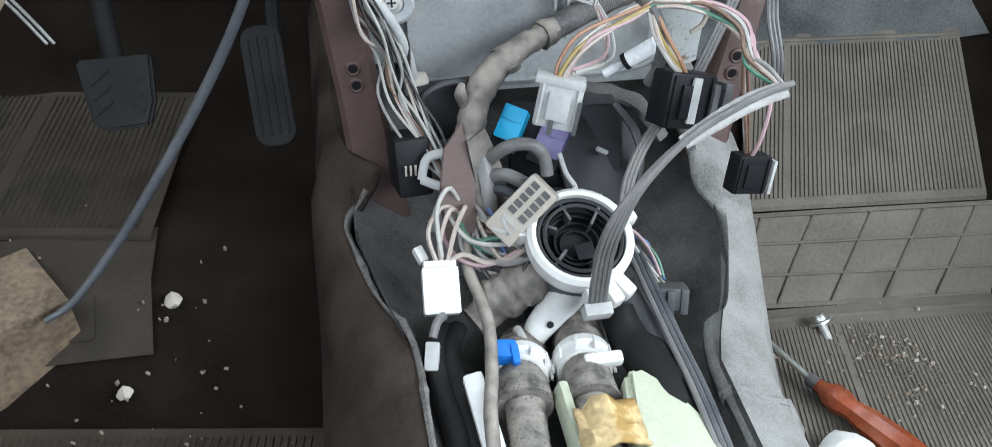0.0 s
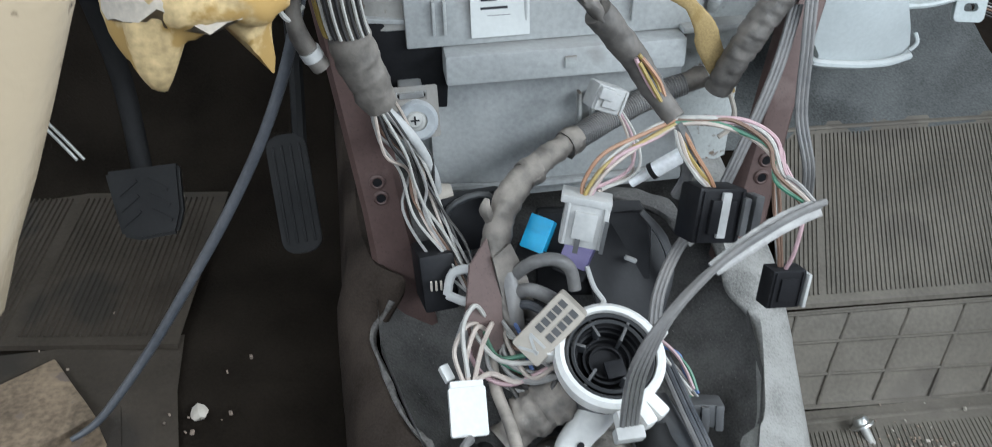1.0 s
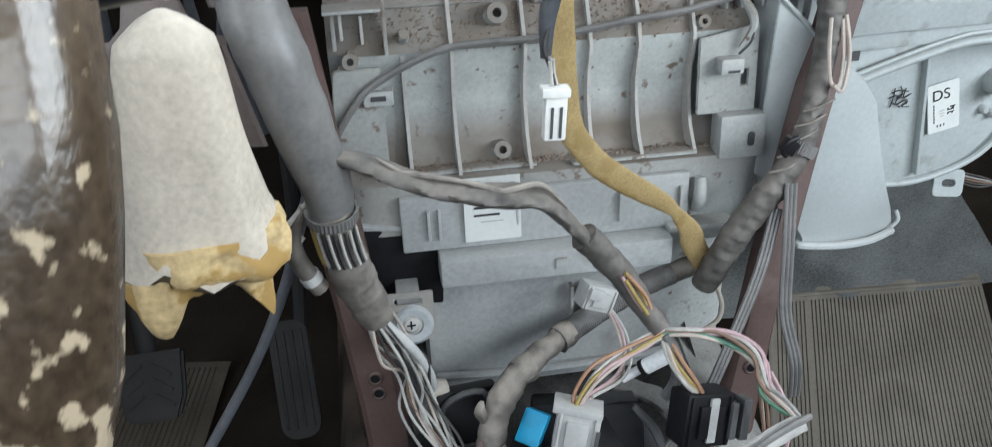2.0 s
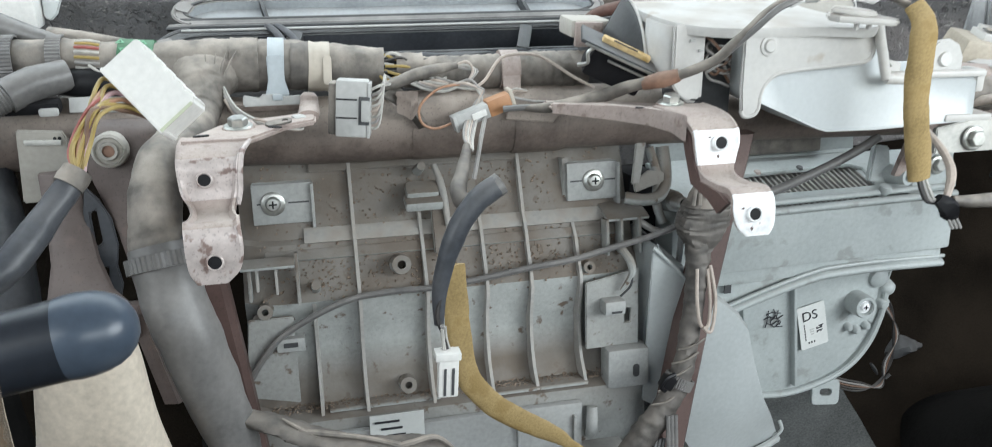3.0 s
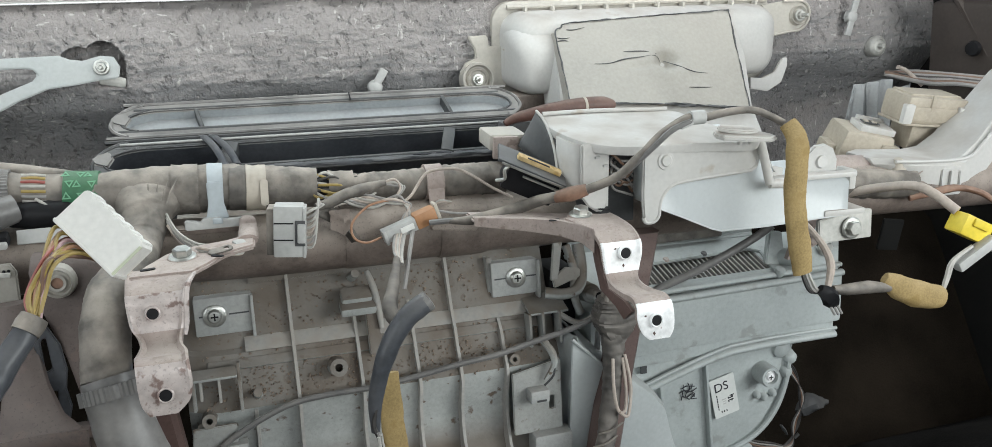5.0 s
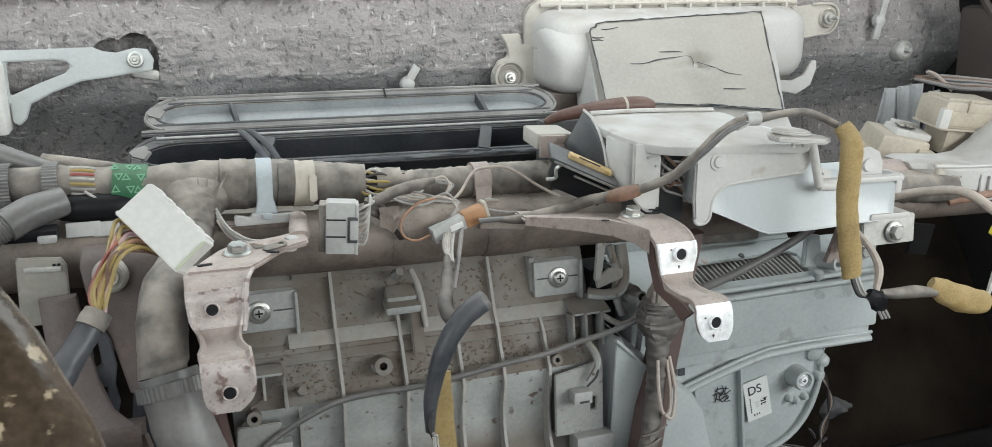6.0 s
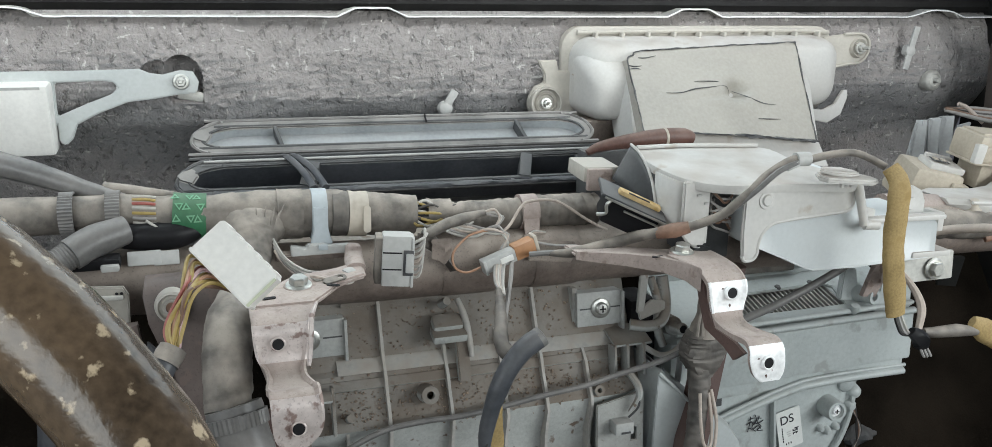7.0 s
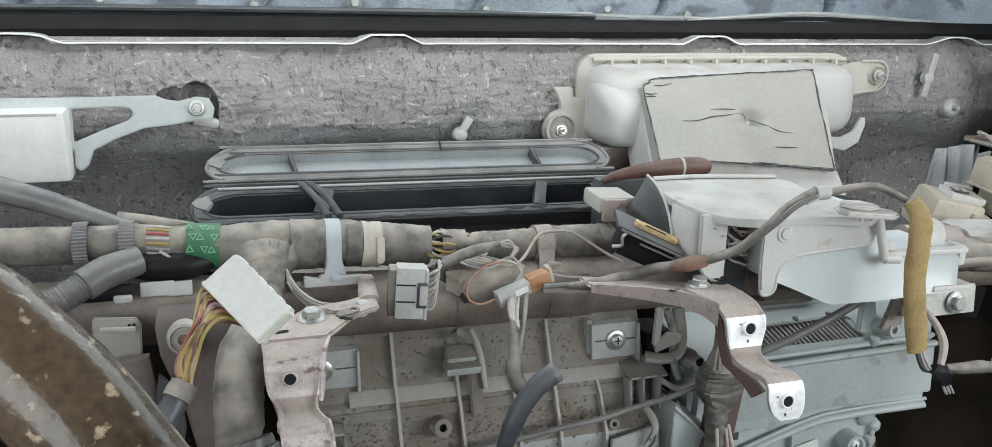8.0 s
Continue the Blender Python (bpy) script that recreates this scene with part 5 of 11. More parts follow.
def make_evaporator():
    e = thing("evaporator_case", (0.38, 0.27, 0.50), "grey plastic evaporator and blower case behind the glovebox", "blower unit")
    part("case", box((0.357, 0.262, 0.537), (0.318, 0.13, 0.060), turn(-3, -1), 0.004), EVAP, e)
    part("case_foot", box((0.357, 0.268, 0.500), (0.312, 0.13, 0.018), turn(-3, -1), 0.002), EVAP, e)
    part("front_rail", tube([(0.206, 0.1975, 0.5690), (0.36, 0.1975, 0.5712), (0.514, 0.1985, 0.5735)], 0.0048, 12, 3, flat=0.8), EVAP, e, "rolled upper rail")
    part("front_rail", tube([(0.206, 0.2060, 0.5755), (0.36, 0.2060, 0.5775), (0.514, 0.2070, 0.5795)], 0.0042, 12, 3, flat=0.8), EVAP, e, "rolled upper rail")
    # sloping deck round the open cooling fins
    tilt = math.atan(0.3)
    deck = Matrix.Translation((0.0, 0.2, 0.5745)) @ Matrix.Rotation(tilt, 4, "X")
    window = [(0.262, 0.0170), (0.4300, 0.0180), (0.4360, 0.0510), (0.4250, 0.0590), (0.3600, 0.0560), (0.2640, 0.0530)]
    part("deck", plate([(0.205, 0.004), (0.512, 0.004), (0.512, 0.082), (0.205, 0.090)], 0.0040, deck, [window], bevel=0.0008), EVAP, e)
    core = part("core", plate([(0.250, 0.008), (0.440, 0.008), (0.440, 0.066), (0.250, 0.066)], 0.002, deck @ Matrix.Translation((0, 0, -0.016))), BLACK, e, "black plate under the cooling fins")
    for i in range(29):
        f = box((0, 0, 0), (0.0020, 0.054, 0.010))
        f.transform(deck @ Matrix.Translation((0.256 + 0.0063 * i, 0.039, -0.006)) @ Matrix.Rotation(radians(3), 4, "Z"))
        part("fin", f, FIN, core)
    part("back_rail", tube([(0.205, 0.286, 0.6010), (0.33, 0.284, 0.6020), (0.445, 0.282, 0.6030)], 0.0045, 10, 3, flat=0.6), EVAP, e)
    part("back_wall", box((0.330, 0.292, 0.6180), (0.24, 0.006, 0.036), turn(-10), 0.001), EVAP, e)
    part("back_block", box((0.345, 0.300, 0.6350), (0.11, 0.05, 0.060), turn(-6), 0.003), TAPE, e, "dusty block behind the fins")
    for x, v in ((0.316, 0.058), (0.366, 0.060), (0.412, 0.062)):
        part("rivet", lathe([(0, 0.0016), (0.0030, 0.0014), (0.0044, -0.001)], deck @ Matrix.Translation((x, v, 0.004)), 14), CHARCOAL if x > 0.33 else BRACKET, e)
    # post, boss and bolted ears at the end of the deck
    part("post", plate([(-0.012, -0.016), (0.012, -0.018), (0.009, 0.020), (-0.006, 0.022)], 0.010, facing((0.4395, 0.232, 0.6000), -0.15, -1, 0.2), bevel=0.0015), EVAP, e)
    part("clip_head", lathe([(0, 0.006), (0.0055, 0.004), (0.0065, -0.001), (0.003, -0.008)], deck @ Matrix.Translation((0.4330, 0.0060, 0.006)), 14), EVAP, e)
    part("boss", lathe([(0.0044, 0.010), (0.0046, 0.024), (0.0085, 0.024), (0.0088, 0.010), (0.0110, -0.004)], facing((0.4500, 0.2220, 0.5925), 0.2, -1, 0.10), 20), EVAP, e)
    part("end_plate", plate([(-0.030, -0.028), (0.022, -0.026), (0.022, 0.026), (-0.012, 0.030), (-0.020, 0.010)], 0.005, facing((0.4930, 0.214, 0.5990), 0, -1, 0.12), [(-0.002, 0.004, 0.0065)], bevel=0.001), EVAP, e)
    for z in (-0.020, 0.018):
        part("end_rib", box((0.4940, 0.2080, 0.5990 + z), (0.050, 0.006, 0.004), turn(0, -2), 0.001), EVAP, e)
    hex_bolt(e, (0.4935, 0.2075, 0.6030), (0, -1, 0.12), 0.0068)
    part("stay", loft([[(0.452 - 0.012 * u, 0.190 + 0.012 * u, 0.668 - 0.072 * u), (0.476 - 0.022 * u, 0.186 + 0.012 * u, 0.668 - 0.072 * u), (0.476 - 0.022 * u, 0.192 + 0.012 * u, 0.668 - 0.072 * u), (0.452 - 0.012 * u, 0.196 + 0.012 * u, 0.668 - 0.072 * u)] for u in (0, 0.5, 1)], None, True, True), BRACKET, e, "rosy steel stay")
    hex_bolt(e, (0.4560, 0.186, 0.6230), (0, -1, 0.1), 0.0062, material=BRACKET)
    part("ear", plate([(-0.040, -0.014), (0.026, -0.014), (0.026, 0.016), (0.006, 0.018), (-0.040, 0.010)], 0.006, facing((0.4640, 0.1400, 0.6510), 0, -1, 0.1), bevel=0.001), DULL_STEEL, e, "steel mounting ear")
    hex_bolt(e, (0.4621, 0.1320, 0.6509), (0, -1, 0.1), 0.0080)
    part("hose", tube([(0.262, 0.205, 0.5680), (0.2806, 0.208, 0.5790), (0.3226, 0.208, 0.5930), (0.3691, 0.208, 0.6110), (0.4004, 0.205, 0.6275), (0.415, 0.20, 0.6400)], 0.0046, 12, 6), SLEEVE, e, "thin grey hose across the fins")
    # pipes and valves between heater and case
    part("valve", lathe([(0.004, 0.030), (0.0062, 0.028), (0.0068, 0.012), (0.0100, 0.010), (0.011, -0.01)], facing((0.2005, 0.212, 0.5860), 0.0, -1, 0.2), 16), HEATER, e)
    part("valve_hole", lathe([(0, 0.0006), (0.0042, 0.0006)], facing((0.2005, 0.1832, 0.5918), 0.0, -1, 0.2), 14), BLACK, e)
    part("pipe", tube([(0.148, 0.200, 0.5965), (0.166, 0.194, 0.5950), (0.182, 0.196, 0.5980), (0.190, 0.205, 0.612), (0.1895, 0.215, 0.640)], [0.0060, 0.0058, 0.0058, 0.0062, 0.0064], 12, 6), HEATER, e)
    part("pipe", tube([(0.176, 0.215, 0.640), (0.182, 0.206, 0.615), (0.180, 0.200, 0.590), (0.186, 0.196, 0.570)], 0.0045, 10, 5), HEATER, e)
    part("link", tube([(0.160, 0.190, 0.575), (0.178, 0.182, 0.566), (0.196, 0.180, 0.574), (0.210, 0.188, 0.588)], 0.0032, 8, 5), HEATER_RIB, e)
    part("lever", plate([(-0.016, -0.004), (0.014, -0.006), (0.018, 0.002), (0.004, 0.010), (-0.014, 0.006)], 0.004, facing((0.168, 0.196, 0.612), 0, -1, 0.3, 20), bevel=0.001), HEATER, e)
    part("lever", plate([(-0.004, -0.022), (0.004, -0.022), (0.006, 0.020), (-0.004, 0.024)], 0.004, facing((0.158, 0.200, 0.632), 0, -1, 0.2, -8), bevel=0.001), HEATER, e)
    # Coloured black in place of the shade in this gap.
    part("side_block", box((0.176, 0.246, 0.560), (0.030, 0.05, 0.10), turn(-4), 0.004), BLACK, e, "black block painted for shade between heater and evaporator")
    part("side_post", box((0.2015, 0.186, 0.5530), (0.0045, 0.006, 0.052), turn(0, 3), 0.0012), HEATER_CLEAN, e)
    # flange with rolled edge over the blower
    path = [(0.232, 0.206, 0.4450), (0.2597, 0.205, 0.4600), (0.3261, 0.204, 0.4822), (0.3650, 0.203, 0.4925), (0.3829, 0.203, 0.4945), (0.4337, 0.204, 0.4955), (0.518, 0.208, 0.4925)]
    part("flange", tube(path, 0.0068, 14, 6, flat=0.7), EVAP, e)
    part("flange_lip", tube([(x, y - 0.004, z + 0.0085) for x, y, z in path], 0.0022, 8, 6), EVAP, e)
    part("web", loft([[(x, y + 0.002, z), (x, y + 0.008, 0.5040), (x, y + 0.014, 0.5040), (x, y + 0.014, z)] for x, y, z in path], None, True, True), EVAP, e, smooth=30)
    part("slot", box((0.2655, 0.2045, 0.4920), (0.0075, 0.0016, 0.0165), turn(-3)), CHARCOAL, e)
    # blower housing with a stepped rim
    out = [(0.240, 0.446), (0.335, 0.478), (0.375, 0.487), (0.488, 0.487), (0.492, 0.45), (0.490, 0.415), (0.478, 0.378), (0.455, 0.350), (0.420, 0.333), (0.372, 0.324), (0.320, 0.332), (0.268, 0.362)]
    rim = [(q.x, q.z) for q in spline([(x, 0, z) for x, z in out + [out[0]]], 3)[:-1]]
    ring = lambda g, y: [(0.39 + (x - 0.39) * g, y, 0.42 + (z - 0.42) * g) for x, z in rim]
    part("volute", loft([ring(1.05, 0.37), ring(1.06, 0.272), ring(1.02, 0.266), ring(0.99, 0.250), ring(0.955, 0.248), ring(0.945, 0.253), ring(0.86, 0.2515)], None, True, True), EVAP, e, smooth=30)
    for g, y in ((1.035, 0.262), (0.97, 0.2475)):
        part("volute_rim", tube([(0.39 + (x - 0.39) * g, y, 0.42 + (z - 0.42) * g) for x, z in out[4:]], 0.0036, 8, 5), EVAP, e)
    for x, za, zb, a in ((0.316, 0.338, 0.468, -9), (0.376, 0.336, 0.484, -7)):
        part("rib", box((x, 0.2475, (za + zb) / 2), (0.0036, 0.010, zb - za), turn(0, a), 0.0012), EVAP, e)
    part("boss", lathe([(0.0085, 0.036), (0.0088, 0.044), (0.0118, 0.044), (0.0132, 0.040), (0.0140, 0.010), (0.0175, -0.002), (0.021, -0.012)], facing((0.4545, 0.270, 0.4320), -0.1, -1, 0.10), 24), EVAP, e)
    screw(e, (0.4508, 0.2330, 0.4357), (-0.1, -1, 0.10), 0.0066, material=BARE)
    for x, z, ra in ((0.478, 0.462, 0.013), (0.492, 0.448, 0.010), (0.488, 0.430, 0.009), (0.447, 0.405, 0.0055), (0.458, 0.400, 0.006), (0.470, 0.404, 0.0055)):
        part("lug", lathe([(0, 0.025), (ra * 0.5, 0.0245), (ra * 0.85, 0.021), (ra, 0.010), (ra * 1.05, -0.02)], facing((x, 0.268, z), 0, -1, -0.1), 14), EVAP, e)
    part("stem", tube([(0.486, 0.262, 0.485), (0.488, 0.258, 0.455), (0.486, 0.258, 0.425), (0.476, 0.256, 0.405)], [0.013, 0.0085, 0.0080, 0.006], 12, 5), EVAP, e)
    part("tab", plate(rounded(0.036, 0.030, 0.006), 0.006, facing((0.4320, 0.258, 0.3165), 0, -1, 0.25, -6), [rounded(0.016, 0.0085, 0.004)], bevel=0.001), EVAP, e, "slotted mounting tab")
    # label, letters, marker scrawl
    lm = facing((0.3995, 0.2475, 0.4110), 0, -1, 0.02, 13)
    lab = part("label", plate(rounded(0.034, 0.054, 0.002), 0.0008, lm), PAPER, e, "white paper label with large black letters")
    rnd = random.Random(77)
    for i in range(9):
        part("print", plate(rounded(0.0011, 0.0030, 0.0003, 1), 0.0004, lm @ Matrix.Translation((-0.0105, 0.003 - 0.0036 * i if i < 6 else -0.020, 0.0008)) @ Matrix.Translation((0.0035 * (i - 5) if i >= 6 else 0, 0, 0))), INK, lab)
    for i in range(6):
        for j in range(6):
            if rnd.random() < 0.55:
                part("print", plate(rounded(0.0014, 0.0014, 0.0003, 1), 0.0004, lm @ Matrix.Translation((0.0045 + 0.0015 * i, -0.002 - 0.0015 * j, 0.0008))), INK, lab)
    for i in range(3):
        part("print", plate(rounded(0.006 - 0.001 * i, 0.0012, 0.0003, 1), 0.0004, lm @ Matrix.Translation((-0.0015, -0.004 - 0.003 * i, 0.0008))), GREY_CONN, lab)
    cu = bpy.data.curves.new("letters", "FONT")
    cu.body, cu.size, cu.extrude = "DS", 0.0165, 0.0003
    tmp = bpy.data.objects.new("letters", cu)
    bm = bmesh.new()
    bm.from_mesh(bpy.data.meshes.new_from_object(tmp))
    bpy.data.objects.remove(tmp)
    bm.transform(lm @ Matrix.Translation((-0.0125, 0.0085, 0.0010)))
    part("letters", bm, INK, lab, "black letters DS", smooth=0)
    ink = bmesh.new()
    sm = facing((0.3505, 0.2500, 0.4240), 0, -1, 0.0, 6)
    for pts in (((-0.009, 0.006), (-0.002, 0.008), (0.009, 0.005)), ((-0.012, 0.001), (-0.004, 0.003), (0.004, -0.001), (0.012, 0.002)), ((-0.006, 0.011), (-0.007, 0.002), (-0.010, -0.009)), ((0.000, 0.012), (0.002, 0.004), (-0.004, -0.004), (0.001, -0.011)), ((0.006, 0.009), (0.004, 0.000), (0.009, -0.006), (0.003, -0.010), (0.011, -0.012)), ((-0.008, -0.004), (-0.002, -0.007), (0.005, -0.004), (0.008, -0.009)), ((-0.005, 0.004), (-0.001, -0.001), (0.003, 0.004))):
        tube([sm @ Vector((u, v, 0.0004)) for u, v in pts], 0.0006, 5, 4, bm=ink)
    part("scrawl", ink, INK, e, "unreadable black marker scrawl")
    return e


make_beam()
bracket(-1, -0.205, "dusty rose-painted pressed steel bracket bolted to the beam")
bracket(1, 0.160, "pressed steel bracket with scraped bare ends, bolted to the beam")
make_legs()
make_heater()
make_side_duct()
make_evaporator()


# ---- wiring on and round the beam ----
def wire_bundle(name, parent, pts, colors, r=0.0016, spread=0.004, n=6, seed=1, jit=0.35):
    """Loose wires side by side, each one a part."""
    rnd = random.Random(seed)
    for i, c in enumerate(colors):
        a = 2 * math.pi * i / len(colors)
        o = Vector((math.cos(a), 0.6 * math.sin(a), math.sin(a))) * spread
        row = [Vector(p) + o * (1 + 2.2 * (rnd.random() - 0.5) * min(1, jit * 2)) + Vector((rnd.uniform(-1, 1), rnd.uniform(-1, 1), rnd.uniform(-1, 1))) * spread * jit for p in pts]
        row[0], row[-1] = Vector(pts[0]) + o * 0.5, Vector(pts[-1]) + o * 0.6
        part("wire", tube(row, r, 6, n), WIRES[c], parent)


def clamp(parent, c, d, r, w=0.010, name="hose_clamp", material=None):
    m = axis(c, d)
    bm = bmesh.new()
    n = 80
    rows = [[m @ Vector(((r + q) * math.cos(2 * math.pi * k / n), (r + q) * math.sin(2 * math.pi * k / n), z)) for q, z in ((0, -w / 2), (0.0012 + 0.0008 * (k % 2), -w / 2), (0.0012 + 0.0008 * (k % 2), w / 2), (0, w / 2))] for k in range(n + 1)]
    loft(rows, bm)
    part(name, bm, material or SLEEVE, parent, "ribbed grey clamp band")


def hz(x):
    """Height of the harness trunk's middle over the beam."""
    return interp(x, [(-0.8, 0.752), (-0.33, 0.743), (-0.26, 0.7355), (-0.16, 0.7313), (-0.087, 0.7254), (-0.017, 0.7196), (0.038, 0.7185), (0.107, 0.7184)])


def make_main_harness():
    h = thing("main_harness", (-0.2, 0.22, 0.71), "thick taped grey wiring harness lying along the beam", "wiring harness")
    run = lambda xs, dz=0.0: [(x, 0.2205 + 0.0015 * math.sin(x * 30), hz(x) + dz) for x in xs]
    part("trunk", tube(run((-0.296, -0.25, -0.2, -0.16, -0.12, -0.072)), [0.0165, 0.0185, 0.0215, 0.0212, 0.0200, 0.0180], 24, 5, wob=0.05, wrap=0.03, wrap_step=0.024, crease=0.035), TAPE, h)
    part("trunk", tube(run((-0.052, -0.03, 0.0, 0.03, 0.06, 0.09, 0.112), -0.001), [0.0135, 0.0140, 0.0148, 0.0155, 0.0160, 0.0165, 0.0160], 20, 5, wob=0.08, wrap=0.06, wrap_step=0.010, crease=0.07), TAPE, h)
    part("core", tube(run((-0.085, -0.06, -0.03)), 0.0125, 14, 4), BLACK, h, "dark bare core under the split tape")
    # tee that drapes over the beam and runs down beside the bracket
    keys = [(-0.2150, 0.2215, 0.7330, 0.044, 0.0170), (-0.2170, 0.2110, 0.7275, 0.034, 0.0195), (-0.2190, 0.1990, 0.7190, 0.0225, 0.0195), (-0.2205, 0.1870, 0.7090, 0.0172, 0.0175), (-0.2230, 0.1720, 0.7000, 0.0165, 0.0165), (-0.2290, 0.1400, 0.6920, 0.0178, 0.0160), (-0.2400, 0.1020, 0.6850, 0.0184, 0.0158), (-0.2450, 0.0760, 0.6680, 0.0180, 0.0155), (-0.2460, 0.0600, 0.6480, 0.0172, 0.0150), (-0.2470, 0.0500, 0.6340, 0.0165, 0.0145)]
    cs, ws = spline([k[:3] for k in keys], 14), spline([(k[3], k[4], 0) for k in keys], 14)
    rows, far = [], 0.0
    for i, c in enumerate(cs):
        d = (cs[min(i + 1, len(cs) - 1)] - cs[max(i - 1, 0)]).normalized()
        X = (Vector((1, 0, 0)) - d * d.x).normalized()
        N = X.cross(d)
        far += (c - cs[max(i - 1, 0)]).length
        ring = []
        for j in range(32):
            a = 2 * math.pi * j / 32
            turns = far / 0.028 + 0.12 * math.cos(a) + 0.2 * noise.noise(c * 30)
            f = 1 + 0.035 * (turns - math.floor(turns) - 0.5) + 0.05 * noise.noise(Vector((far * 150 + 3 * math.cos(a), math.cos(a) * 1.5, math.sin(a) * 1.5)))
            ring.append(c + (X * math.cos(a) * ws[i].x + N * math.sin(a) * ws[i].y) * f)
        rows.append(ring)
    part("tee", loft(rows, None, True, True), TAPE, h, smooth=50)
    for k in range(4):
        part("fold", tube([(-0.1900 - 0.008 * k, 0.2010 - 0.001 * k, 0.7470 - 0.0006 * k), (-0.1960 - 0.006 * k, 0.1945 - 0.001 * k, 0.7380 - 0.002 * k), (-0.2010 - 0.004 * k, 0.1880, 0.7280 - 0.003 * k)], [0.0003, 0.0010, 0.0003], 6, 5), TAPE, h)
    # bands and clip round the trunk
    def band(name, x, w, r, mat, lab, dz=0.0, **kw):
        part(name, tube([(x - w / 2, 0.2203, hz(x - w / 2) + dz), (x, 0.2203, hz(x) + dz), (x + w / 2, 0.2203, hz(x + w / 2) + dz)], r, 26, 4, **kw), mat, h, lab)

    band("tape_band", -0.2685, 0.027, 0.0198, GREEN_TAPE, "green printed tape band", crease=0.02, wrap_step=0.02)
    band("tape_band", -0.1855, 0.022, 0.0224, TAPE, "loose overlapping wrap", crease=0.05, wrap_step=0.02)
    band("tape_band", -0.1260, 0.017, 0.0208, CREAM, "yellowed paper tape band", crease=0.07, wrap_step=0.02)
    part("paper_flap", plate(rounded(0.007, 0.024, 0.003), 0.0012, facing((-0.1195, 0.1992, 0.7285), 0.15, -1, 0.2, -4), bevel=0.0005), CREAM, h, "yellowed paper flap")
    band("tape_band", -0.1420, 0.014, 0.0205, DARK_TAPE, "darker overlapping tape wrap", crease=0.05, wrap_step=0.02)
    band("tape_band", -0.0500, 0.023, 0.0150, TAPE, "torn pale tape over bare wires", crease=0.12, wrap_step=0.02)
    band("tape_band", 0.0390, 0.017, 0.0172, BRACKET, "folded dusty paper tag", dz=0.0005)
    part("tag_tail", plate([(-0.0085, -0.010), (0.006, -0.012), (0.0085, 0.012), (-0.0085, 0.012)], 0.0012, facing((0.0395, 0.2035, 0.7085), 0, -1, 0.15, 3), bevel=0.0005), BRACKET, h)
    for k, c in enumerate(("pale", "white")):
        part("tag_lead", tube([(0.030 + 0.004 * k, 0.2005, 0.7000), (0.040, 0.1985, 0.7035 + 0.002 * k), (0.052, 0.2005, 0.7025)], 0.0010, 6), WIRES[c], h)
    for k in range(9):
        a, u = radians(22 + 30 * (k % 3)), -0.2785 + 0.0085 * (k // 3) + 0.003 * (k % 2)
        q = Vector((u, 0.2203 - 0.0199 * math.sin(a), hz(u) + 0.0199 * math.cos(a)))
        m = facing(q, 0, -math.sin(a), math.cos(a), 180 if k % 2 else 0)
        part("printed_mark", plate([(-0.0036, -0.0028), (0.0036, -0.0028), (0.0, 0.0036)], 0.0004, m, [[(-0.0019, -0.0018), (0.0019, -0.0018), (0.0, 0.0018)]]), PALE_GREEN, h)
    # pale blue-grey clip: a strap over the trunk with a splayed foot
    part("clip", tube([(-0.1672, 0.2203, hz(-0.167)), (-0.1540, 0.2203, hz(-0.154))], 0.0226, 26, 2), CLIP_BLUE, h, "pale blue-grey plastic harness clip")
    part("clip_tongue", plate([(-0.0066, 0.014), (0.0066, 0.014), (0.0066, -0.006), (0.0098, -0.019), (-0.0098, -0.019), (-0.0066, -0.006)], 0.003, facing((-0.1608, 0.1975, 0.7285), 0.0, -1, 0.12), bevel=0.001), CLIP_BLUE, h)
    foot = part("clip_foot", plate([(-0.024, -0.005), (0.027, -0.005), (0.027, 0.002), (0.006, 0.002), (0.006, 0.004), (-0.010, 0.004), (-0.010, 0.001), (-0.024, 0.004)], 0.014, facing((-0.1640, 0.1960, 0.7075), 0.0, -1, 0.15), bevel=0.0012), GREY_CONN, h)
    part("catch", box((-0.1608, 0.1815, 0.7110), (0.008, 0.003, 0.005), turn(-8), 0.001), CLIP_BLUE, foot)
    part("frayed_tape", loft([[(-0.066 + 0.006 * i + 0.0015 * noise.noise(Vector((i, j * 0.7, 2))), 0.176 + 0.002 * noise.noise(Vector((i * 0.8, j, 5))), 0.7120 - 0.0032 * j * (0.6 + 0.5 * abs(math.sin(i * 2.1 + 0.4)))) for j in range(8)] for i in range(4)]), BEAM, h, "frayed scrap of brown tape", smooth=30)
    # split section with bare wires
    wire_bundle("wire", h, [(-0.076, 0.2080, hz(-0.076) + 0.004), (-0.066, 0.2060, hz(-0.066) + 0.004), (-0.054, 0.2080, hz(-0.054) + 0.003)], ["yellow", "black", "white", "yellow", "white", "black", "yellow", "white", "yellow"], 0.0013, 0.0105, seed=3, jit=0.04)
    wire_bundle("wire", h, [(-0.042, 0.2095, hz(-0.042) + 0.002), (-0.032, 0.2080, hz(-0.032) + 0.002), (-0.022, 0.2100, hz(-0.022) + 0.001)], ["yellow", "white", "black", "white", "yellow", "black", "white"], 0.0011, 0.0095, seed=5, jit=0.04)
    for k, c in enumerate(("white", "yellow", "red", "white", "yellow", "grey", "white")):
        a = -0.25 + 0.25 * k
        o = Vector((0, -math.sin(0.5 + a), math.cos(0.5 + a))) * 0.0168
        part("wire", tube([Vector((x, 0.2203, hz(x))) + o * q for x, q in ((-0.312, 0.98), (-0.303, 1.04), (-0.294, 0.98))], 0.0013, 6, 4), WIRES[c], h)
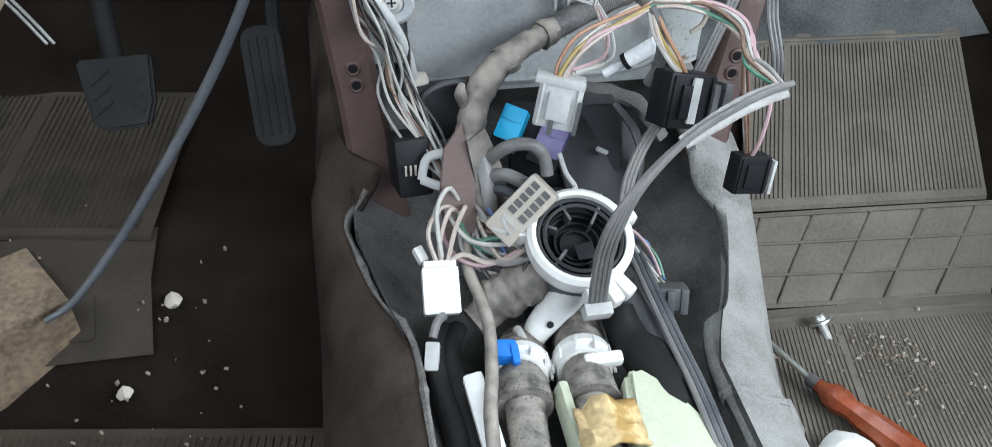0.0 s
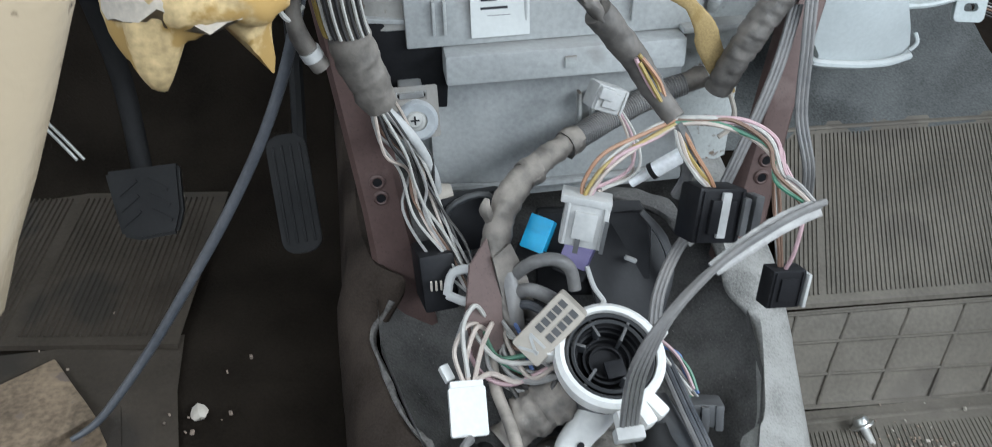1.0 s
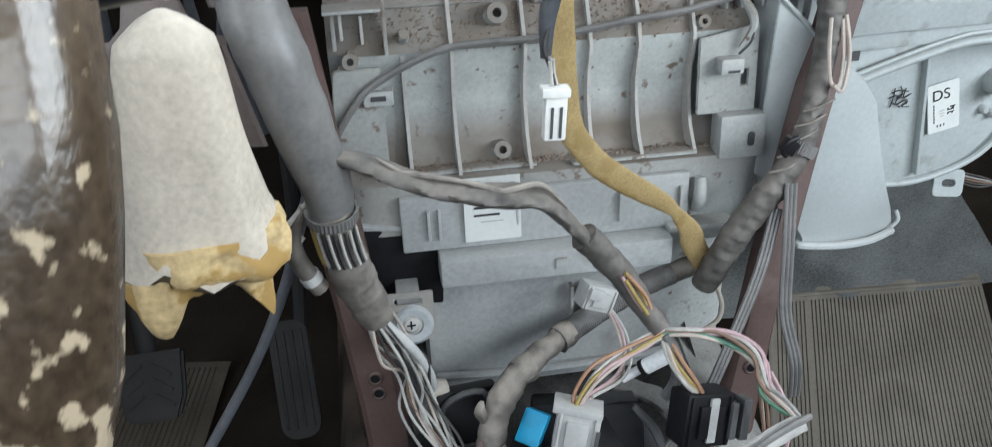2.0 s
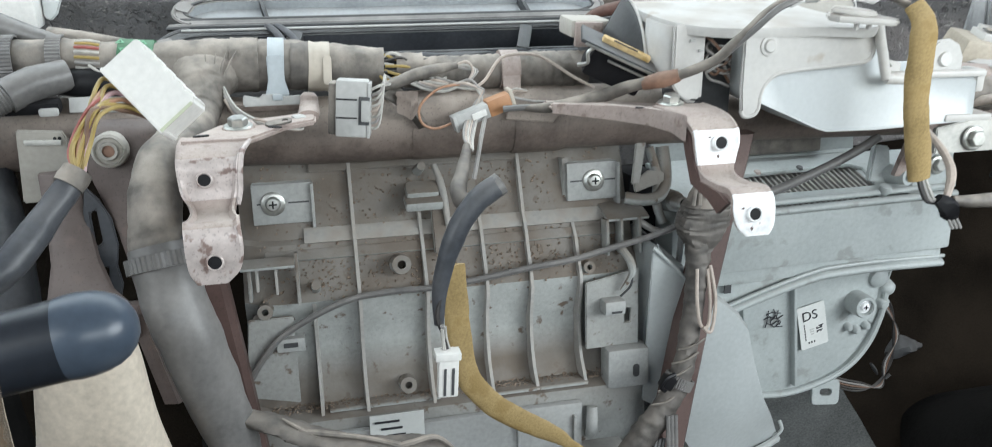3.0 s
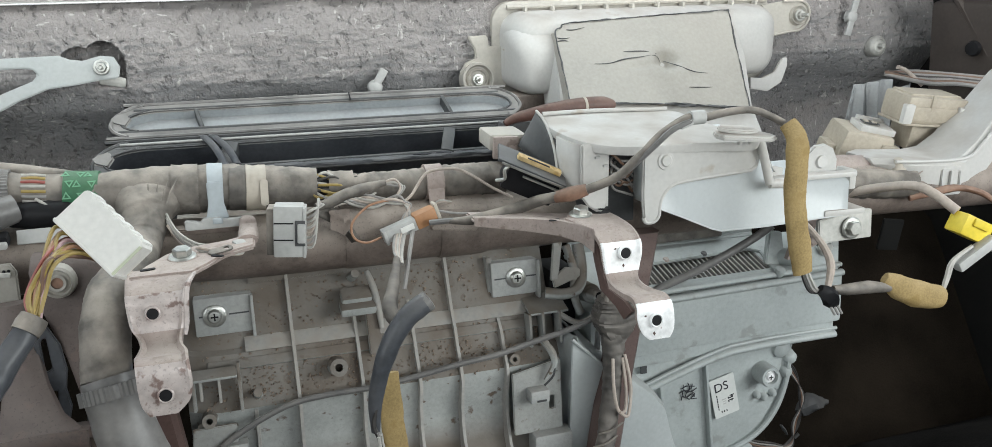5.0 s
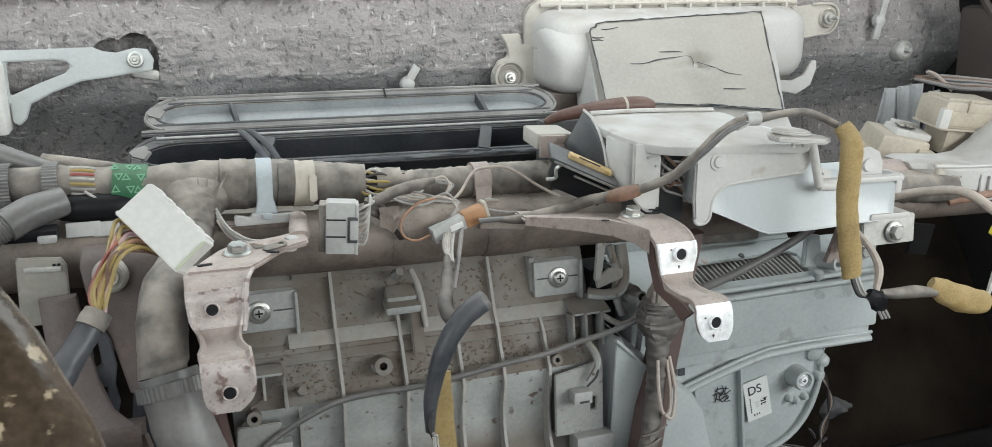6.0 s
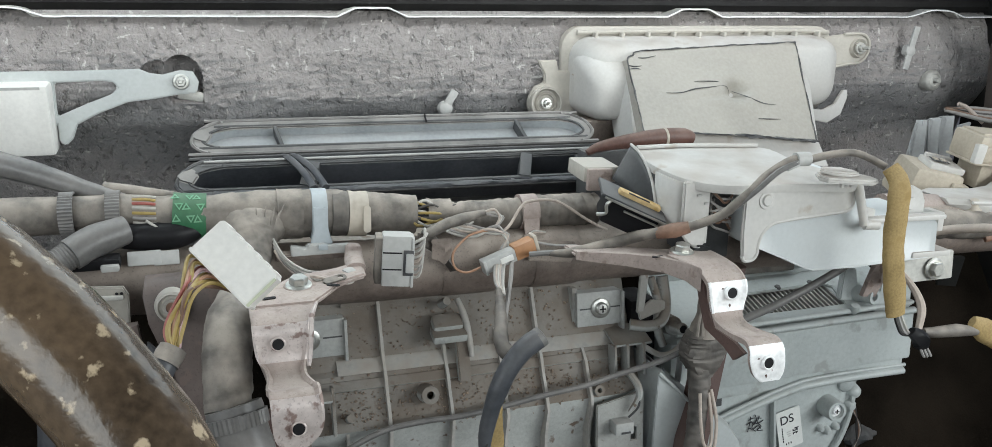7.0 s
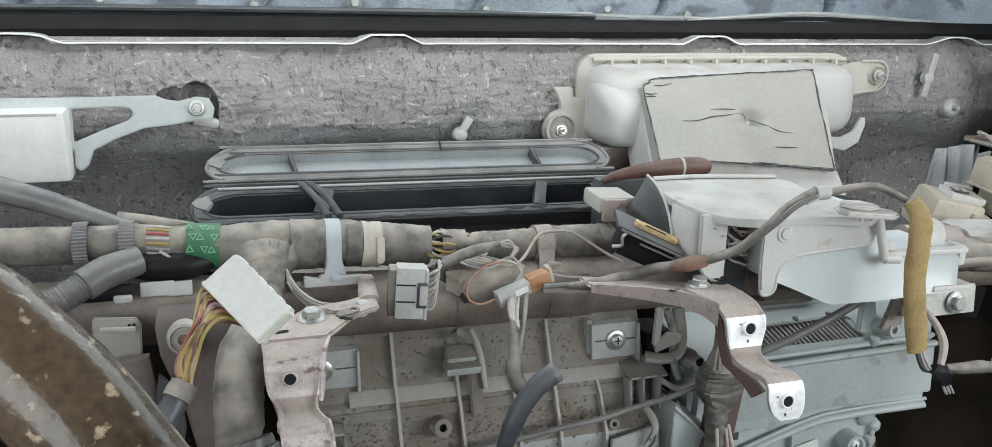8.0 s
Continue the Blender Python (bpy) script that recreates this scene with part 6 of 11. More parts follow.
    for k in range(5):
        part("wire", tube([(-0.302 + 0.002 * k, 0.2010, 0.7400 - 0.0042 * k), (-0.293 + 0.002 * k, 0.1995, 0.7335 - 0.0038 * k), (-0.284 + 0.001 * k, 0.2010, 0.7290 - 0.003 * k)], 0.0012, 6, 4), WIRES[("white", "blue", "white", "white", "grey")[k]], h)
    # taped and sleeved runs towards the driver's side
    part("sleeve", tube(run((-0.80, -0.55, -0.40, -0.332)), [0.0170, 0.0170, 0.0165, 0.0155], 18, 5, wob=0.04, crease=0.02, wrap_step=0.03), TAPE, h)
    part("sleeve", tube(run((-0.336, -0.322, -0.305, -0.290)), [0.0160, 0.0172, 0.0168, 0.0160], 20, 5, wob=0.05, crease=0.06, wrap_step=0.02), TAPE, h)
    part("black_sleeve", tube([(-0.330, 0.2100, 0.7270), (-0.305, 0.2060, 0.7255), (-0.280, 0.2075, 0.7250), (-0.262, 0.2120, 0.7270)], [0.0100, 0.0125, 0.0125, 0.008], 16, 5, wob=0.05), BLACK, h, "black sleeve under the trunk")
    part("elbow", tube([(-0.318, 0.2020, 0.7330), (-0.340, 0.1900, 0.7290), (-0.358, 0.1780, 0.7220)], [0.0120, 0.0135, 0.0130], 18, 5, wob=0.03), SLEEVE, h, "smooth grey sleeve end")
    part("corrugated_hose", tube([(-0.350, 0.1840, 0.7255), (-0.380, 0.1660, 0.7120), (-0.430, 0.1500, 0.6900), (-0.60, 0.14, 0.66)], 0.0110, 16, 5, rings=0.05, ring_step=0.0026), SLEEVE, h, "fine-ribbed grey hose")
    part("upper_sleeve", tube([(-0.62, 0.30, 0.800), (-0.48, 0.275, 0.795), (-0.40, 0.250, 0.778), (-0.345, 0.232, 0.760), (-0.318, 0.226, 0.752)], [0.013, 0.0125, 0.0120, 0.0100, 0.0060], 14, 5, crease=0.03, wrap_step=0.03), SLEEVE, h)
    part("upper_sleeve", tube([(-0.335, 0.236, 0.760), (-0.310, 0.230, 0.757), (-0.275, 0.226, 0.752)], [0.0070, 0.0065, 0.0040], 12, 5), TAPE, h)
    for x in (-0.362, -0.327):
        clamp(h, (x, 0.220, hz(x)), (1, 0, 0), 0.0174, 0.011)
    part("foot", box((-0.345, 0.184, 0.7125), (0.046, 0.012, 0.010), turn(15), 0.003), BLACK, h)
    part("foot", box((-0.330, 0.180, 0.7095), (0.014, 0.010, 0.006), turn(15), 0.002), GREY_CONN, h)
    # run past the white box towards the passenger side
    part("sleeve", tube([(0.40, 0.205, 0.690), (0.47, 0.200, 0.682), (0.52, 0.195, 0.678), (0.555, 0.188, 0.676), (0.585, 0.180, 0.676)], [0.0165, 0.0165, 0.0170, 0.0170, 0.0140], 18, 5, wob=0.06, wrap=0.05, wrap_step=0.014, crease=0.06), TAPE, h)
    return h


def make_down_harness():
    h = thing("wiring_harness", (-0.21, 0.05, 0.32), "grey vinyl-sleeved wiring harness hanging beside the heater", "wiring harness")
    part("sleeve", tube([(-0.243, 0.048, 0.640), (-0.236, 0.034, 0.605), (-0.227, 0.028, 0.575), (-0.218, 0.030, 0.535), (-0.209, 0.033, 0.495), (-0.208, 0.040, 0.468)], [0.0205, 0.0215, 0.0215, 0.0205, 0.0185, 0.017], 24, 6, flat=0.8, wob=0.06, crease=0.012, wrap_step=0.03), SLEEVE, h)
    clamp(h, (-0.242, 0.044, 0.630), (0.15, -0.4, -1), 0.0212, 0.010)
    clamp(h, (-0.208, 0.040, 0.466), (0, 0.2, -1), 0.0168, 0.007, material=SLEEVE)
    part("taped_neck", tube([(-0.208, 0.040, 0.470), (-0.207, 0.045, 0.447), (-0.203, 0.050, 0.425), (-0.197, 0.053, 0.398), (-0.186, 0.058, 0.362)], [0.0165, 0.0145, 0.0155, 0.016, 0.013], 20, 6, wob=0.12, wrap=0.045, wrap_step=0.014, crease=0.09), TAPE, h)
    for k, c in enumerate(("yellow", "yellow", "white", "black", "white", "black", "white", "black", "white", "black", "white")):
        a = -1.25 + 0.25 * k
        o = Vector((math.sin(a), -math.cos(a), 0)) * 0.0158
        part("wire", tube([Vector(p) + o for p in ((-0.2078, 0.042, 0.456), (-0.207, 0.044, 0.447), (-0.2055, 0.047, 0.434), (-0.2035, 0.049, 0.424))], 0.0013, 6, 4), WIRES[c], h)
    cols = ["white", "black", "grey", "pale", "white", "black", "brown", "grey", "white", "pale", "black", "white", "grey", "black"]
    wire_bundle("wire", h, [(-0.188, 0.056, 0.366), (-0.176, 0.062, 0.335), (-0.166, 0.070, 0.300), (-0.158, 0.066, 0.262), (-0.140, 0.045, 0.225), (-0.125, 0.02, 0.205)], cols, 0.00135, 0.0095, seed=6)
    part("cable", tube([(-0.186, 0.058, 0.362), (-0.164, 0.062, 0.330), (-0.150, 0.078, 0.290), (-0.146, 0.088, 0.262)], 0.0042, 10), GREY_CONN, h, "pale grey round cable")
    part("end_ball", lathe([(0, 0.010), (0.008, 0.008), (0.010, 0), (0.008, -0.008), (0, -0.010)], axis((-0.142, 0.092, 0.256), (1, 0.2, 0)), 14), CREAM, h)
    # small side plug
    side = thing("loose_plug", (-0.235, 0.05, 0.40), "thin grey taped lead with a small plug, hanging by the harness", "cable")
    part("lead", tube([(-0.226, 0.045, 0.470), (-0.236, 0.045, 0.448), (-0.236, 0.048, 0.425), (-0.224, 0.052, 0.398)], [0.004, 0.005, 0.007, 0.007], 10), TAPE, side)
    part("wire", tube([(-0.222, 0.045, 0.475), (-0.244, 0.04, 0.452), (-0.240, 0.042, 0.438), (-0.230, 0.048, 0.445)], 0.002, 6), WIRES["white"], side)
    part("band", tube([(-0.231, 0.0495, 0.413), (-0.228, 0.0505, 0.406)], 0.0078, 12, 2), GREY_CONN, side)
    # branch across the heater, ending in coloured wires
    b = thing("branch_harness", (-0.05, 0.03, 0.36), "twisted grey taped branch harness with coloured wires at its end", "wiring harness")
    part("sleeve", tube([(-0.212, 0.036, 0.516), (-0.176, 0.028, 0.503), (-0.149, 0.024, 0.491), (-0.118, 0.022, 0.481), (-0.090, 0.022, 0.476), (-0.068, 0.022, 0.472), (-0.050, 0.026, 0.455), (-0.030, 0.030, 0.430)], [0.008, 0.0115, 0.0125, 0.0125, 0.012, 0.0135, 0.0125, 0.011], 20, 7, flat=0.45, wob=0.16, twist=0.030, crease=0.16, wrap_step=0.02), DARK_TAPE, b)
    run = [(-0.176, 0.028, 0.503), (-0.149, 0.024, 0.491), (-0.118, 0.022, 0.481), (-0.090, 0.022, 0.476), (-0.068, 0.022, 0.472), (-0.050, 0.026, 0.455)]
    for k in range(3):
        part("fold", tube([Vector(p) + Vector((0.002 * k, -0.0048 * abs(math.cos(i * 0.9 + k * 2.1)), 0.0085 * math.sin(i * 0.9 + k * 2.1))) for i, p in enumerate(run)], [0.0008, 0.0026, 0.0018, 0.0028, 0.0022, 0.0008], 8, 6), TAPE, b)
    part("taped_end", tube([(-0.032, 0.029, 0.433), (-0.012, 0.033, 0.408), (0.004, 0.034, 0.386), (0.018, 0.024, 0.364), (0.027, 0.013, 0.352)], [0.0105, 0.0105, 0.010, 0.0095, 0.008], 16, 6, wob=0.12, wrap=0.04, crease=0.05), DARK_TAPE, b)
    wire_bundle("wire", b, [(-0.001, 0.023, 0.398), (0.010, 0.021, 0.381), (0.016, 0.018, 0.369)], ["orange", "yellow", "pink", "yellow"], 0.0016, 0.005, seed=8, jit=0.05)
    # coloured ends
    wire_bundle("wire", b, [(0.028, 0.012, 0.351), (0.050, 0.004, 0.353), (0.074, -0.002, 0.350), (0.092, -0.018, 0.338), (0.094, -0.036, 0.326), (0.104, -0.055, 0.316)], ["pink", "pink", "white", "brown", "green", "pale", "black"], 0.0016, 0.0042, seed=9)
    wire_bundle("wire", b, [(0.028, 0.011, 0.351), (0.006, 0.008, 0.342), (-0.022, 0.003, 0.330), (-0.038, -0.001, 0.312), (-0.043, -0.004, 0.299)], ["pink", "white", "orange", "yellow", "pale"], 0.0016, 0.004, seed=10)
    wire_bundle("wire", b, [(0.028, 0.011, 0.350), (0.036, 0.004, 0.330), (0.046, -0.002, 0.312), (0.055, -0.004, 0.300)], ["orange", "yellow", "white", "pale"], 0.0016, 0.004, seed=11)
    part("wire", tube([(0.028, 0.012, 0.350), (0.040, 0.010, 0.325), (0.042, 0.014, 0.300), (0.038, 0.02, 0.28)], 0.005, 8), SLEEVE, b)
    part("wire", tube([(0.108, -0.01, 0.318), (0.118, -0.03, 0.29), (0.112, -0.042, 0.262), (0.108, -0.04, 0.240)], 0.0016, 6), WIRES["pink"], b)
    return h


def make_felt_leads():
    s = thing("felt_wrapped_lead", (0.05, 0.1, 0.32), "mustard felt-wrapped lead drooping across the heater front", "cable", "felt-wrapped leads")
    part("wrap", tube([(-0.037, 0.080, 0.594), (-0.037, 0.082, 0.560), (-0.034, 0.086, 0.525), (-0.028, 0.088, 0.492), (-0.008, 0.090, 0.462), (0.020, 0.094, 0.438), (0.056, 0.100, 0.412), (0.078, 0.106, 0.386), (0.088, 0.110, 0.363), (0.101, 0.112, 0.340), (0.114, 0.113, 0.316)], [0.0075, 0.0098, 0.0102, 0.0100, 0.0100, 0.0104, 0.0095, 0.0052, 0.0108, 0.0100, 0.0052], 16, 5, flat=0.24, up=(0, -1, 0.3), wob=0.07, crease=0.04, wrap_step=0.02), FOAM_STRIP, s)
    part("lead", tube([(0.113, 0.112, 0.318), (0.117, 0.105, 0.302), (0.113, 0.100, 0.290), (0.102, 0.098, 0.283)], 0.0022, 8), CREAM, s)
    # dark hanging cable with small white plug
    d = thing("hanging_cable", (-0.05, 0.03, 0.54), "dark sleeved cable hanging from the beam, ending in a white plug", "cable")
    part("upper_sleeve", tube([(-0.0150, 0.140, 0.6720), (-0.0200, 0.120, 0.6680), (-0.0280, 0.092, 0.6640), (-0.0350, 0.070, 0.6580), (-0.0345, 0.060, 0.6515), (-0.0290, 0.056, 0.6490), (-0.0200, 0.053, 0.6530), (-0.0120, 0.051, 0.6590)], [0.0030, 0.0042, 0.0050, 0.0056, 0.0062, 0.0064, 0.0062, 0.0055], 14, 6, wob=0.08, crease=0.10, wrap_step=0.016), DARK_TAPE, d, "taped upper run")
    part("lower_sleeve", tube([(-0.0085, 0.050, 0.6650), (-0.0150, 0.049, 0.6620), (-0.0270, 0.048, 0.6530), (-0.0400, 0.046, 0.6360), (-0.0500, 0.044, 0.6120), (-0.0560, 0.042, 0.5880), (-0.0575, 0.040, 0.5640)], [0.0080, 0.0086, 0.0082, 0.0078, 0.0066, 0.0052, 0.0036], 18, 6, wob=0.06, crease=0.03, wrap_step=0.02), DARK_SLEEVE, d, "slate-blue vinyl sleeve")
    part("sleeve_mouth", lathe([(0.0, 0.0002), (0.0050, 0.0004), (0.0066, 0.0010), (0.0084, 0.0004), (0.0086, -0.004)], axis((-0.0080, 0.050, 0.6655), (0.7, 0.1, 0.4)), 16), SLEEVE, d)
    part("bare_lead", tube([(-0.0560, 0.038, 0.585), (-0.0590, 0.036, 0.572), (-0.0555, 0.034, 0.560), (-0.0535, 0.031, 0.548)], 0.0018, 6, 5), WIRES["black"], d)
    wire_bundle("wire", d, [(-0.056, 0.031, 0.566), (-0.054, 0.033, 0.555), (-0.053, 0.032, 0.546)], ["white", "grey", "white"], 0.0014, 0.003, seed=12)
    p = part("plug", box((-0.0535, 0.030, 0.528), (0.015, 0.010, 0.034), turn(0, 3), 0.0015), WHITE_CLEAN, d, "small white plug")
    part("head", box((-0.0535, 0.0285, 0.545), (0.019, 0.012, 0.006), turn(0, 3), 0.001), WHITE_CLEAN, p)
    for k in (-0.003, 0.003):
        part("slot", box((-0.0535 + k, 0.0246, 0.524), (0.0018, 0.0008, 0.022), turn(0, 3)), CHARCOAL, p)
    # thin lead over the heater
    t = thing("thin_lead", (0.0, 0.165, 0.53), "thin grey lead draped across the heater ribs", "cable")
    part("lead", tube([(-0.222, 0.135, 0.445), (-0.210, 0.148, 0.466), (-0.190, 0.155, 0.495), (-0.168, 0.158, 0.515), (-0.120, 0.163, 0.535), (-0.080, 0.165, 0.539), (-0.042, 0.165, 0.539), (0.0, 0.165, 0.543), (0.045, 0.165, 0.549), (0.085, 0.165, 0.553), (0.123, 0.165, 0.561), (0.160, 0.155, 0.574), (0.205, 0.15, 0.592)], 0.0030, 8, 5), SLEEVE, t)
    t = thing("felt_wrapped_lead", (0.34, 0.06, 0.64), "mustard felt strip hanging from the white box", "cable", "felt-wrapped leads")
    part("wrap", tube([(0.326, 0.068, 0.780), (0.331, 0.060, 0.768), (0.332, 0.058, 0.745), (0.333, 0.058, 0.715), (0.338, 0.058, 0.685), (0.345, 0.059, 0.660), (0.350, 0.060, 0.640)], [0.0085, 0.0112, 0.0110, 0.0108, 0.0108, 0.0110, 0.0098], 16, 5, flat=0.5, up=(0, -1, 0.1), wob=0.07, crease=0.05, wrap_step=0.02), FOAM_STRIP, t)
    for k, c in enumerate(("black", "grey", "white")):
        part("wire", tube([(0.348 + 0.003 * k, 0.060, 0.643), (0.352 + 0.004 * k, 0.058, 0.630), (0.360 + 0.004 * k, 0.058, 0.620), (0.378 + 0.002 * k, 0.058, 0.617 + 0.002 * k)], 0.0017, 6), WIRES[c], t)
    part("tape_knot", tube([(0.368, 0.057, 0.622), (0.378, 0.055, 0.614), (0.386, 0.056, 0.604)], [0.005, 0.0085, 0.004], 10, 4, wob=0.5), BLACK, t, "black tape knot")
    for k in range(3):
        part("wire_end", tube([(0.378 + 0.003 * k, 0.056, 0.611), (0.380 + 0.004 * k, 0.052, 0.602), (0.384 + 0.004 * k, 0.052, 0.596)], 0.0013, 6), WIRES["grey"], t)
    part("lead", tube([(0.384, 0.058, 0.619), (0.40, 0.058, 0.617), (0.425, 0.058, 0.616), (0.450, 0.058, 0.612)], [0.004, 0.0055, 0.0065, 0.004], 10), TAPE, t)
    part("wrap", tube([(0.445, 0.060, 0.622), (0.460, 0.060, 0.612), (0.485, 0.060, 0.601), (0.510, 0.060, 0.594), (0.520, 0.060, 0.592)], [0.006, 0.012, 0.0135, 0.0125, 0.010], 12, 5, flat=0.6, up=(0, -1, 0.1), wob=0.08), FOAM_STRIP, t)
    for k in range(2):
        part("wire", tube([(0.518, 0.060, 0.595), (0.523 + 0.003 * k, 0.062, 0.612), (0.530 + 0.003 * k, 0.064, 0.628), (0.555, 0.066, 0.640)], 0.002, 6), WIRES["white"], t)
    part("lead", tube([(0.378, 0.058, 0.622), (0.386, 0.066, 0.640), (0.387, 0.080, 0.655), (0.381, 0.10, 0.672)], [0.003, 0.004, 0.0035, 0.0025], 8), WIRES["pale"], t)
    y = thing("yellow_plug", (0.56, 0.08, 0.64), "yellow airbag plug on a tan lead", "connector")
    part("body", box((0.563, 0.080, 0.655), (0.040, 0.022, 0.022), turn(0, 25, 0), 0.003), YELLOW_CONN, y)
    part("latch", box((0.566, 0.068, 0.660), (0.022, 0.003, 0.008), turn(0, 25, 0), 0.001), YELLOW_CONN, y)
    part("lead", tube([(0.550, 0.085, 0.672), (0.535, 0.12, 0.690), (0.52, 0.16, 0.682), (0.50, 0.19, 0.670)], 0.005, 10), WIRES["pale"], y)
    part("grey_end", box((0.560, 0.066, 0.632), (0.05, 0.012, 0.012), turn(0, -30, 0), 0.003), GREY_CONN, y)


def make_cross_cable():
    c = thing("grey_cable", (0.1, 0.1, 0.70), "grey cable running from the beam over the white box", "cable")
    part("cable", tube([(0.034, 0.155, 0.6975), (0.060, 0.150, 0.6975), (0.102, 0.146, 0.7055), (0.120, 0.128, 0.7160), (0.150, 0.108, 0.7262), (0.176, 0.096, 0.7390), (0.188, 0.088, 0.7535), (0.199, 0.085, 0.7640), (0.2115, 0.085, 0.7750), (0.2265, 0.085, 0.7838), (0.239, 0.085, 0.7880), (0.254, 0.085, 0.7875), (0.273, 0.085, 0.7905), (0.2985, 0.085, 0.7912), (0.3155, 0.082, 0.7858), (0.327, 0.074, 0.7790)], [0.0020, 0.0046, 0.0054, 0.0056, 0.0054, 0.0046, 0.0042, 0.0040, 0.0040, 0.0040, 0.0042, 0.0042, 0.0036, 0.0034, 0.0034, 0.0034], 12, 5, wob=0.08, crease=0.04, wrap_step=0.02), TAPE, c)
    part("inner_lead", tube([(0.020, 0.158, 0.6965), (0.034, 0.155, 0.6975), (0.062, 0.150, 0.6980)], 0.0026, 8, 4), SLEEVE, c)
    part("twin", tube([(0.184, 0.090, 0.7460), (0.200, 0.081, 0.7640), (0.218, 0.079, 0.7795), (0.238, 0.081, 0.7860)], 0.0026, 8, 5), SLEEVE, c, "second strand beside the cable")
    part("joint", tube([(0.128, 0.1225, 0.7185), (0.140, 0.1140, 0.7225), (0.152, 0.1070, 0.7270)], [0.0050, 0.0066, 0.0052], 12, 3, wob=0.15), RUST_TAPE, c, "rust-brown tape joint")
    part("sleeve_end", tube([(0.2385, 0.085, 0.7880), (0.2520, 0.085, 0.7880)], 0.0062, 14, 3), GREY_CONN, c)
    part("socket", box((0.2330, 0.0815, 0.7835), (0.012, 0.006, 0.005), turn(0, -20), 0.001), GREY_CONN, c)
    # plug pair on the beam
    t = thing("tan_plug", (0.02, 0.172, 0.685), "tan and white plug pair on the beam wiring", "connector")
    m = Matrix.Translation((0.0075, 0.1715, 0.6935)) @ turn(0, -18, 4).to_4x4()

    def at(x, y, z, s, bev=0.001):
        b = box((0, 0, 0), s, None, bev)
        b.transform(m @ Matrix.Translation((x, y, z)))
        return b

    w = part("white_half", at(-0.0125, 0, 0, (0.032, 0.012, 0.0125), 0.0018), GREY_CONN, t, "pale plug half")
    part("tongue", at(-0.0070, -0.0066, 0.0, (0.013, 0.0014, 0.0055), 0.0006), WHITE_CLEAN, w)
    part("lip", at(-0.0280, 0, -0.001, (0.003, 0.013, 0.0135), 0.0008), GREY_CONN, w)
    part("tan_half", at(0.0125, 0, 0.0008, (0.021, 0.0135, 0.0145), 0.0020), ORANGE_CONN, t, "tan plug half")
    part("end_lip", at(0.0245, 0, 0.0020, (0.0035, 0.0125, 0.0165), 0.0010), CREAM, t, "cream end lip")
    part("lead", tube([(0.030, 0.170, 0.7040), (0.048, 0.168, 0.7000), (0.070, 0.165, 0.6985)], 0.0011, 6), WIRES["grey"], t)
    # wires that leave the split trunk, knot together and hang over the beam
    knot = Vector((-0.006, 0.186, 0.7130))
    for k in range(6):
        o = Vector((0.0035 * math.sin(k * 2.1), 0.003 * math.cos(k * 1.7), 0.0045 * math.sin(k * 1.3)))
        part("wire", tube([(-0.052 + 0.004 * k, 0.196, 0.7155), (-0.040 + 0.002 * k, 0.190, 0.7105 + 0.0018 * k), (-0.024, 0.186 + 0.001 * k, 0.7085 + 0.0018 * k), knot + o, (0.004 + 0.001 * k, 0.184, 0.7085), (0.0065 - 0.0012 * k, 0.178, 0.6985), (-0.0015 - 0.0018 * k, 0.164, 0.6860), (-0.0085 - 0.0014 * k, 0.146, 0.6760), (-0.0110, 0.134, 0.6690)], 0.0013, 6, 5), WIRES[("white", "grey", "pale", "white", "pale", "grey")[k]], t)
    part("taped_lead", tube([(-0.078, 0.172, 0.7175), (-0.066, 0.178, 0.7185), (-0.050, 0.183, 0.7235), (-0.032, 0.188, 0.7265), (-0.012, 0.192, 0.7290)], [0.0030, 0.0052, 0.0050, 0.0046, 0.0030], 12, 6, crease=0.12, wob=0.1, wrap_step=0.016), TAPE, t, "crumpled taped lead")
    for k in range(3):
        part("wire", tube([(-0.014, 0.192, 0.7285), (-0.004, 0.190, 0.7320 - 0.003 * k), (0.001 + 0.002 * k, 0.188, 0.7240), knot], 0.0012, 6, 5), WIRES[("pale", "white", "grey")[k]], t)
    part("wire", tube([(-0.008, 0.186, 0.7140), (-0.030, 0.180, 0.7120), (-0.047, 0.172, 0.7000), (-0.047, 0.168, 0.6870), (-0.036, 0.168, 0.6810), (-0.022, 0.170, 0.6840)], 0.0011, 6, 6), WIRES["orange"], t)
    part("wire", tube([(0.002, 0.186, 0.7100), (0.012, 0.190, 0.7160), (0.024, 0.196, 0.7300), (0.034, 0.200, 0.7345), (0.056, 0.200, 0.7345), (0.070, 0.196, 0.7290), (0.090, 0.188, 0.7155), (0.108, 0.182, 0.7060)], 0.0014, 6, 6), WIRES["pale"], t)
    part("wire", tube([(0.006, 0.165, 0.6880), (0.000, 0.150, 0.6780), (-0.006, 0.140, 0.6600), (-0.010, 0.135, 0.6450)], 0.0020, 8, 5), WIRES["grey"], t)
    # grey multiway connector standing before the beam
    g = thing("grey_connector", (-0.105, 0.15, 0.68), "grey multiway connector with white wires before the beam", "connector")
    m2 = Matrix.Translation((-0.1040, 0.1500, 0.7060)) @ turn(-4, 4, -8).to_4x4()

    def on(name, x, y, z, s, mat, bev=0.0008, parent=None, lab=""):
        b = box((0, 0, 0), s, None, bev)
        b.transform(m2 @ Matrix.Translation((x, y, z)))
        return part(name, b, mat, parent or g, lab)

    hs = on("housing", 0.0005, 0, 0, (0.0250, 0.022, 0.0440), GREY_CONN, 0.0020)
    on("back", -0.0140, 0.004, -0.0008, (0.0075, 0.024, 0.0400), TAPE, 0.0015, None, "dusty back shell")
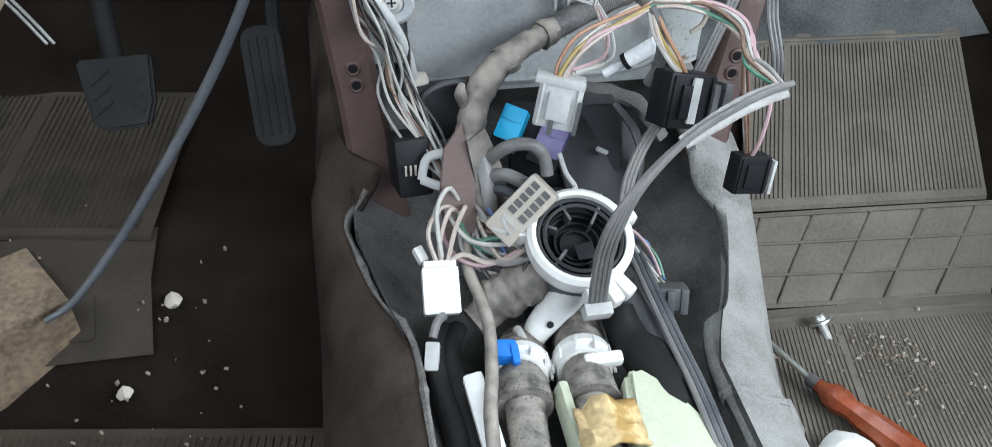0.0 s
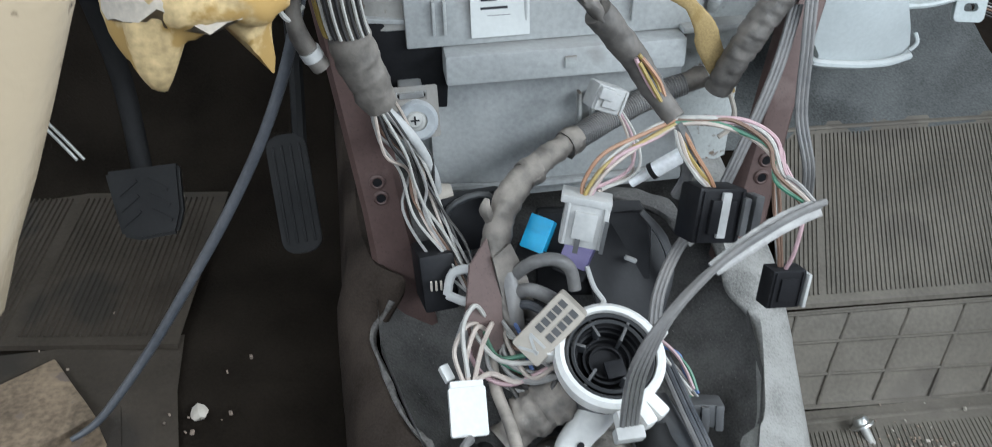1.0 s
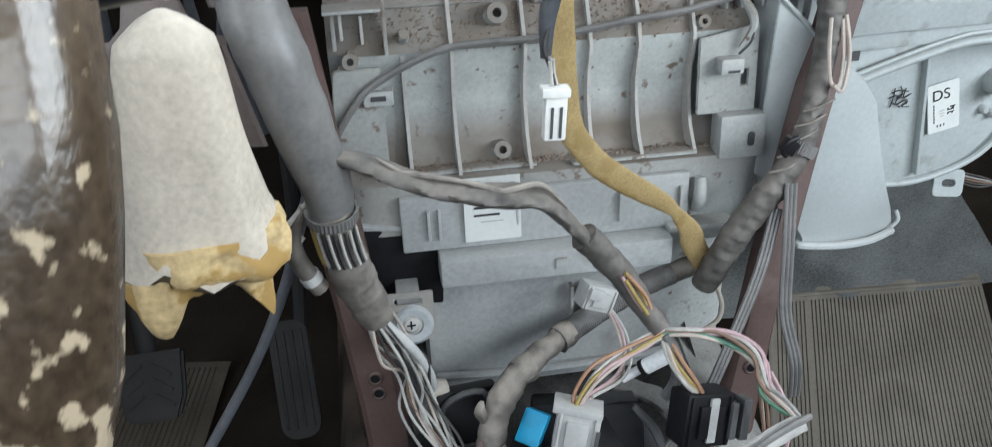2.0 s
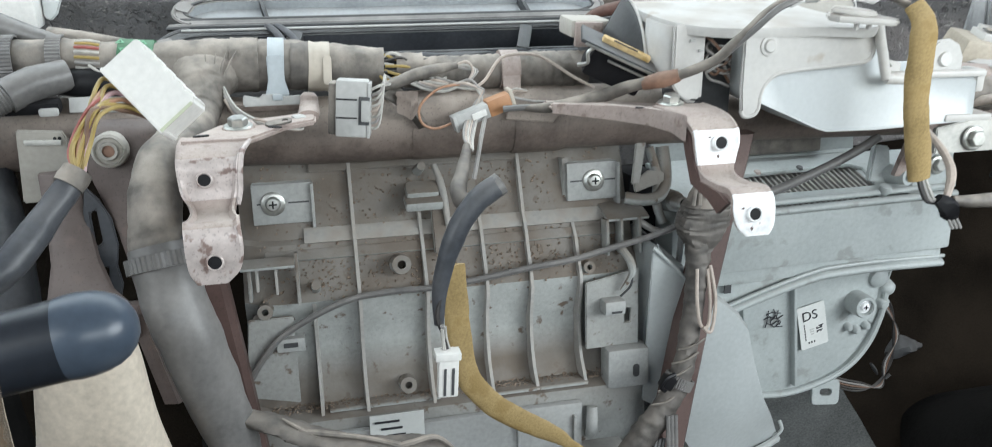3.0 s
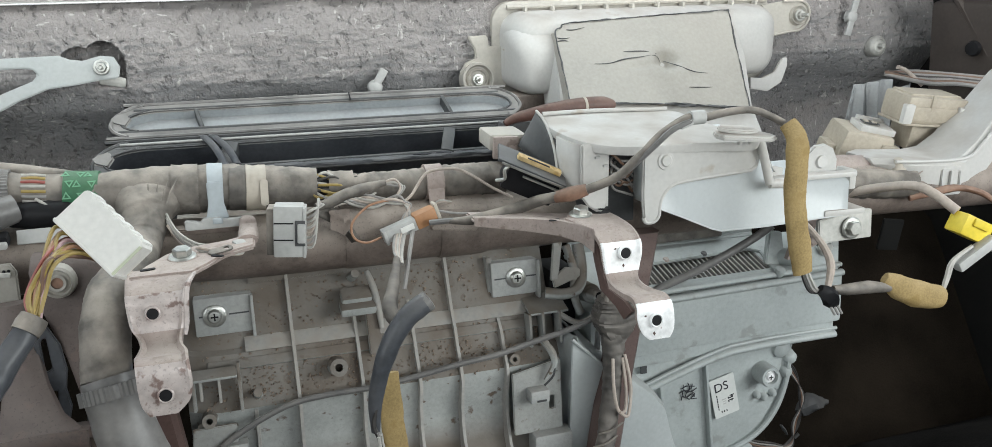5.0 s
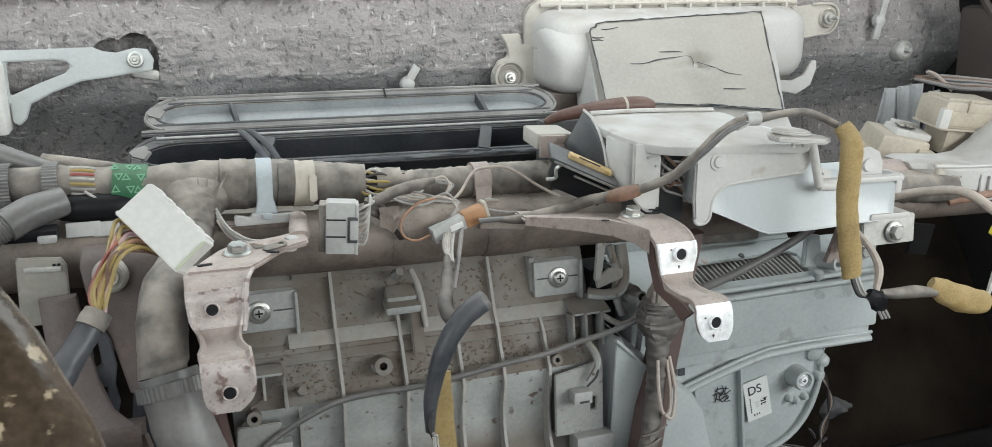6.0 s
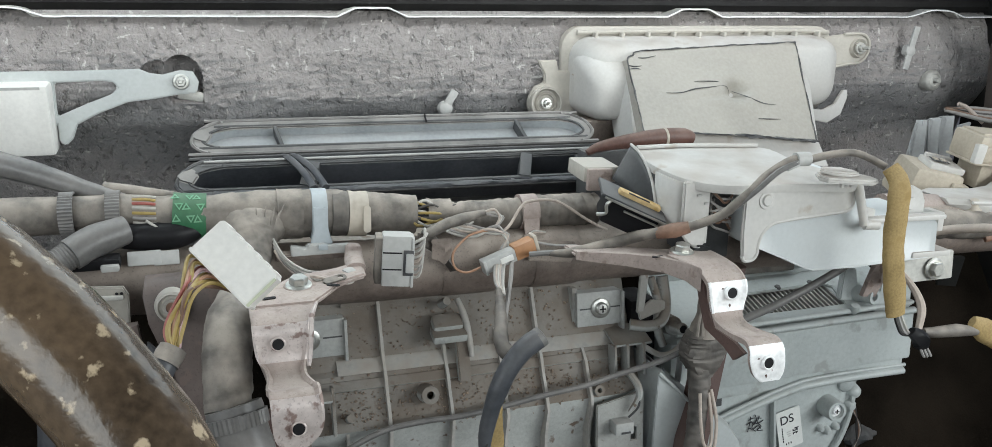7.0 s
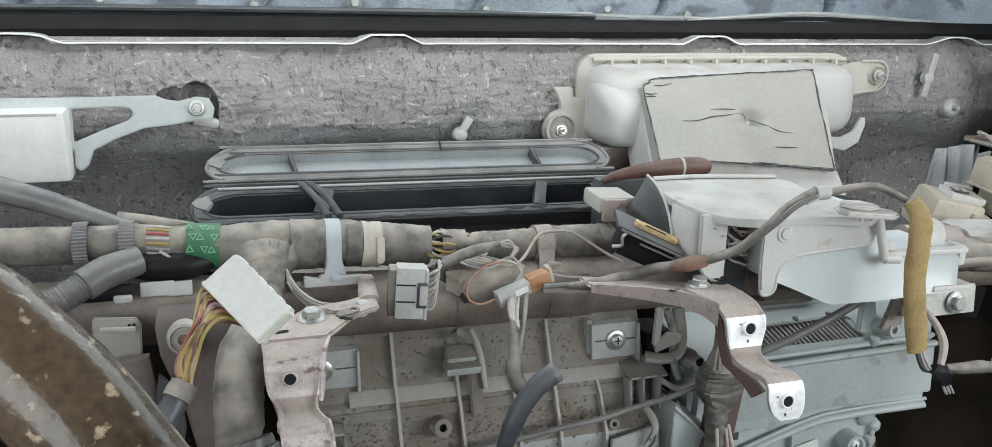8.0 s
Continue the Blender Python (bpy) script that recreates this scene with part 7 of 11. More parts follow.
    for z in (0.0075, -0.0068):
        on("groove", -0.0035, -0.0112, z, (0.0160, 0.0012, 0.0011), BLACK, 0.0, hs)
    on("latch_well", 0.0100, -0.0110, -0.0010, (0.0085, 0.0016, 0.0220), CHARCOAL, 0.0004, hs)
    on("latch", 0.0110, -0.0122, -0.0010, (0.0065, 0.0030, 0.0165), GREY_CONN, 0.0012, hs)
    on("end_lip", 0.0136, 0, -0.001, (0.0024, 0.0235, 0.0425), GREY_CONN, 0.0008)
    for k in range(8):
        z = 0.014 - 0.0042 * k
        part("wire", tube([m2 @ Vector((0.0135, -0.003 + 0.002 * (k % 3), z)), m2 @ Vector((0.0205 + 0.001 * (k % 2), -0.002, z + 0.004)), m2 @ Vector((0.0245, 0.006, 0.018 + 0.0008 * k)), (-0.0700 - 0.0008 * k, 0.1760, 0.7185)], 0.0012, 6, 5), WIRES[("white", "grey", "white", "white", "pale", "white", "grey", "white")[k]], g)
    rows = []
    for i in range(8):
        u = i / 7
        c0 = Vector((-0.074 + 0.030 * u, 0.1825 - 0.004 * u, 0.7110 - 0.0270 * u * u - 0.004 * u))
        wd = 0.0085 * (1 - 0.55 * u)
        rows.append([c0 + Vector((wd * q, 0.0020 * math.sin(3 * q + 5 * u) + 0.003 * noise.noise(Vector((i * 0.9, q * 2, 5))), 0.4 * wd * q + 0.002 * noise.noise(Vector((i, q * 3, 1))))) for q in (-1, -0.5, 0, 0.5, 1)])
    tt = part("torn_tape", loft(rows), TAPE, g, "torn end of dusty tape")
    tt.modifiers.new("thick", "SOLIDIFY").thickness = 0.0008
    # leads tied to the bracket's top
    l = thing("bracket_lead", (-0.17, 0.15, 0.715), "thin white leads tied to the bracket top", "cable")
    for k in range(4):
        part("wire", tube([(-0.2020, 0.188 - 0.002 * k, 0.7200 - 0.0028 * k), (-0.1935, 0.176, 0.7060 - 0.0026 * k), (-0.1780, 0.160 - 0.002 * k, 0.6985 - 0.0022 * k), (-0.1600, 0.146, 0.7000 - 0.0012 * k), (-0.1480, 0.140, 0.6990)], 0.0012, 6, 6), WIRES[("white", "white", "grey", "pale")[k]], l)
    for k in range(2):
        part("wire", tube([(-0.1480, 0.140, 0.6990), (-0.1430, 0.134, 0.6950), (-0.1520, 0.126, 0.6970), (-0.1720, 0.120, 0.7030 + 0.003 * k), (-0.1780, 0.124, 0.7060)], 0.0012, 6, 6), WIRES[("white", "pale")[k]], l)
    part("tie", box((-0.1455, 0.1385, 0.7000), (0.010, 0.008, 0.009), turn(10, 0, 30), 0.002), GREY_CONN, l)
    part("terminal", plate(rounded(0.020, 0.008, 0.0035), 0.0015, facing((-0.160, 0.116, 0.7040), 0, -0.25, 1, 20), [(0.005, 0, 0.0022)], bevel=0.0004), TAPE, l)


def make_white_plug():
    w = thing("instrument_plug", (-0.235, 0.05, 0.72), "large white multiway plug on yellow, orange and red wires", "connector")
    # broad face towards the cabin, stepped upper edge
    top, left, low, right = Vector((-0.2421, 0.064, 0.7755)), Vector((-0.2620, 0.058, 0.7545)), Vector((-0.2275, 0.034, 0.7180)), Vector((-0.2065, 0.040, 0.7405))
    ex = (low - left).normalized()
    ey = (top - left)
    ey = (ey - ex * ey.dot(ex)).normalized()
    ez = ex.cross(ey)
    mid = (top + left + low + right) / 4
    m = Matrix.Translation(mid) @ Matrix((ex, ey, ez)).transposed().to_4x4()
    L, H = (low - left).length, (top - left).length
    out = [(-L / 2, -H / 2), (L / 2, -H / 2), (L / 2, H / 2 - 0.003)]
    for k in range(6):
        a = L / 2 - L * (k + 0.15) / 6
        out += [(a - 0.0004, H / 2 - 0.0012), (a - L / 6 * 0.05, H / 2), (a - L / 6 * 0.70, H / 2), (a - L / 6 * 0.75, H / 2 - 0.0012)]
    out += [(-L / 2, H / 2 - 0.0022)]
    part("body", plate(out, 0.024, m @ Matrix.Translation((0, 0, -0.022)), bevel=0.0009), WHITE_CLEAN, w)
    part("skirt", plate([(-L / 2 - 0.0008, -H / 2 - 0.0012), (L / 2 + 0.0012, -H / 2 - 0.0012), (L / 2 + 0.0012, -H / 2 + 0.0022), (-L / 2 - 0.0008, -H / 2 + 0.0022)], 0.025, m @ Matrix.Translation((0, 0, -0.0225)), bevel=0.0008), WHITE_CLEAN, w)
    part("end_skirt", plate([(L / 2 - 0.0014, -H / 2), (L / 2 + 0.0008, -H / 2), (L / 2 + 0.0008, H / 2 - 0.0035), (L / 2 - 0.0014, H / 2 - 0.0035)], 0.0008, m @ Matrix.Translation((0, 0, 0.0022)), bevel=0.0003), GREEN_TINT, w, "greenish end")
    cols = ["yellow", "orange", "yellow", "red", "pink", "yellow", "orange", "yellow", "yellow", "brown"]
    for k, c in enumerate(cols):
        u = k / 9
        s = m @ Vector((-L / 2 + 0.006 + 0.034 * u, -H / 2 - 0.0005, -0.008 - 0.006 * (k % 2)))
        part("wire", tube([s, s + Vector((-0.007 - 0.006 * u, -0.004, 0.001 + 0.006 * u)), Vector((-0.2660 - 0.004 * (1 - u) + 0.002 * (k % 3), 0.034 - 0.006 * u, 0.7330 + 0.004 * (k % 2))), Vector((-0.2725 - 0.0035 * (k % 4) + 0.004 * u, 0.024, 0.7130 + 0.002 * (k % 3))), (-0.2790 + 0.0012 * (k % 5), 0.016, 0.6985)], 0.0014, 6, 6), WIRES[c], w)
    part("sleeve", tube([(-0.2780, 0.017, 0.7010), (-0.2860, 0.008, 0.6900), (-0.2960, -0.004, 0.6780), (-0.318, -0.030, 0.6560), (-0.38, -0.055, 0.625)], [0.0075, 0.0088, 0.0098, 0.0105, 0.011], 14, 6, wob=0.10, crease=0.06, wrap_step=0.02), DARK_SLEEVE, w, "dark crumpled sleeve")
    part("tape_end", tube([(-0.2770, 0.018, 0.7025), (-0.2825, 0.012, 0.6950)], 0.0092, 14, 3, crease=0.08), TAPE, w)
    return w


make_main_harness()
make_down_harness()
make_felt_leads()
make_cross_cable()
make_white_plug()


# ---- right of the beam: white box, firewall box, fuse boxes ----
def make_white_box():
    w = thing("white_box", (0.28, 0.15, 0.665), "white plastic bracket box mounted on the beam", "plastic box")
    lid_z = lambda y: 0.7625 + 0.125 * (y - 0.10)
    # dusty lid with a curved front edge
    out = [(0.1440, 0.2150), (0.1430, 0.1850), (0.1465, 0.1560), (0.1560, 0.1300), (0.1720, 0.1130), (0.1920, 0.1045), (0.2160, 0.1015), (0.2500, 0.1000), (0.2800, 0.0960), (0.3050, 0.0900), (0.3180, 0.0950), (0.3250, 0.1090), (0.3080, 0.1300), (0.2950, 0.1600), (0.2830, 0.2020), (0.2050, 0.2120)]
    bm = bmesh.new()
    rim = [(q.x, q.y) for q in spline([(x, y, 0) for x, y in out + [out[0]]], 4)[:-1]]
    loft([[(0.225 + (x - 0.225) * g, 0.155 + (y - 0.155) * g, lid_z(y) + dz) for x, y in rim] for dz, g in ((-0.0085, 0.985), (-0.0030, 1.0), (-0.0008, 0.994), (0.0, 0.97))], bm, True, True)
    part("lid", bm, WHITE, w, "dusty white lid", smooth=45)
    part("lid_ridge", tube([(0.1500, 0.2120, 0.7785), (0.2050, 0.2110, 0.7785), (0.2800, 0.2015, 0.7770)], 0.0022, 8, 5), WHITE, w)
    # rounded side wall towards the driver, its shade put in as charcoal
    front = [(0.1445, 0.2145, 0.7815), (0.1440, 0.1960, 0.7775), (0.1432, 0.1780, 0.7690), (0.1428, 0.1640, 0.7560), (0.1428, 0.1560, 0.7400), (0.1432, 0.1530, 0.7270)]
    foot = [(0.1225, 0.2080, 0.7500), (0.1270, 0.1980, 0.7450), (0.1310, 0.1880, 0.7400), (0.1350, 0.1770, 0.7350), (0.1390, 0.1660, 0.7310), (0.1428, 0.1545, 0.7265)]
    rows = [[Vector(a).lerp(Vector(b), k / 5) for k in range(6)] for a, b in zip(spline(front, 4), spline(foot, 4))]
    fl = part("flap", loft(rows), CHARCOAL, w, "curved side wall coloured dark grey for shade")
    fl.modifiers.new("thick", "SOLIDIFY").thickness = 0.0025
    part("flap_edge", tube(front, 0.0014, 8, 5), WHITE, w)
    # curved corner below the lid
    col = []
    for x, y in ((0.1435, 0.1600), (0.1450, 0.1480), (0.1500, 0.1370), (0.1560, 0.1290)):
        col.append([(x, y, z) for z in (0.7120, 0.7250, 0.7450, lid_z(y) - 0.004)])
    cn = part("corner", loft(col), WHITE, w)
    cn.modifiers.new("thick", "SOLIDIFY").thickness = 0.004
    # post with a rounded foot
    m = Matrix(((1, 0, 0, 0), (0, 0, 1, 0), (0, 1, 0, 0), (0, 0, 0, 1)))
    post = [(0.1530, 0.764), (0.1535, 0.7150), (0.1605, 0.7060), (0.1680, 0.7010), (0.1735, 0.7005), (0.1775, 0.7045), (0.1790, 0.7140), (0.1795, 0.7640)]
    part("corner_post", plate(post, 0.005, m @ Matrix.Translation((0, 0, 0.1215)), bevel=0.0012), WHITE, w)
    part("post_rib", box((0.1785, 0.1290, 0.7330), (0.003, 0.014, 0.056), None, 0.0008), WHITE, w)
    for z in (0.7515, 0.7435):
        part("stop", box((0.1655 + (0.754 - z), 0.1205, z), (0.0045, 0.002, 0.0022), None, 0.0004), GREY_CONN, w)
    # Solid charcoal block gives the open corner its shade by colour.
    part("recess", box((0.196, 0.168, 0.722), (0.036, 0.06, 0.076), None, 0.001), CHARCOAL, w, "charcoal block standing in for the shaded opening beside the post")
    for i in range(11):
        u = i / 10
        part("wire", tube([(0.1800 + 0.006 * (i % 3), 0.134, 0.7560 - 0.026 * u), (0.1870 + 0.004 * math.sin(i * 2.2), 0.122 + 0.002 * (i % 4), 0.7500 - 0.030 * u), (0.1960, 0.122, 0.7420 - 0.020 * u + 0.006 * math.sin(i * 1.7)), (0.2060, 0.126, 0.7480 - 0.036 * u)], 0.0012, 6, 5), WIRES["grey" if i % 3 else "brown"], w)
    # front panel with an arch below
    flange = [(0.2045, 0.7630), (0.2050, 0.7150), (0.2068, 0.6960), (0.2085, 0.6920), (0.2130, 0.6905), (0.2190, 0.6920), (0.2222, 0.6970), (0.2228, 0.7065), (0.2250, 0.7140), (0.2295, 0.7200), (0.2360, 0.7242), (0.2460, 0.7262), (0.2700, 0.7280), (0.3109, 0.7304), (0.3175, 0.7318), (0.3215, 0.7350), (0.3240, 0.7450), (0.3250, 0.7620)]
    panel = part("front_panel", plate(flange, 0.005, m @ Matrix.Translation((0, 0, 0.1030)), bevel=0.0014), WHITE, w)
    part("stud", lathe([(0, 0.0022), (0.0045, 0.0022), (0.0058, 0.0008), (0.0082, 0.0006), (0.0085, -0.001)], facing((0.2270, 0.1028, 0.7475), 0, -1, 0.05), 18), WHITE, panel)
    part("panel_edge", tube([(x, 0.1040, z) for x, z in flange[2:17]], 0.0019, 8, 3), WHITE, panel)
    # basin behind the panel
    rings = []
    for y, k in ((0.1120, 0.97), (0.1105, 1.0), (0.1250, 1.02), (0.1900, 1.03)):
        ring = [(0.2150, 0.7580), (0.2150, 0.7120), (0.2220, 0.7020), (0.2550, 0.6875), (0.2830, 0.6745), (0.2930, 0.6715), (0.3400, 0.6705), (0.4320, 0.6730), (0.4370, 0.6780), (0.4350, 0.7080), (0.4280, 0.7150), (0.3560, 0.7150), (0.3480, 0.7180), (0.3400, 0.7300), (0.3330, 0.7580)]
        cx, cz = 0.31, 0.715
        rings.append([(cx + (x - cx) * k, y, cz + (z - cz) * k) for x, z in ring])
    part("basin", loft(rings, None, True, True), BASIN, w, "smooth blue-white basin", smooth=35)
    part("bottom_lip", box((0.4340, 0.1300, 0.6760), (0.048, 0.040, 0.0065), turn(0, 1), 0.002), WHITE, w)
    part("side_flange", box((0.4430, 0.1250, 0.7080), (0.008, 0.022, 0.020), None, 0.002), WHITE, w)
    part("tray_rim", box((0.3930, 0.1120, 0.7165), (0.096, 0.012, 0.0055), turn(0, 1), 0.002), WHITE, w)
    # open strap that ends the panel
    for a, b in (((0.3210, 0.0995, 0.7625), (0.3355, 0.0995, 0.7170)), ((0.3355, 0.0995, 0.7170), (0.3530, 0.1000, 0.7155))):
        a, b = Vector(a), Vector(b)
        part("strap", tube([a, a.lerp(b, 0.5), b], 0.0046, 12, 3, flat=0.7, up=(0, -1, 0)), WHITE, w)
    part("strap_wall", plate([(0.3230, 0.7600), (0.3380, 0.7190), (0.3600, 0.7180), (0.3600, 0.7270), (0.3480, 0.7300), (0.3330, 0.7560)], 0.003, m @ Matrix.Translation((0, 0, 0.115)), [[(0.3420, 0.7250), (0.3520, 0.7235), (0.3440, 0.7330)]]), WHITE, w)
    part("tongue", plate([(0.392, 0.7120), (0.4340, 0.7120), (0.4335, 0.7270), (0.4280, 0.7380), (0.4170, 0.7435), (0.4060, 0.7425), (0.3960, 0.7340)], 0.005, m @ Matrix.Translation((0, 0, 0.128)), bevel=0.0016), WHITE, w, "rounded white tongue")
    part("boss", lathe([(0, 0.002), (0.006, 0.002), (0.0075, -0.002)], facing((0.414, 0.1275, 0.7260), 0, -1, 0.1), 16), WHITE, w)
    # clip on the lid's corner
    clip = part("clip", plate([(-0.030, -0.002), (-0.026, 0.010), (-0.004, 0.013), (0.014, 0.010), (0.026, 0.002), (0.028, -0.008), (0.020, -0.013), (-0.004, -0.012), (-0.024, -0.010)], 0.005, Matrix.Translation((0.2920, 0.0815, 0.7665)) @ turn(6, 4, -6).to_4x4(), bevel=0.0016), WHITE, w, "flat white clip")
    part("clip_cap", plate([(-0.024, 0.0), (-0.018, 0.009), (0.002, 0.011), (0.012, 0.006), (0.016, -0.002), (0.004, -0.006), (-0.014, -0.005)], 0.004, Matrix.Translation((0.2890, 0.0825, 0.7720)) @ turn(8, 6, -6).to_4x4(), bevel=0.0014), WHITE, clip)
    for x in (0.2880, 0.2990):
        part("prong", box((x, 0.0815, 0.7655), (0.003, 0.004, 0.010), None, 0.0008), WHITE, clip)
    part("ear", box((0.1180, 0.242, 0.7520), (0.038, 0.05, 0.016), turn(0, 2, -4), 0.003), IVORY, w, "dusty ivory duct end")
    part("ear_end", box((0.1130, 0.2165, 0.7475), (0.026, 0.006, 0.022), turn(0, 2, 0), 0.002), BRACKET, w, "tan dusty end face")
    # relay box with its lid torn open
    r = thing("relay_box", (0.11, 0.16, 0.71), "open black relay box with a torn yellow foam edge", "relay box")
    d, s, n = Vector((0.0600, -0.010, -0.0285)).normalized(), Vector((0.10, 0.92, 0.36)).normalized(), None
    n = d.cross(s).normalized()
    s = n.cross(d)
    m3 = Matrix.Translation((0.1160, 0.1500, 0.7425)) @ Matrix((d, s, n)).transposed().to_4x4()

    def slab(name, c, size, mat, bev, lab="", parent=None):
        b = box((0, 0, 0), size, None, bev)
        b.transform(m3 @ Matrix.Translation(c))
        return part(name, b, mat, parent or r, lab)

    lid = slab("lid", (0, 0, 0), (0.068, 0.030, 0.0035), CHARCOAL, 0.0012, "dark hinged lid")
    slab("lid_edge", (0.002, -0.0150, -0.001), (0.064, 0.0016, 0.0022), STEEL, 0.0005, "bright metal edge", lid)
    slab("case", (0.006, 0.006, -0.016), (0.052, 0.030, 0.026), BLACK, 0.004)
    slab("metal_strip", (0.012, -0.0120, -0.0075), (0.036, 0.0020, 0.0018), STEEL, 0.0005)
    part("clasp", tube([m3 @ Vector(q) for q in ((-0.020, -0.010, -0.002), (-0.024, -0.013, -0.008), (-0.020, -0.013, -0.016), (-0.026, -0.011, -0.022))], 0.0016, 8, 4), STEEL, r)
    fo = slab("foam_edge", (0.006, 0.001, 0.0035), (0.044, 0.0075, 0.0050), FOAM, 0.0015, "torn yellow foam strip")
    slab("torn_slit", (0.004, -0.001, 0.0062), (0.022, 0.0016, 0.0008), INK, 0.0, "", fo)
    # leatherette sleeve behind
    p = thing("leather_roll", (0.21, 0.32, 0.75), "reddish brown leatherette sleeve with a tan band", "sleeve")
    part("roll", tube([(0.150, 0.331, 0.7500), (0.165, 0.331, 0.7560), (0.195, 0.330, 0.7605), (0.225, 0.330, 0.7630), (0.250, 0.330, 0.7640), (0.270, 0.330, 0.7635), (0.282, 0.330, 0.7610)], [0.0030, 0.0050, 0.0070, 0.0085, 0.0090, 0.0088, 0.0060], 18, 6, flat=1.15, up=(0, 0, 1)), LEATHER, p)
    part("band", tube([(0.2445, 0.3298, 0.7635), (0.2475, 0.3298, 0.7637)], 0.0094, 18, 2, flat=1.15, up=(0, 0, 1)), CREAM, p)
    part("support", box((0.215, 0.345, 0.715), (0.13, 0.03, 0.07), None, 0.004), CHARCOAL, p)


def make_firewall_box():
    b = thing("firewall_box", (0.44, 0.55, 0.76), "white plastic housing with a taped grey panel, bolted to the firewall", "housing")

    def ring(y, x0, x1, z0, z1, r, sx=0.0):
        """Rounded outline in a plane of constant y; sx leans its ends."""
        return [((x0 + x1) / 2 + u + sx * v, y, (z0 + z1) / 2 + v) for u, v in rounded(x1 - x0, z1 - z0, r, 5)]

    part("back_rim", loft([ring(0.600, 0.215, 0.652, 0.745, 0.874, 0.030), ring(0.572, 0.213, 0.654, 0.745, 0.874, 0.030), ring(0.566, 0.220, 0.646, 0.750, 0.868, 0.028)], None, True, True), IVORY, b, "yellowed back flange")
    part("rail", tube([(0.232, 0.5640, 0.8665), (0.40, 0.5640, 0.8680), (0.58, 0.5640, 0.8680), (0.640, 0.5640, 0.8650)], 0.0034, 8, 4), IVORY, b)
    for i in range(10):
        part("tooth", box((0.256 + 0.040 * i, 0.5600, 0.8610), (0.004, 0.016, 0.012), None, 0.001), IVORY, b)
    part("shell", loft([ring(0.572, 0.222, 0.640, 0.760, 0.862, 0.030), ring(0.548, 0.222, 0.640, 0.760, 0.860, 0.030), ring(0.530, 0.226, 0.634, 0.762, 0.857, 0.030), ring(0.516, 0.234, 0.622, 0.766, 0.851, 0.028), ring(0.508, 0.246, 0.606, 0.773, 0.844, 0.026)], None, True, True), WHITE, b, smooth=70)
    # bulging shoulder beside the panel
    part("shoulder", loft([ring(0.560, 0.222, 0.330, 0.758, 0.850, 0.020, 0.0), ring(0.530, 0.222, 0.330, 0.756, 0.842, 0.020, -0.06), ring(0.508, 0.225, 0.330, 0.755, 0.832, 0.020, -0.10), ring(0.494, 0.233, 0.330, 0.758, 0.820, 0.018, -0.12), ring(0.488, 0.243, 0.325, 0.764, 0.810, 0.016, -0.12)], None, True, True), WHITE, b, smooth=70)
    part("shoulder_seam", tube([(0.222, 0.551, 0.812), (0.236, 0.505, 0.806), (0.262, 0.490, 0.806)], 0.0012, 6, 5), CREAM, b)
    # sloping chute with the grey panel on it
    part("chute", loft([[(0.276, 0.56, 0.852), (0.277, 0.520, 0.846), (0.420, 0.518, 0.852), (0.548, 0.516, 0.855), (0.600, 0.548, 0.852)], [(0.272, 0.54, 0.80), (0.270, 0.478, 0.800), (0.410, 0.474, 0.800), (0.546, 0.470, 0.798), (0.590, 0.54, 0.795)], [(0.262, 0.50, 0.745), (0.260, 0.436, 0.752), (0.400, 0.430, 0.742), (0.535, 0.428, 0.732), (0.560, 0.50, 0.730)], [(0.262, 0.48, 0.715), (0.260, 0.410, 0.722), (0.400, 0.404, 0.712), (0.535, 0.400, 0.700), (0.572, 0.48, 0.700)]], None, True, True), WHITE, b, smooth=50)

    def on(u, v):
        a, c = Vector((0.276, 0.508, 0.842)).lerp(Vector((0.5355, 0.505, 0.853)), u), Vector((0.2642, 0.420, 0.752)).lerp(Vector((0.5235, 0.420, 0.7285)), u)
        return a.lerp(c, v) + Vector((0, -0.005, 0.0025)) + Vector((0, -0.0035, 0.003)) * math.sin(math.pi * u) * (0.4 + 0.6 * v)

    def dent(u, v):
        d = ((u - 0.57) / 0.055) ** 2 + ((v - 0.50) / 0.095) ** 2
        e = ((u - 0.57) / 0.12) ** 2 + ((v - 0.52) / 0.20) ** 2
        fold = math.exp(-(((v - 0.53 + 0.30 * (u - 0.57)) / 0.035) ** 2)) * math.exp(-((u - 0.50) / 0.16) ** 2)
        return Vector((0, 0.020, -0.010)) * math.exp(-d) - Vector((0, 0.0085, -0.002)) * math.exp(-e) + Vector((0, 0.0022, -0.001)) * fold

    n = 56
    corner = lambda u, v: (u, max(v, 0.10 - u * 1.5)) if u < 0.07 else (u, v)
    rows = [[on(*corner(i / n, j / n)) + dent(i / n, j / n) for j in range(n + 1)] for i in range(n + 1)]
    skirt = Vector((0, 0.022, -0.004))
    rows = [[r[0] + skirt, *r, r[-1] + skirt] for r in rows]
    rows = [[p + skirt for p in rows[0]], *rows, [p + skirt for p in rows[-1]]]
    pan = part("panel", loft(rows), PLATE, b, "grey panel with a dent and cracks", smooth=60)
    edge = [on(0, 1), on(0, 0.5), on(0, 0.12), on(0.035, 0.045), on(0.07, 0.0), on(0.3, 0), on(0.7, 0), on(0.97, 0), on(1, 0.03), on(1, 0.3), on(1, 0.7), on(1, 0.97), on(0.97, 1), on(0.5, 1), on(0.03, 1)]
    part("tape_edge", tube([p + Vector((0, -0.0006, 0.0006)) for p in edge], 0.0007, 6, 40, wob=2.4), CHARCOAL, pan, "dark ragged glue edge")
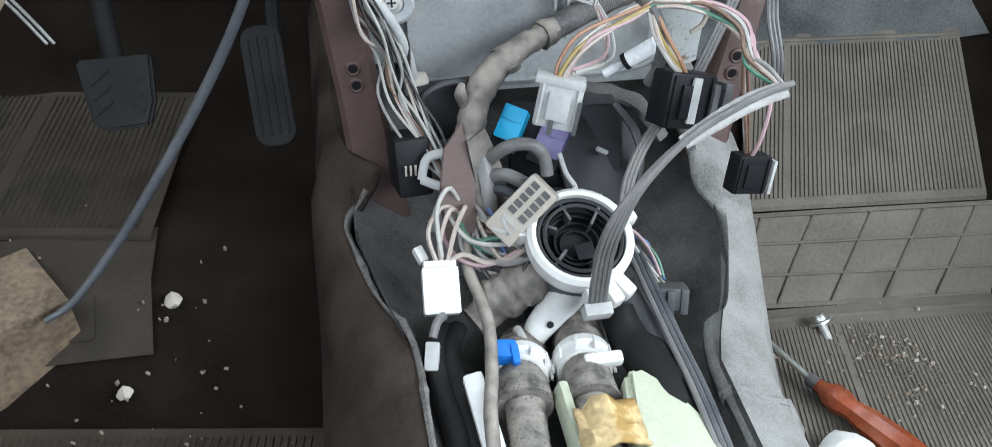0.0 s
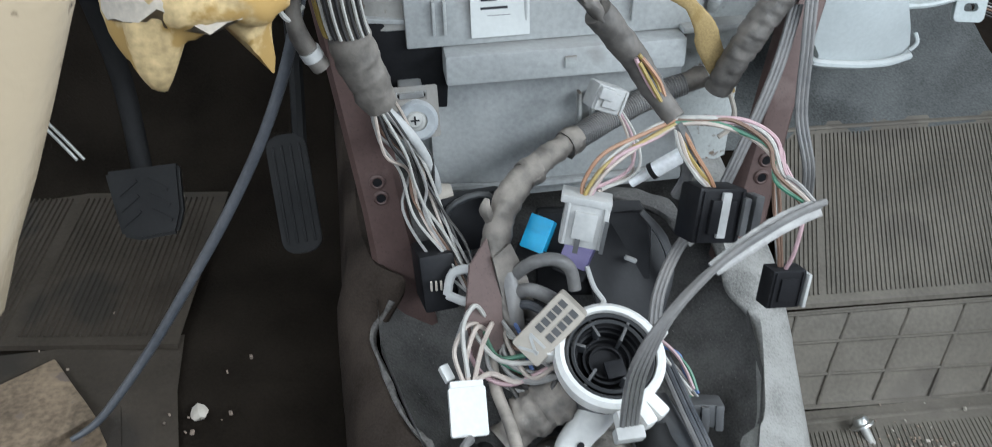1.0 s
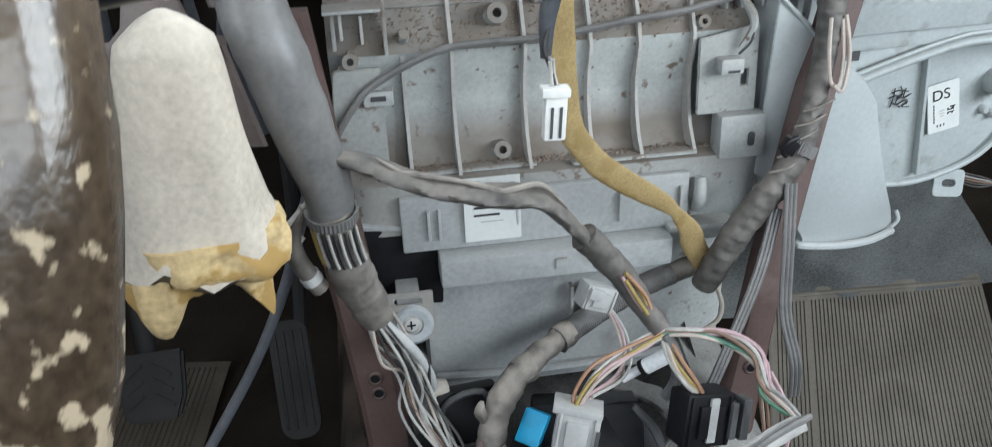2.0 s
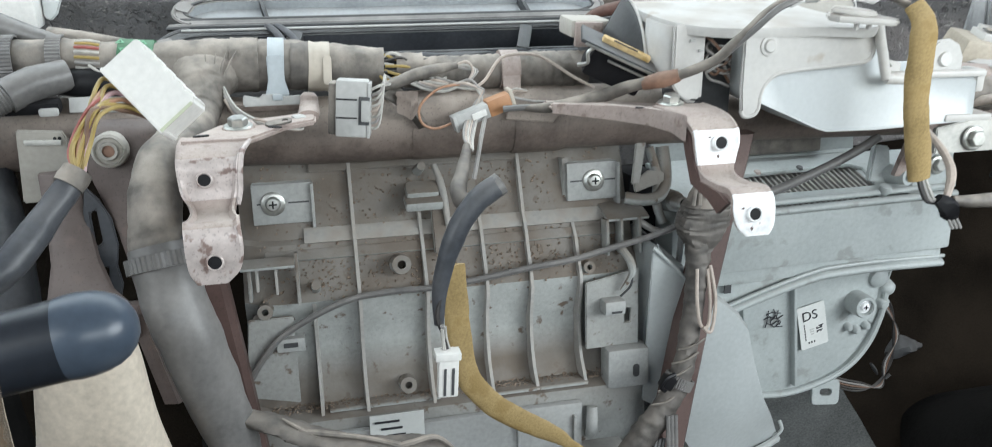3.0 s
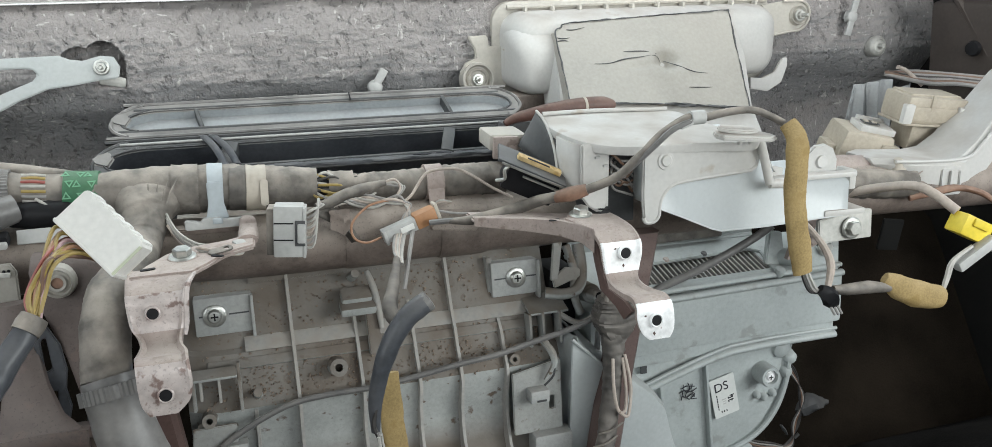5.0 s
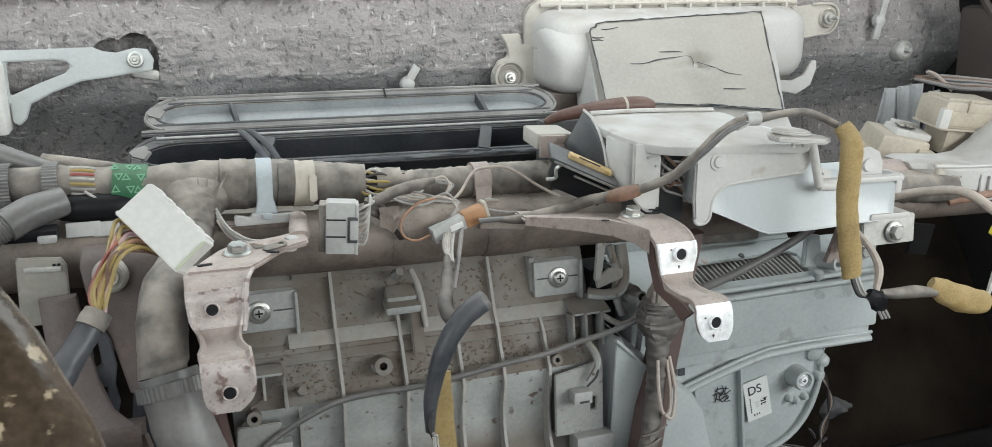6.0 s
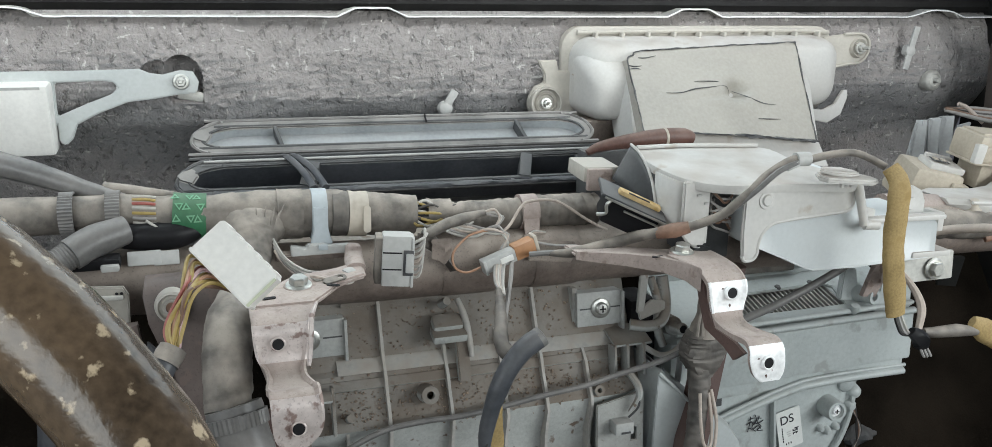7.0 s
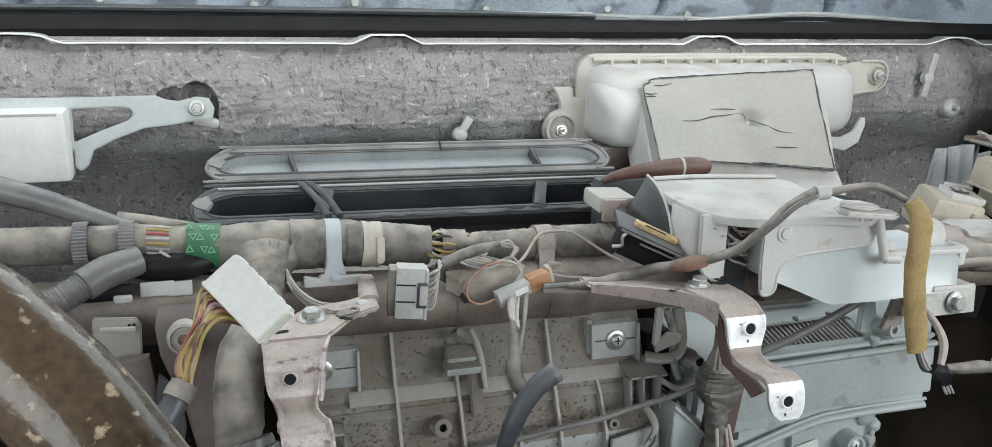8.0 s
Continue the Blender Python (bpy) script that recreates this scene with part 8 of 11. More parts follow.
    part("glue_line", tube([p + Vector((0, -0.0008, 0.0006)) for p in (on(0.50, 1.0), on(0.66, 1.004), on(0.82, 1.0), on(0.99, 0.998))], 0.0016, 6, 30, wob=1.6), CHARCOAL, pan, "crusty dark glue line")
    for pts in ([(0.17, 0.53), (0.25, 0.53), (0.33, 0.49), (0.42, 0.47), (0.51, 0.45), (0.56, 0.49)], [(0.575, 0.47), (0.62, 0.56), (0.67, 0.62), (0.72, 0.645), (0.79, 0.655)], [(0.34, 0.40), (0.45, 0.405), (0.52, 0.43)], [(0.66, 0.81), (0.74, 0.805), (0.80, 0.80)], [(0.0, 0.22), (0.035, 0.215), (0.06, 0.23)], [(0.0, 0.17), (0.03, 0.19), (0.07, 0.185)], [(0.06, 0.08), (0.10, 0.09), (0.16, 0.07)]):
        part("crack", tube([on(u, v) + dent(u, v) + Vector((0, -0.0005, 0.0004)) for u, v in pts], [0.0003, 0.0008, 0.0006, 0.0002], 5, 6, wob=0.4), CHARCOAL, pan)
    # ears
    wall = facing((0.0, 0.568, 0.0), 0, -1, 0.0)
    part("ear", plate([(0.1755, 0.8300), (0.2030, 0.8305), (0.2050, 0.8160), (0.2400, 0.8150), (0.2400, 0.7640), (0.2160, 0.7560), (0.2020, 0.7500), (0.1880, 0.7485), (0.1740, 0.7540), (0.1640, 0.7660), (0.1650, 0.7820), (0.1720, 0.7950), (0.1860, 0.8010), (0.1850, 0.8120)], 0.008, wall, bevel=0.0015), IVORY, b, "flat ear with a cup")
    part("cup", lathe([(0.0055, 0.004), (0.011, 0.003), (0.0125, 0.005), (0.0150, 0.004), (0.0165, 0.002), (0.0195, 0.009), (0.0225, 0.009), (0.0245, -0.006)], facing((0.1875, 0.562, 0.7725), 0, -1, 0.1), 28), PLATE, b)
    hex_bolt(b, (0.1875, 0.557, 0.7725), (0, -1, 0.1), 0.0055, shank=0.007)
    ear = [(0.632, 0.8580), (0.668, 0.8625), (0.700, 0.8625), (0.7130, 0.8550), (0.7165, 0.8420), (0.7120, 0.8280), (0.700, 0.8195), (0.684, 0.8180), (0.653, 0.8140), (0.636, 0.8160)]
    part("ear", plate(ear, 0.006, wall, bevel=0.0015), IVORY, b)
    part("ear_rim", tube([(x, 0.5610, z) for x, z in ear[1:]], 0.0022, 8, 4), IVORY, b)
    part("cup", lathe([(0.005, 0.003), (0.010, 0.002), (0.0135, 0.006), (0.0155, -0.002)], facing((0.6960, 0.562, 0.8415), 0, -1, 0.1), 24), IVORY, b)
    hex_bolt(b, (0.6960, 0.556, 0.8415), (0, -1, 0.1), 0.0062, material=DULL_STEEL, shank=0.010)
    part("hook", plate([(-0.030, -0.028), (0.000, -0.034), (0.024, -0.022), (0.034, 0.002), (0.034, 0.014), (0.026, 0.014), (0.012, -0.006), (-0.010, -0.014), (-0.03, -0.012)], 0.006, facing((0.628, 0.536, 0.768), 0, -1, 0.1), bevel=0.001), WHITE, b, "curved hook")
    part("bracket", box((0.245, 0.53, 0.74), (0.05, 0.05, 0.03), turn(0, 0, 10), 0.004), BEAM, b)
    # fasteners on the felt
    for x, z, a in ((0.048, 0.7690, -32), (0.7990, 0.8360, -12)):
        f = thing("felt_clip", (x, 0.572, z), "small grey plastic clip pinning the felt", "clip", "clips on the firewall felt")
        big = 1.5 if x > 0.5 else 1.0
        part("wing", box((x + 0.006 * (1 if x < 0.5 else 0.5), 0.564, z + 0.012 * big), (0.011, 0.004, 0.026 * big), turn(0, -a, 0), 0.0015), GREY_CONN, f)
        if x > 0.5:
            part("wing", box((x - 0.003, 0.564, z - 0.014), (0.011, 0.004, 0.030), turn(0, -a, 0), 0.0015), GREY_CONN, f)
        part("head", lathe([(0, 0.005), (0.006, 0.005), (0.009, 0.003), (0.010, -0.006)], facing((x, 0.566, z), 0, -1, 0.1), 16), GREY_CONN, f)
    s = thing("wall_stud", (0.858, 0.56, 0.790), "threaded stud with a washer on the firewall", "stud")
    part("washer", lathe([(0.004, 0.004), (0.009, 0.003), (0.0105, 0.005), (0.0140, 0.003), (0.0165, 0.0), (0.0165, -0.03)], facing((0.860, 0.572, 0.788), 0, -1, 0.1), 24), DULL_STEEL, s)
    part("thread", tube([(0.860, 0.575, 0.788), (0.8610, 0.560, 0.789)], 0.0038, 12, 3, rings=0.08, ring_step=0.002), DULL_STEEL, s)


def make_left_arm():
    a = thing("control_unit", (-0.5, 0.55, 0.74), "white control unit on a pressed steel arm bolted to the firewall", "control unit")
    out = [(-0.32, 0.016), (-0.12, 0.015), (-0.045, 0.016), (-0.034, 0.011), (-0.02, 0.009), (0.0, 0.014), (0.014, 0.012), (0.020, 0.0), (0.017, -0.013), (-0.006, -0.015), (-0.03, -0.019), (-0.060, -0.022), (-0.092, -0.034), (-0.116, -0.046), (-0.122, -0.062), (-0.130, -0.070), (-0.137, -0.066), (-0.137, -0.045), (-0.32, -0.03)]
    hole = [(-0.136, 0.002), (-0.085, 0.003), (-0.074, 0.001), (-0.070, -0.005), (-0.076, -0.012), (-0.105, -0.023), (-0.136, -0.036)]
    part("arm", plate(out, 0.005, facing((-0.279, 0.556, 0.812), 0.0, -1, 0.08), [hole], bevel=0.0016), DUCT, a, "pale painted arm with a window")
    hex_bolt(a, (-0.279, 0.549, 0.813), (0, -1, 0.1), 0.0065, shank=0.005)
    part("foot", box((-0.270, 0.560, 0.795), (0.030, 0.010, 0.012), turn(0, 12, 5), 0.004), DULL_STEEL, a)
    part("unit", box((-0.535, 0.540, 0.776), (0.235, 0.035, 0.080), turn(4), 0.005), WHITE_CLEAN, a)
    part("seam", box((-0.47, 0.521, 0.812), (0.09, 0.002, 0.003), turn(4)), GREY_CONN, a)


def make_defroster():
    d = thing("defroster_duct", (0.0, 0.45, 0.66), "dark grey defroster duct with long open slots", "air duct")
    for z, x0, x1, yc, w, nm in ((0.752, -0.264, 0.206, 0.476, 0.050, "upper_slot"), (0.7200, -0.280, 0.240, 0.408, 0.054, "lower_slot")):
        up = z > 0.73
        L = x1 - x0
        o = [(u + 0.30 * (w / 2 - v) * (1 if u > 0 else -1) + (0.012 if u < 0 else -0.012) * (abs(v) / (w / 2)) ** 2, v) for u, v in rounded(L - 0.006, w, w * 0.40, 6)]
        i = [(u * 0.950, v * 0.50) for u, v in o]
        m = Matrix.Translation(((x0 + x1) / 2, yc, z)) @ Matrix.Rotation(radians(-3.0), 4, "Z") @ Matrix.Rotation(radians(38), 4, "X")
        rim = part(nm, plate(o, 0.006, m, [i], bevel=0.0018), RIM if up else CHARCOAL, d, "dusty rubber-edged slot rim")
        for k, rr, mat in ((1.002, 0.0022, RIM if up else CHARCOAL), (0.955, 0.0016, CHARCOAL)):
            part("lip", tube([m @ Vector((u * k, v * (1.0 if k > 1 else 0.66), 0.0055)) for u, v in o + [o[0]]], rr, 6, 2, wob=0.5), mat, rim, "dusty rolled lip" if up and k > 1 else "")
        part("slot_wall", loft([[m @ Vector((u, v, 0.004)) for u, v in i], [m @ Vector((u * 0.992, v * 0.96, -0.004 if up else -0.018)) for u, v in i], [m @ Vector((u * 0.985, v * 0.92, -0.008 if up else -0.034)) for u, v in i]], None, True), SLOT_GREY if up else DARK_SLEEVE, d, smooth=60)
        part("slot_floor", plate([(u * 0.985, v * 0.94) for u, v in i], 0.002, m @ Matrix.Translation((0, 0, -0.009 if up else -0.034))), SLOT_GREY if up else CHARCOAL, d, "pale grey slot floor" if up else "")
        for u, t in (((-0.31, 0.005), (0.315, 0.005)) if up else ((-0.245, 0.016), (0.235, 0.014))):
            b = box((0, 0, 0), (t, w * 0.66, 0.020), turn(0, 0, 14 if up else -16), 0.002)
            b.transform(m @ Matrix.Translation((u * L, 0, -0.004 if up else -0.002)))
            part("divider", b, CHARCOAL, d)
        # pinched pale tab at the driver's end
        part("end_tab", plate([(-0.010, -0.006), (0.004, -0.012), (0.010, 0.0), (0.004, 0.012), (-0.008, 0.008), (-0.014, 0.001)], 0.004, m @ Matrix.Translation((-L / 2 + 0.006, 0.002, 0.004)), bevel=0.0018), RIM, d, "pinched dusty end")
        if up:
            part("notch", box(m @ Vector((0.03, w * 0.40, 0.0075)), (0.0012, 0.012, 0.003), turn(38)), BLACK, d)
        else:
            part("back_lip", tube([m @ Vector((u * L, w * 0.36 + 0.002, 0.0075)) for u in (-0.46, -0.25, 0.0, 0.25, 0.48)], 0.0014, 6, 4), GREY_CONN, d, "thin pale edge")
            part("front_foam", tube([m @ Vector((u * L, -w * 0.44, 0.006)) for u in (-0.44, -0.2, 0.05, 0.25, 0.46)], 0.0050, 10, 6, flat=0.7, wob=0.25, crease=0.12, wrap_step=0.02), DARK_SLEEVE, d, "crumbling foam edge")
            for u in (0.17, 0.22):
                part("tear", plate([(-0.012, 0.0), (-0.003, 0.0016), (0.010, 0.0004), (0.004, -0.0016)], 0.0008, m @ Matrix.Translation((u * L, -w * 0.43, 0.0098))), INK, d)
    part("edge_strip", tube([(-0.235, 0.448, 0.736), (-0.02, 0.441, 0.738), (0.20, 0.428, 0.738)], 0.0012, 6, 5), RIM, d, "thin dusty edge")
    part("edge_strip", tube([(-0.12, 0.436, 0.7335), (0.02, 0.432, 0.7345), (0.16, 0.424, 0.7345)], 0.0022, 6, 5, wob=0.3), BEAM, d)
    part("body", box((-0.03, 0.47, 0.660), (0.46, 0.16, 0.05), None, 0.01), CHARCOAL, d)
    part("end_duct", plate([(-0.05, -0.020), (0.04, -0.026), (0.052, 0.002), (0.020, 0.018), (-0.05, 0.016)], 0.030, Matrix.Translation((0.215, 0.415, 0.705)) @ turn(20, 0, -6).to_4x4(), bevel=0.004), DARK_SLEEVE, d, "dark end of the duct")
    for k in range(2):
        part("strap", tube([(-0.150 + 0.012 * k, 0.345, 0.7245), (-0.158 + 0.012 * k, 0.385, 0.7345), (-0.168 + 0.010 * k, 0.425, 0.7405), (-0.174 + 0.010 * k, 0.440, 0.7400)], 0.0040, 10, 5, flat=0.8), DARK_SLEEVE, d)


def make_right_cluster():
    f = thing("fuse_box", (0.68, 0.28, 0.69), "cream plastic fuse box with clipped lid", "fuse box", "fuse boxes by the right pillar")
    m = Matrix.Translation((0.692, 0.290, 0.7400)) @ turn(6, 6, -6).to_4x4()

    def on(name, c, s, mat=TAN_PLASTIC, bev=0.001, parent=None, lab="", rot=None):
        b = box((0, 0, 0), s, rot, bev)
        b.transform(m @ Matrix.Translation(c))
        return part(name, b, mat, parent or f, lab)

    lid = on("lid", (0, 0, 0.0), (0.084, 0.052, 0.034), TAN_PLASTIC, 0.005)
    on("base", (0.008, 0.004, -0.034), (0.060, 0.042, 0.036), TAN_PLASTIC, 0.003)
    on("lid_lip", (0, -0.0005, -0.0175), (0.086, 0.054, 0.003), TAN_PLASTIC, 0.001, lid)
    for x in (-0.043, 0.034):
        lt = on("latch", (x, -0.0280, -0.004), (0.013, 0.008, 0.024), WHITE, 0.0015)
        on("slot", (x, -0.0308, 0.001), (0.006, 0.0008, 0.010), CHARCOAL, 0, lt)
    on("rib", (-0.010, -0.0262, 0.010), (0.004, 0.0035, 0.020), TAN_PLASTIC, 0.0008)
    on("lid_step", (-0.004, -0.0262, -0.004), (0.062, 0.003, 0.018), TAN_PLASTIC, 0.001, lid)
    on("lid_top", (0, 0.002, 0.0175), (0.070, 0.040, 0.004), TAN_PLASTIC, 0.0018, lid)
    for k in range(5):
        on("side_rib", (0.0435, -0.020 + 0.0095 * k, -0.004), (0.004, 0.0025, 0.030), TAN_PLASTIC, 0.0008)
    g = thing("fuse_box", (0.617, 0.31, 0.68), "squat beige relay box with a raised cap", "fuse box", "fuse boxes by the right pillar")
    m = Matrix.Translation((0.619, 0.318, 0.6930)) @ turn(10, 12, -14).to_4x4()
    body = box((0, 0, 0), (0.074, 0.064, 0.046), None, 0.005, taper=(0.86, 0.86))
    body.transform(m)
    part("body", body, TAN_PLASTIC, g)
    cap = on("cap", (0.010, -0.002, 0.0265), (0.046, 0.034, 0.008), WHITE, 0.0015, g, "white clip cap")
    on("cap_bar", (0.010, 0.012, 0.0320), (0.036, 0.006, 0.006), WHITE, 0.001, cap)
    on("cap_well", (0.002, -0.006, 0.0330), (0.022, 0.012, 0.001), CHARCOAL, 0.0, cap)
    for k in range(2):
        on("fuse", (-0.004 + 0.011 * k, -0.006, 0.0335), (0.006, 0.007, 0.003), CREAM, 0.0006, cap)
    on("step", (0.028, -0.026, 0.008), (0.022, 0.014, 0.012), TAN_PLASTIC, 0.002, g)
    on("foot", (-0.040, -0.004, -0.010), (0.014, 0.030, 0.020), TAN_PLASTIC, 0.003, g)
    c = thing("cable_guide", (0.74, 0.43, 0.70), "folded pale plastic cable guide", "cable guide")
    m = facing((0.0, 0.432, 0.0), 0, -1, 0.0)
    part("wall", plate([(0.7000, 0.748), (0.7480, 0.756), (0.7640, 0.742), (0.7600, 0.690), (0.6900, 0.690)], 0.005, m, bevel=0.001), GUIDE, c)
    part("wall", plate([(0.7640, 0.744), (0.7860, 0.748), (0.7780, 0.712), (0.7660, 0.700)], 0.005, m @ Matrix.Translation((0, 0, 0.012)), bevel=0.001), GUIDE, c)
    for x in (0.712, 0.722, 0.742):
        part("ridge", box((x, 0.4265, 0.722), (0.003, 0.006, 0.060), turn(0, -8), 0.001), GUIDE, c)
    part("fold", loft([[(0.700 + 0.012 * k, 0.430 - 0.008 * (k % 2), 0.752 + 0.001 * k), (0.698 + 0.012 * k, 0.426 - 0.010 * (k % 2), 0.690)] for k in range(6)]), GUIDE, c)
    for k in range(7):
        part("cable", tube([(0.775, 0.455, 0.760 + 0.002 * (k % 2)), (0.815, 0.450 - 0.006 * k, 0.762 - 0.0022 * k), (0.87, 0.43 - 0.004 * k, 0.757 - 0.002 * k), (0.975, 0.40, 0.745 - 0.003 * k)], 0.0030, 8), WIRES[("grey", "brown", "grey", "black")[k % 4]], c)
    part("tie", tube([(0.782, 0.440, 0.771), (0.796, 0.436, 0.765), (0.812, 0.420, 0.745)], 0.0030, 8, 4), WIRES["pale"], c)
    d = thing("side_duct", (0.66, 0.22, 0.64), "white plastic side vent duct", "air duct")
    rows = []
    for x, yf, yb, zb, zt in ((0.556, 0.212, 0.262, 0.668, 0.7000), (0.572, 0.196, 0.266, 0.660, 0.7015), (0.605, 0.188, 0.268, 0.654, 0.6985), (0.640, 0.186, 0.268, 0.650, 0.6960), (0.664, 0.188, 0.268, 0.654, 0.6980), (0.690, 0.194, 0.270, 0.672, 0.7120), (0.730, 0.204, 0.274, 0.704, 0.7440), (0.775, 0.214, 0.280, 0.738, 0.7820), (0.860, 0.224, 0.290, 0.790, 0.8300)):
        c4 = 0.006
        rows.append([(x + 0.012, yf + c4, zb), (x + 0.010, yf, zb + c4), (x - 0.002, yf, zt - c4), (x - 0.004, yf + c4, zt), (x - 0.004, yb - c4, zt), (x, yb, zt - c4), (x + 0.010, yb, zb)])
    part("shell", loft(rows, None, True, True), WHITE, d, smooth=40)
    part("window", plate(rounded(0.030, 0.032, 0.003), 0.003, facing((0.6420, 0.1875, 0.6720), 0, -1, 0.05), [rounded(0.022, 0.024, 0.002)], bevel=0.0008), WHITE, d, "raised frame")
    part("window_rib", box((0.640, 0.1845, 0.672), (0.003, 0.004, 0.026), None, 0.001), WHITE, d)
    part("edge", tube([(0.566, 0.192, 0.7000), (0.605, 0.187, 0.6980), (0.662, 0.187, 0.6975), (0.690, 0.193, 0.7110), (0.730, 0.203, 0.7430)], 0.0020, 8, 5), WHITE, d)
    for k in range(4):
        part("score", tube([(0.578 + 0.006 * k, 0.1905, 0.676 + 0.002 * k), (0.590 + 0.006 * k, 0.1885, 0.684 + 0.0015 * k)], 0.0006, 5, 3), BRACKET, d)
    part("hose", tube([(0.48, 0.236, 0.686), (0.525, 0.234, 0.684), (0.560, 0.232, 0.682), (0.590, 0.230, 0.680)], [0.0190, 0.0190, 0.0180, 0.0150], 22, 5), BRACKET, d, "dusty pink-grey tube")
    part("stub", lathe([(0, 0.022), (0.0045, 0.021), (0.0050, 0.012), (0.0085, 0.008), (0.0090, -0.004), (0.011, -0.01)], axis((0.578, 0.200, 0.6820), (-0.25, -0.2, 1)), 14), CREAM, d, "yellowed stub")
    part("lead", tube([(0.575, 0.176, 0.662), (0.600, 0.166, 0.668), (0.625, 0.160, 0.672), (0.650, 0.150, 0.666), (0.668, 0.140, 0.652)], [0.0050, 0.0045, 0.0040, 0.0036, 0.003], 10, 5, wob=0.2), RUST_TAPE, d)
    p = thing("pillar_brace", (0.93, 0.35, 0.55), "brown-primed pressed brace on the body side", "body brace")
    part("sheet", box((0.955, 0.45, 0.76), (0.03, 0.16, 0.20), turn(0, -8, 20), 0.01), PRIMER, p)
    part("crease", tube([(0.900, 0.50, 0.900), (0.925, 0.47, 0.84), (0.945, 0.44, 0.78)], 0.006, 8, 5), PRIMER, p)
    part("plug", lathe([(0, 0.003), (0.010, 0.002), (0.012, -0.004)], facing((0.925, 0.45, 0.79), -1, -0.3, 0), 14), BLACK, p)
    q = thing("bulkhead_wiring", (0.52, 0.30, 0.27), "thin dark wires with pale plugs under the blower", "cable")
    for k, c in enumerate(("black", "black", "brown", "grey", "black")):
        part("wire", tube([(0.500, 0.31, 0.440), (0.540 - 0.003 * k, 0.30, 0.400), (0.552 + 0.002 * k, 0.30, 0.355), (0.556 - 0.003 * k, 0.30, 0.318), (0.540 + 0.002 * k, 0.30, 0.290 - 0.002 * k), (0.515, 0.30, 0.281 + 0.003 * k), (0.482, 0.30, 0.292 + 0.003 * k), (0.460, 0.305, 0.315)], 0.0012, 6), WIRES[c], q)
    part("plug", tube([(0.535, 0.297, 0.304), (0.529, 0.296, 0.313), (0.524, 0.297, 0.320)], [0.002, 0.0035, 0.0025], 8, 4, flat=0.6, wob=0.1), CHARCOAL, q)
    part("plug", tube([(0.548, 0.297, 0.296), (0.553, 0.296, 0.302)], [0.0025, 0.003], 8, 3, flat=0.6, wob=0.1), CHARCOAL, q)
    lf = thing("floor_wiring_clump", (0.62, 0.45, 0.30), "dusty crumpled foil pouch behind the blower", "cable")
    part("pouch", tube([(0.635, 0.42, 0.262), (0.66, 0.415, 0.272), (0.69, 0.42, 0.268)], [0.016, 0.026, 0.014], 12, 5, flat=0.5, wob=0.5), CHARCOAL, lf, "crumpled foil pouch")
    part("tag", box((0.700, 0.33, 0.560), (0.030, 0.006, 0.045), turn(4, 6, -10), 0.003), BROWN_PANEL, lf, "dark tag on the body side")


make_white_box()
make_firewall_box()
make_left_arm()
make_defroster()
make_right_cluster()


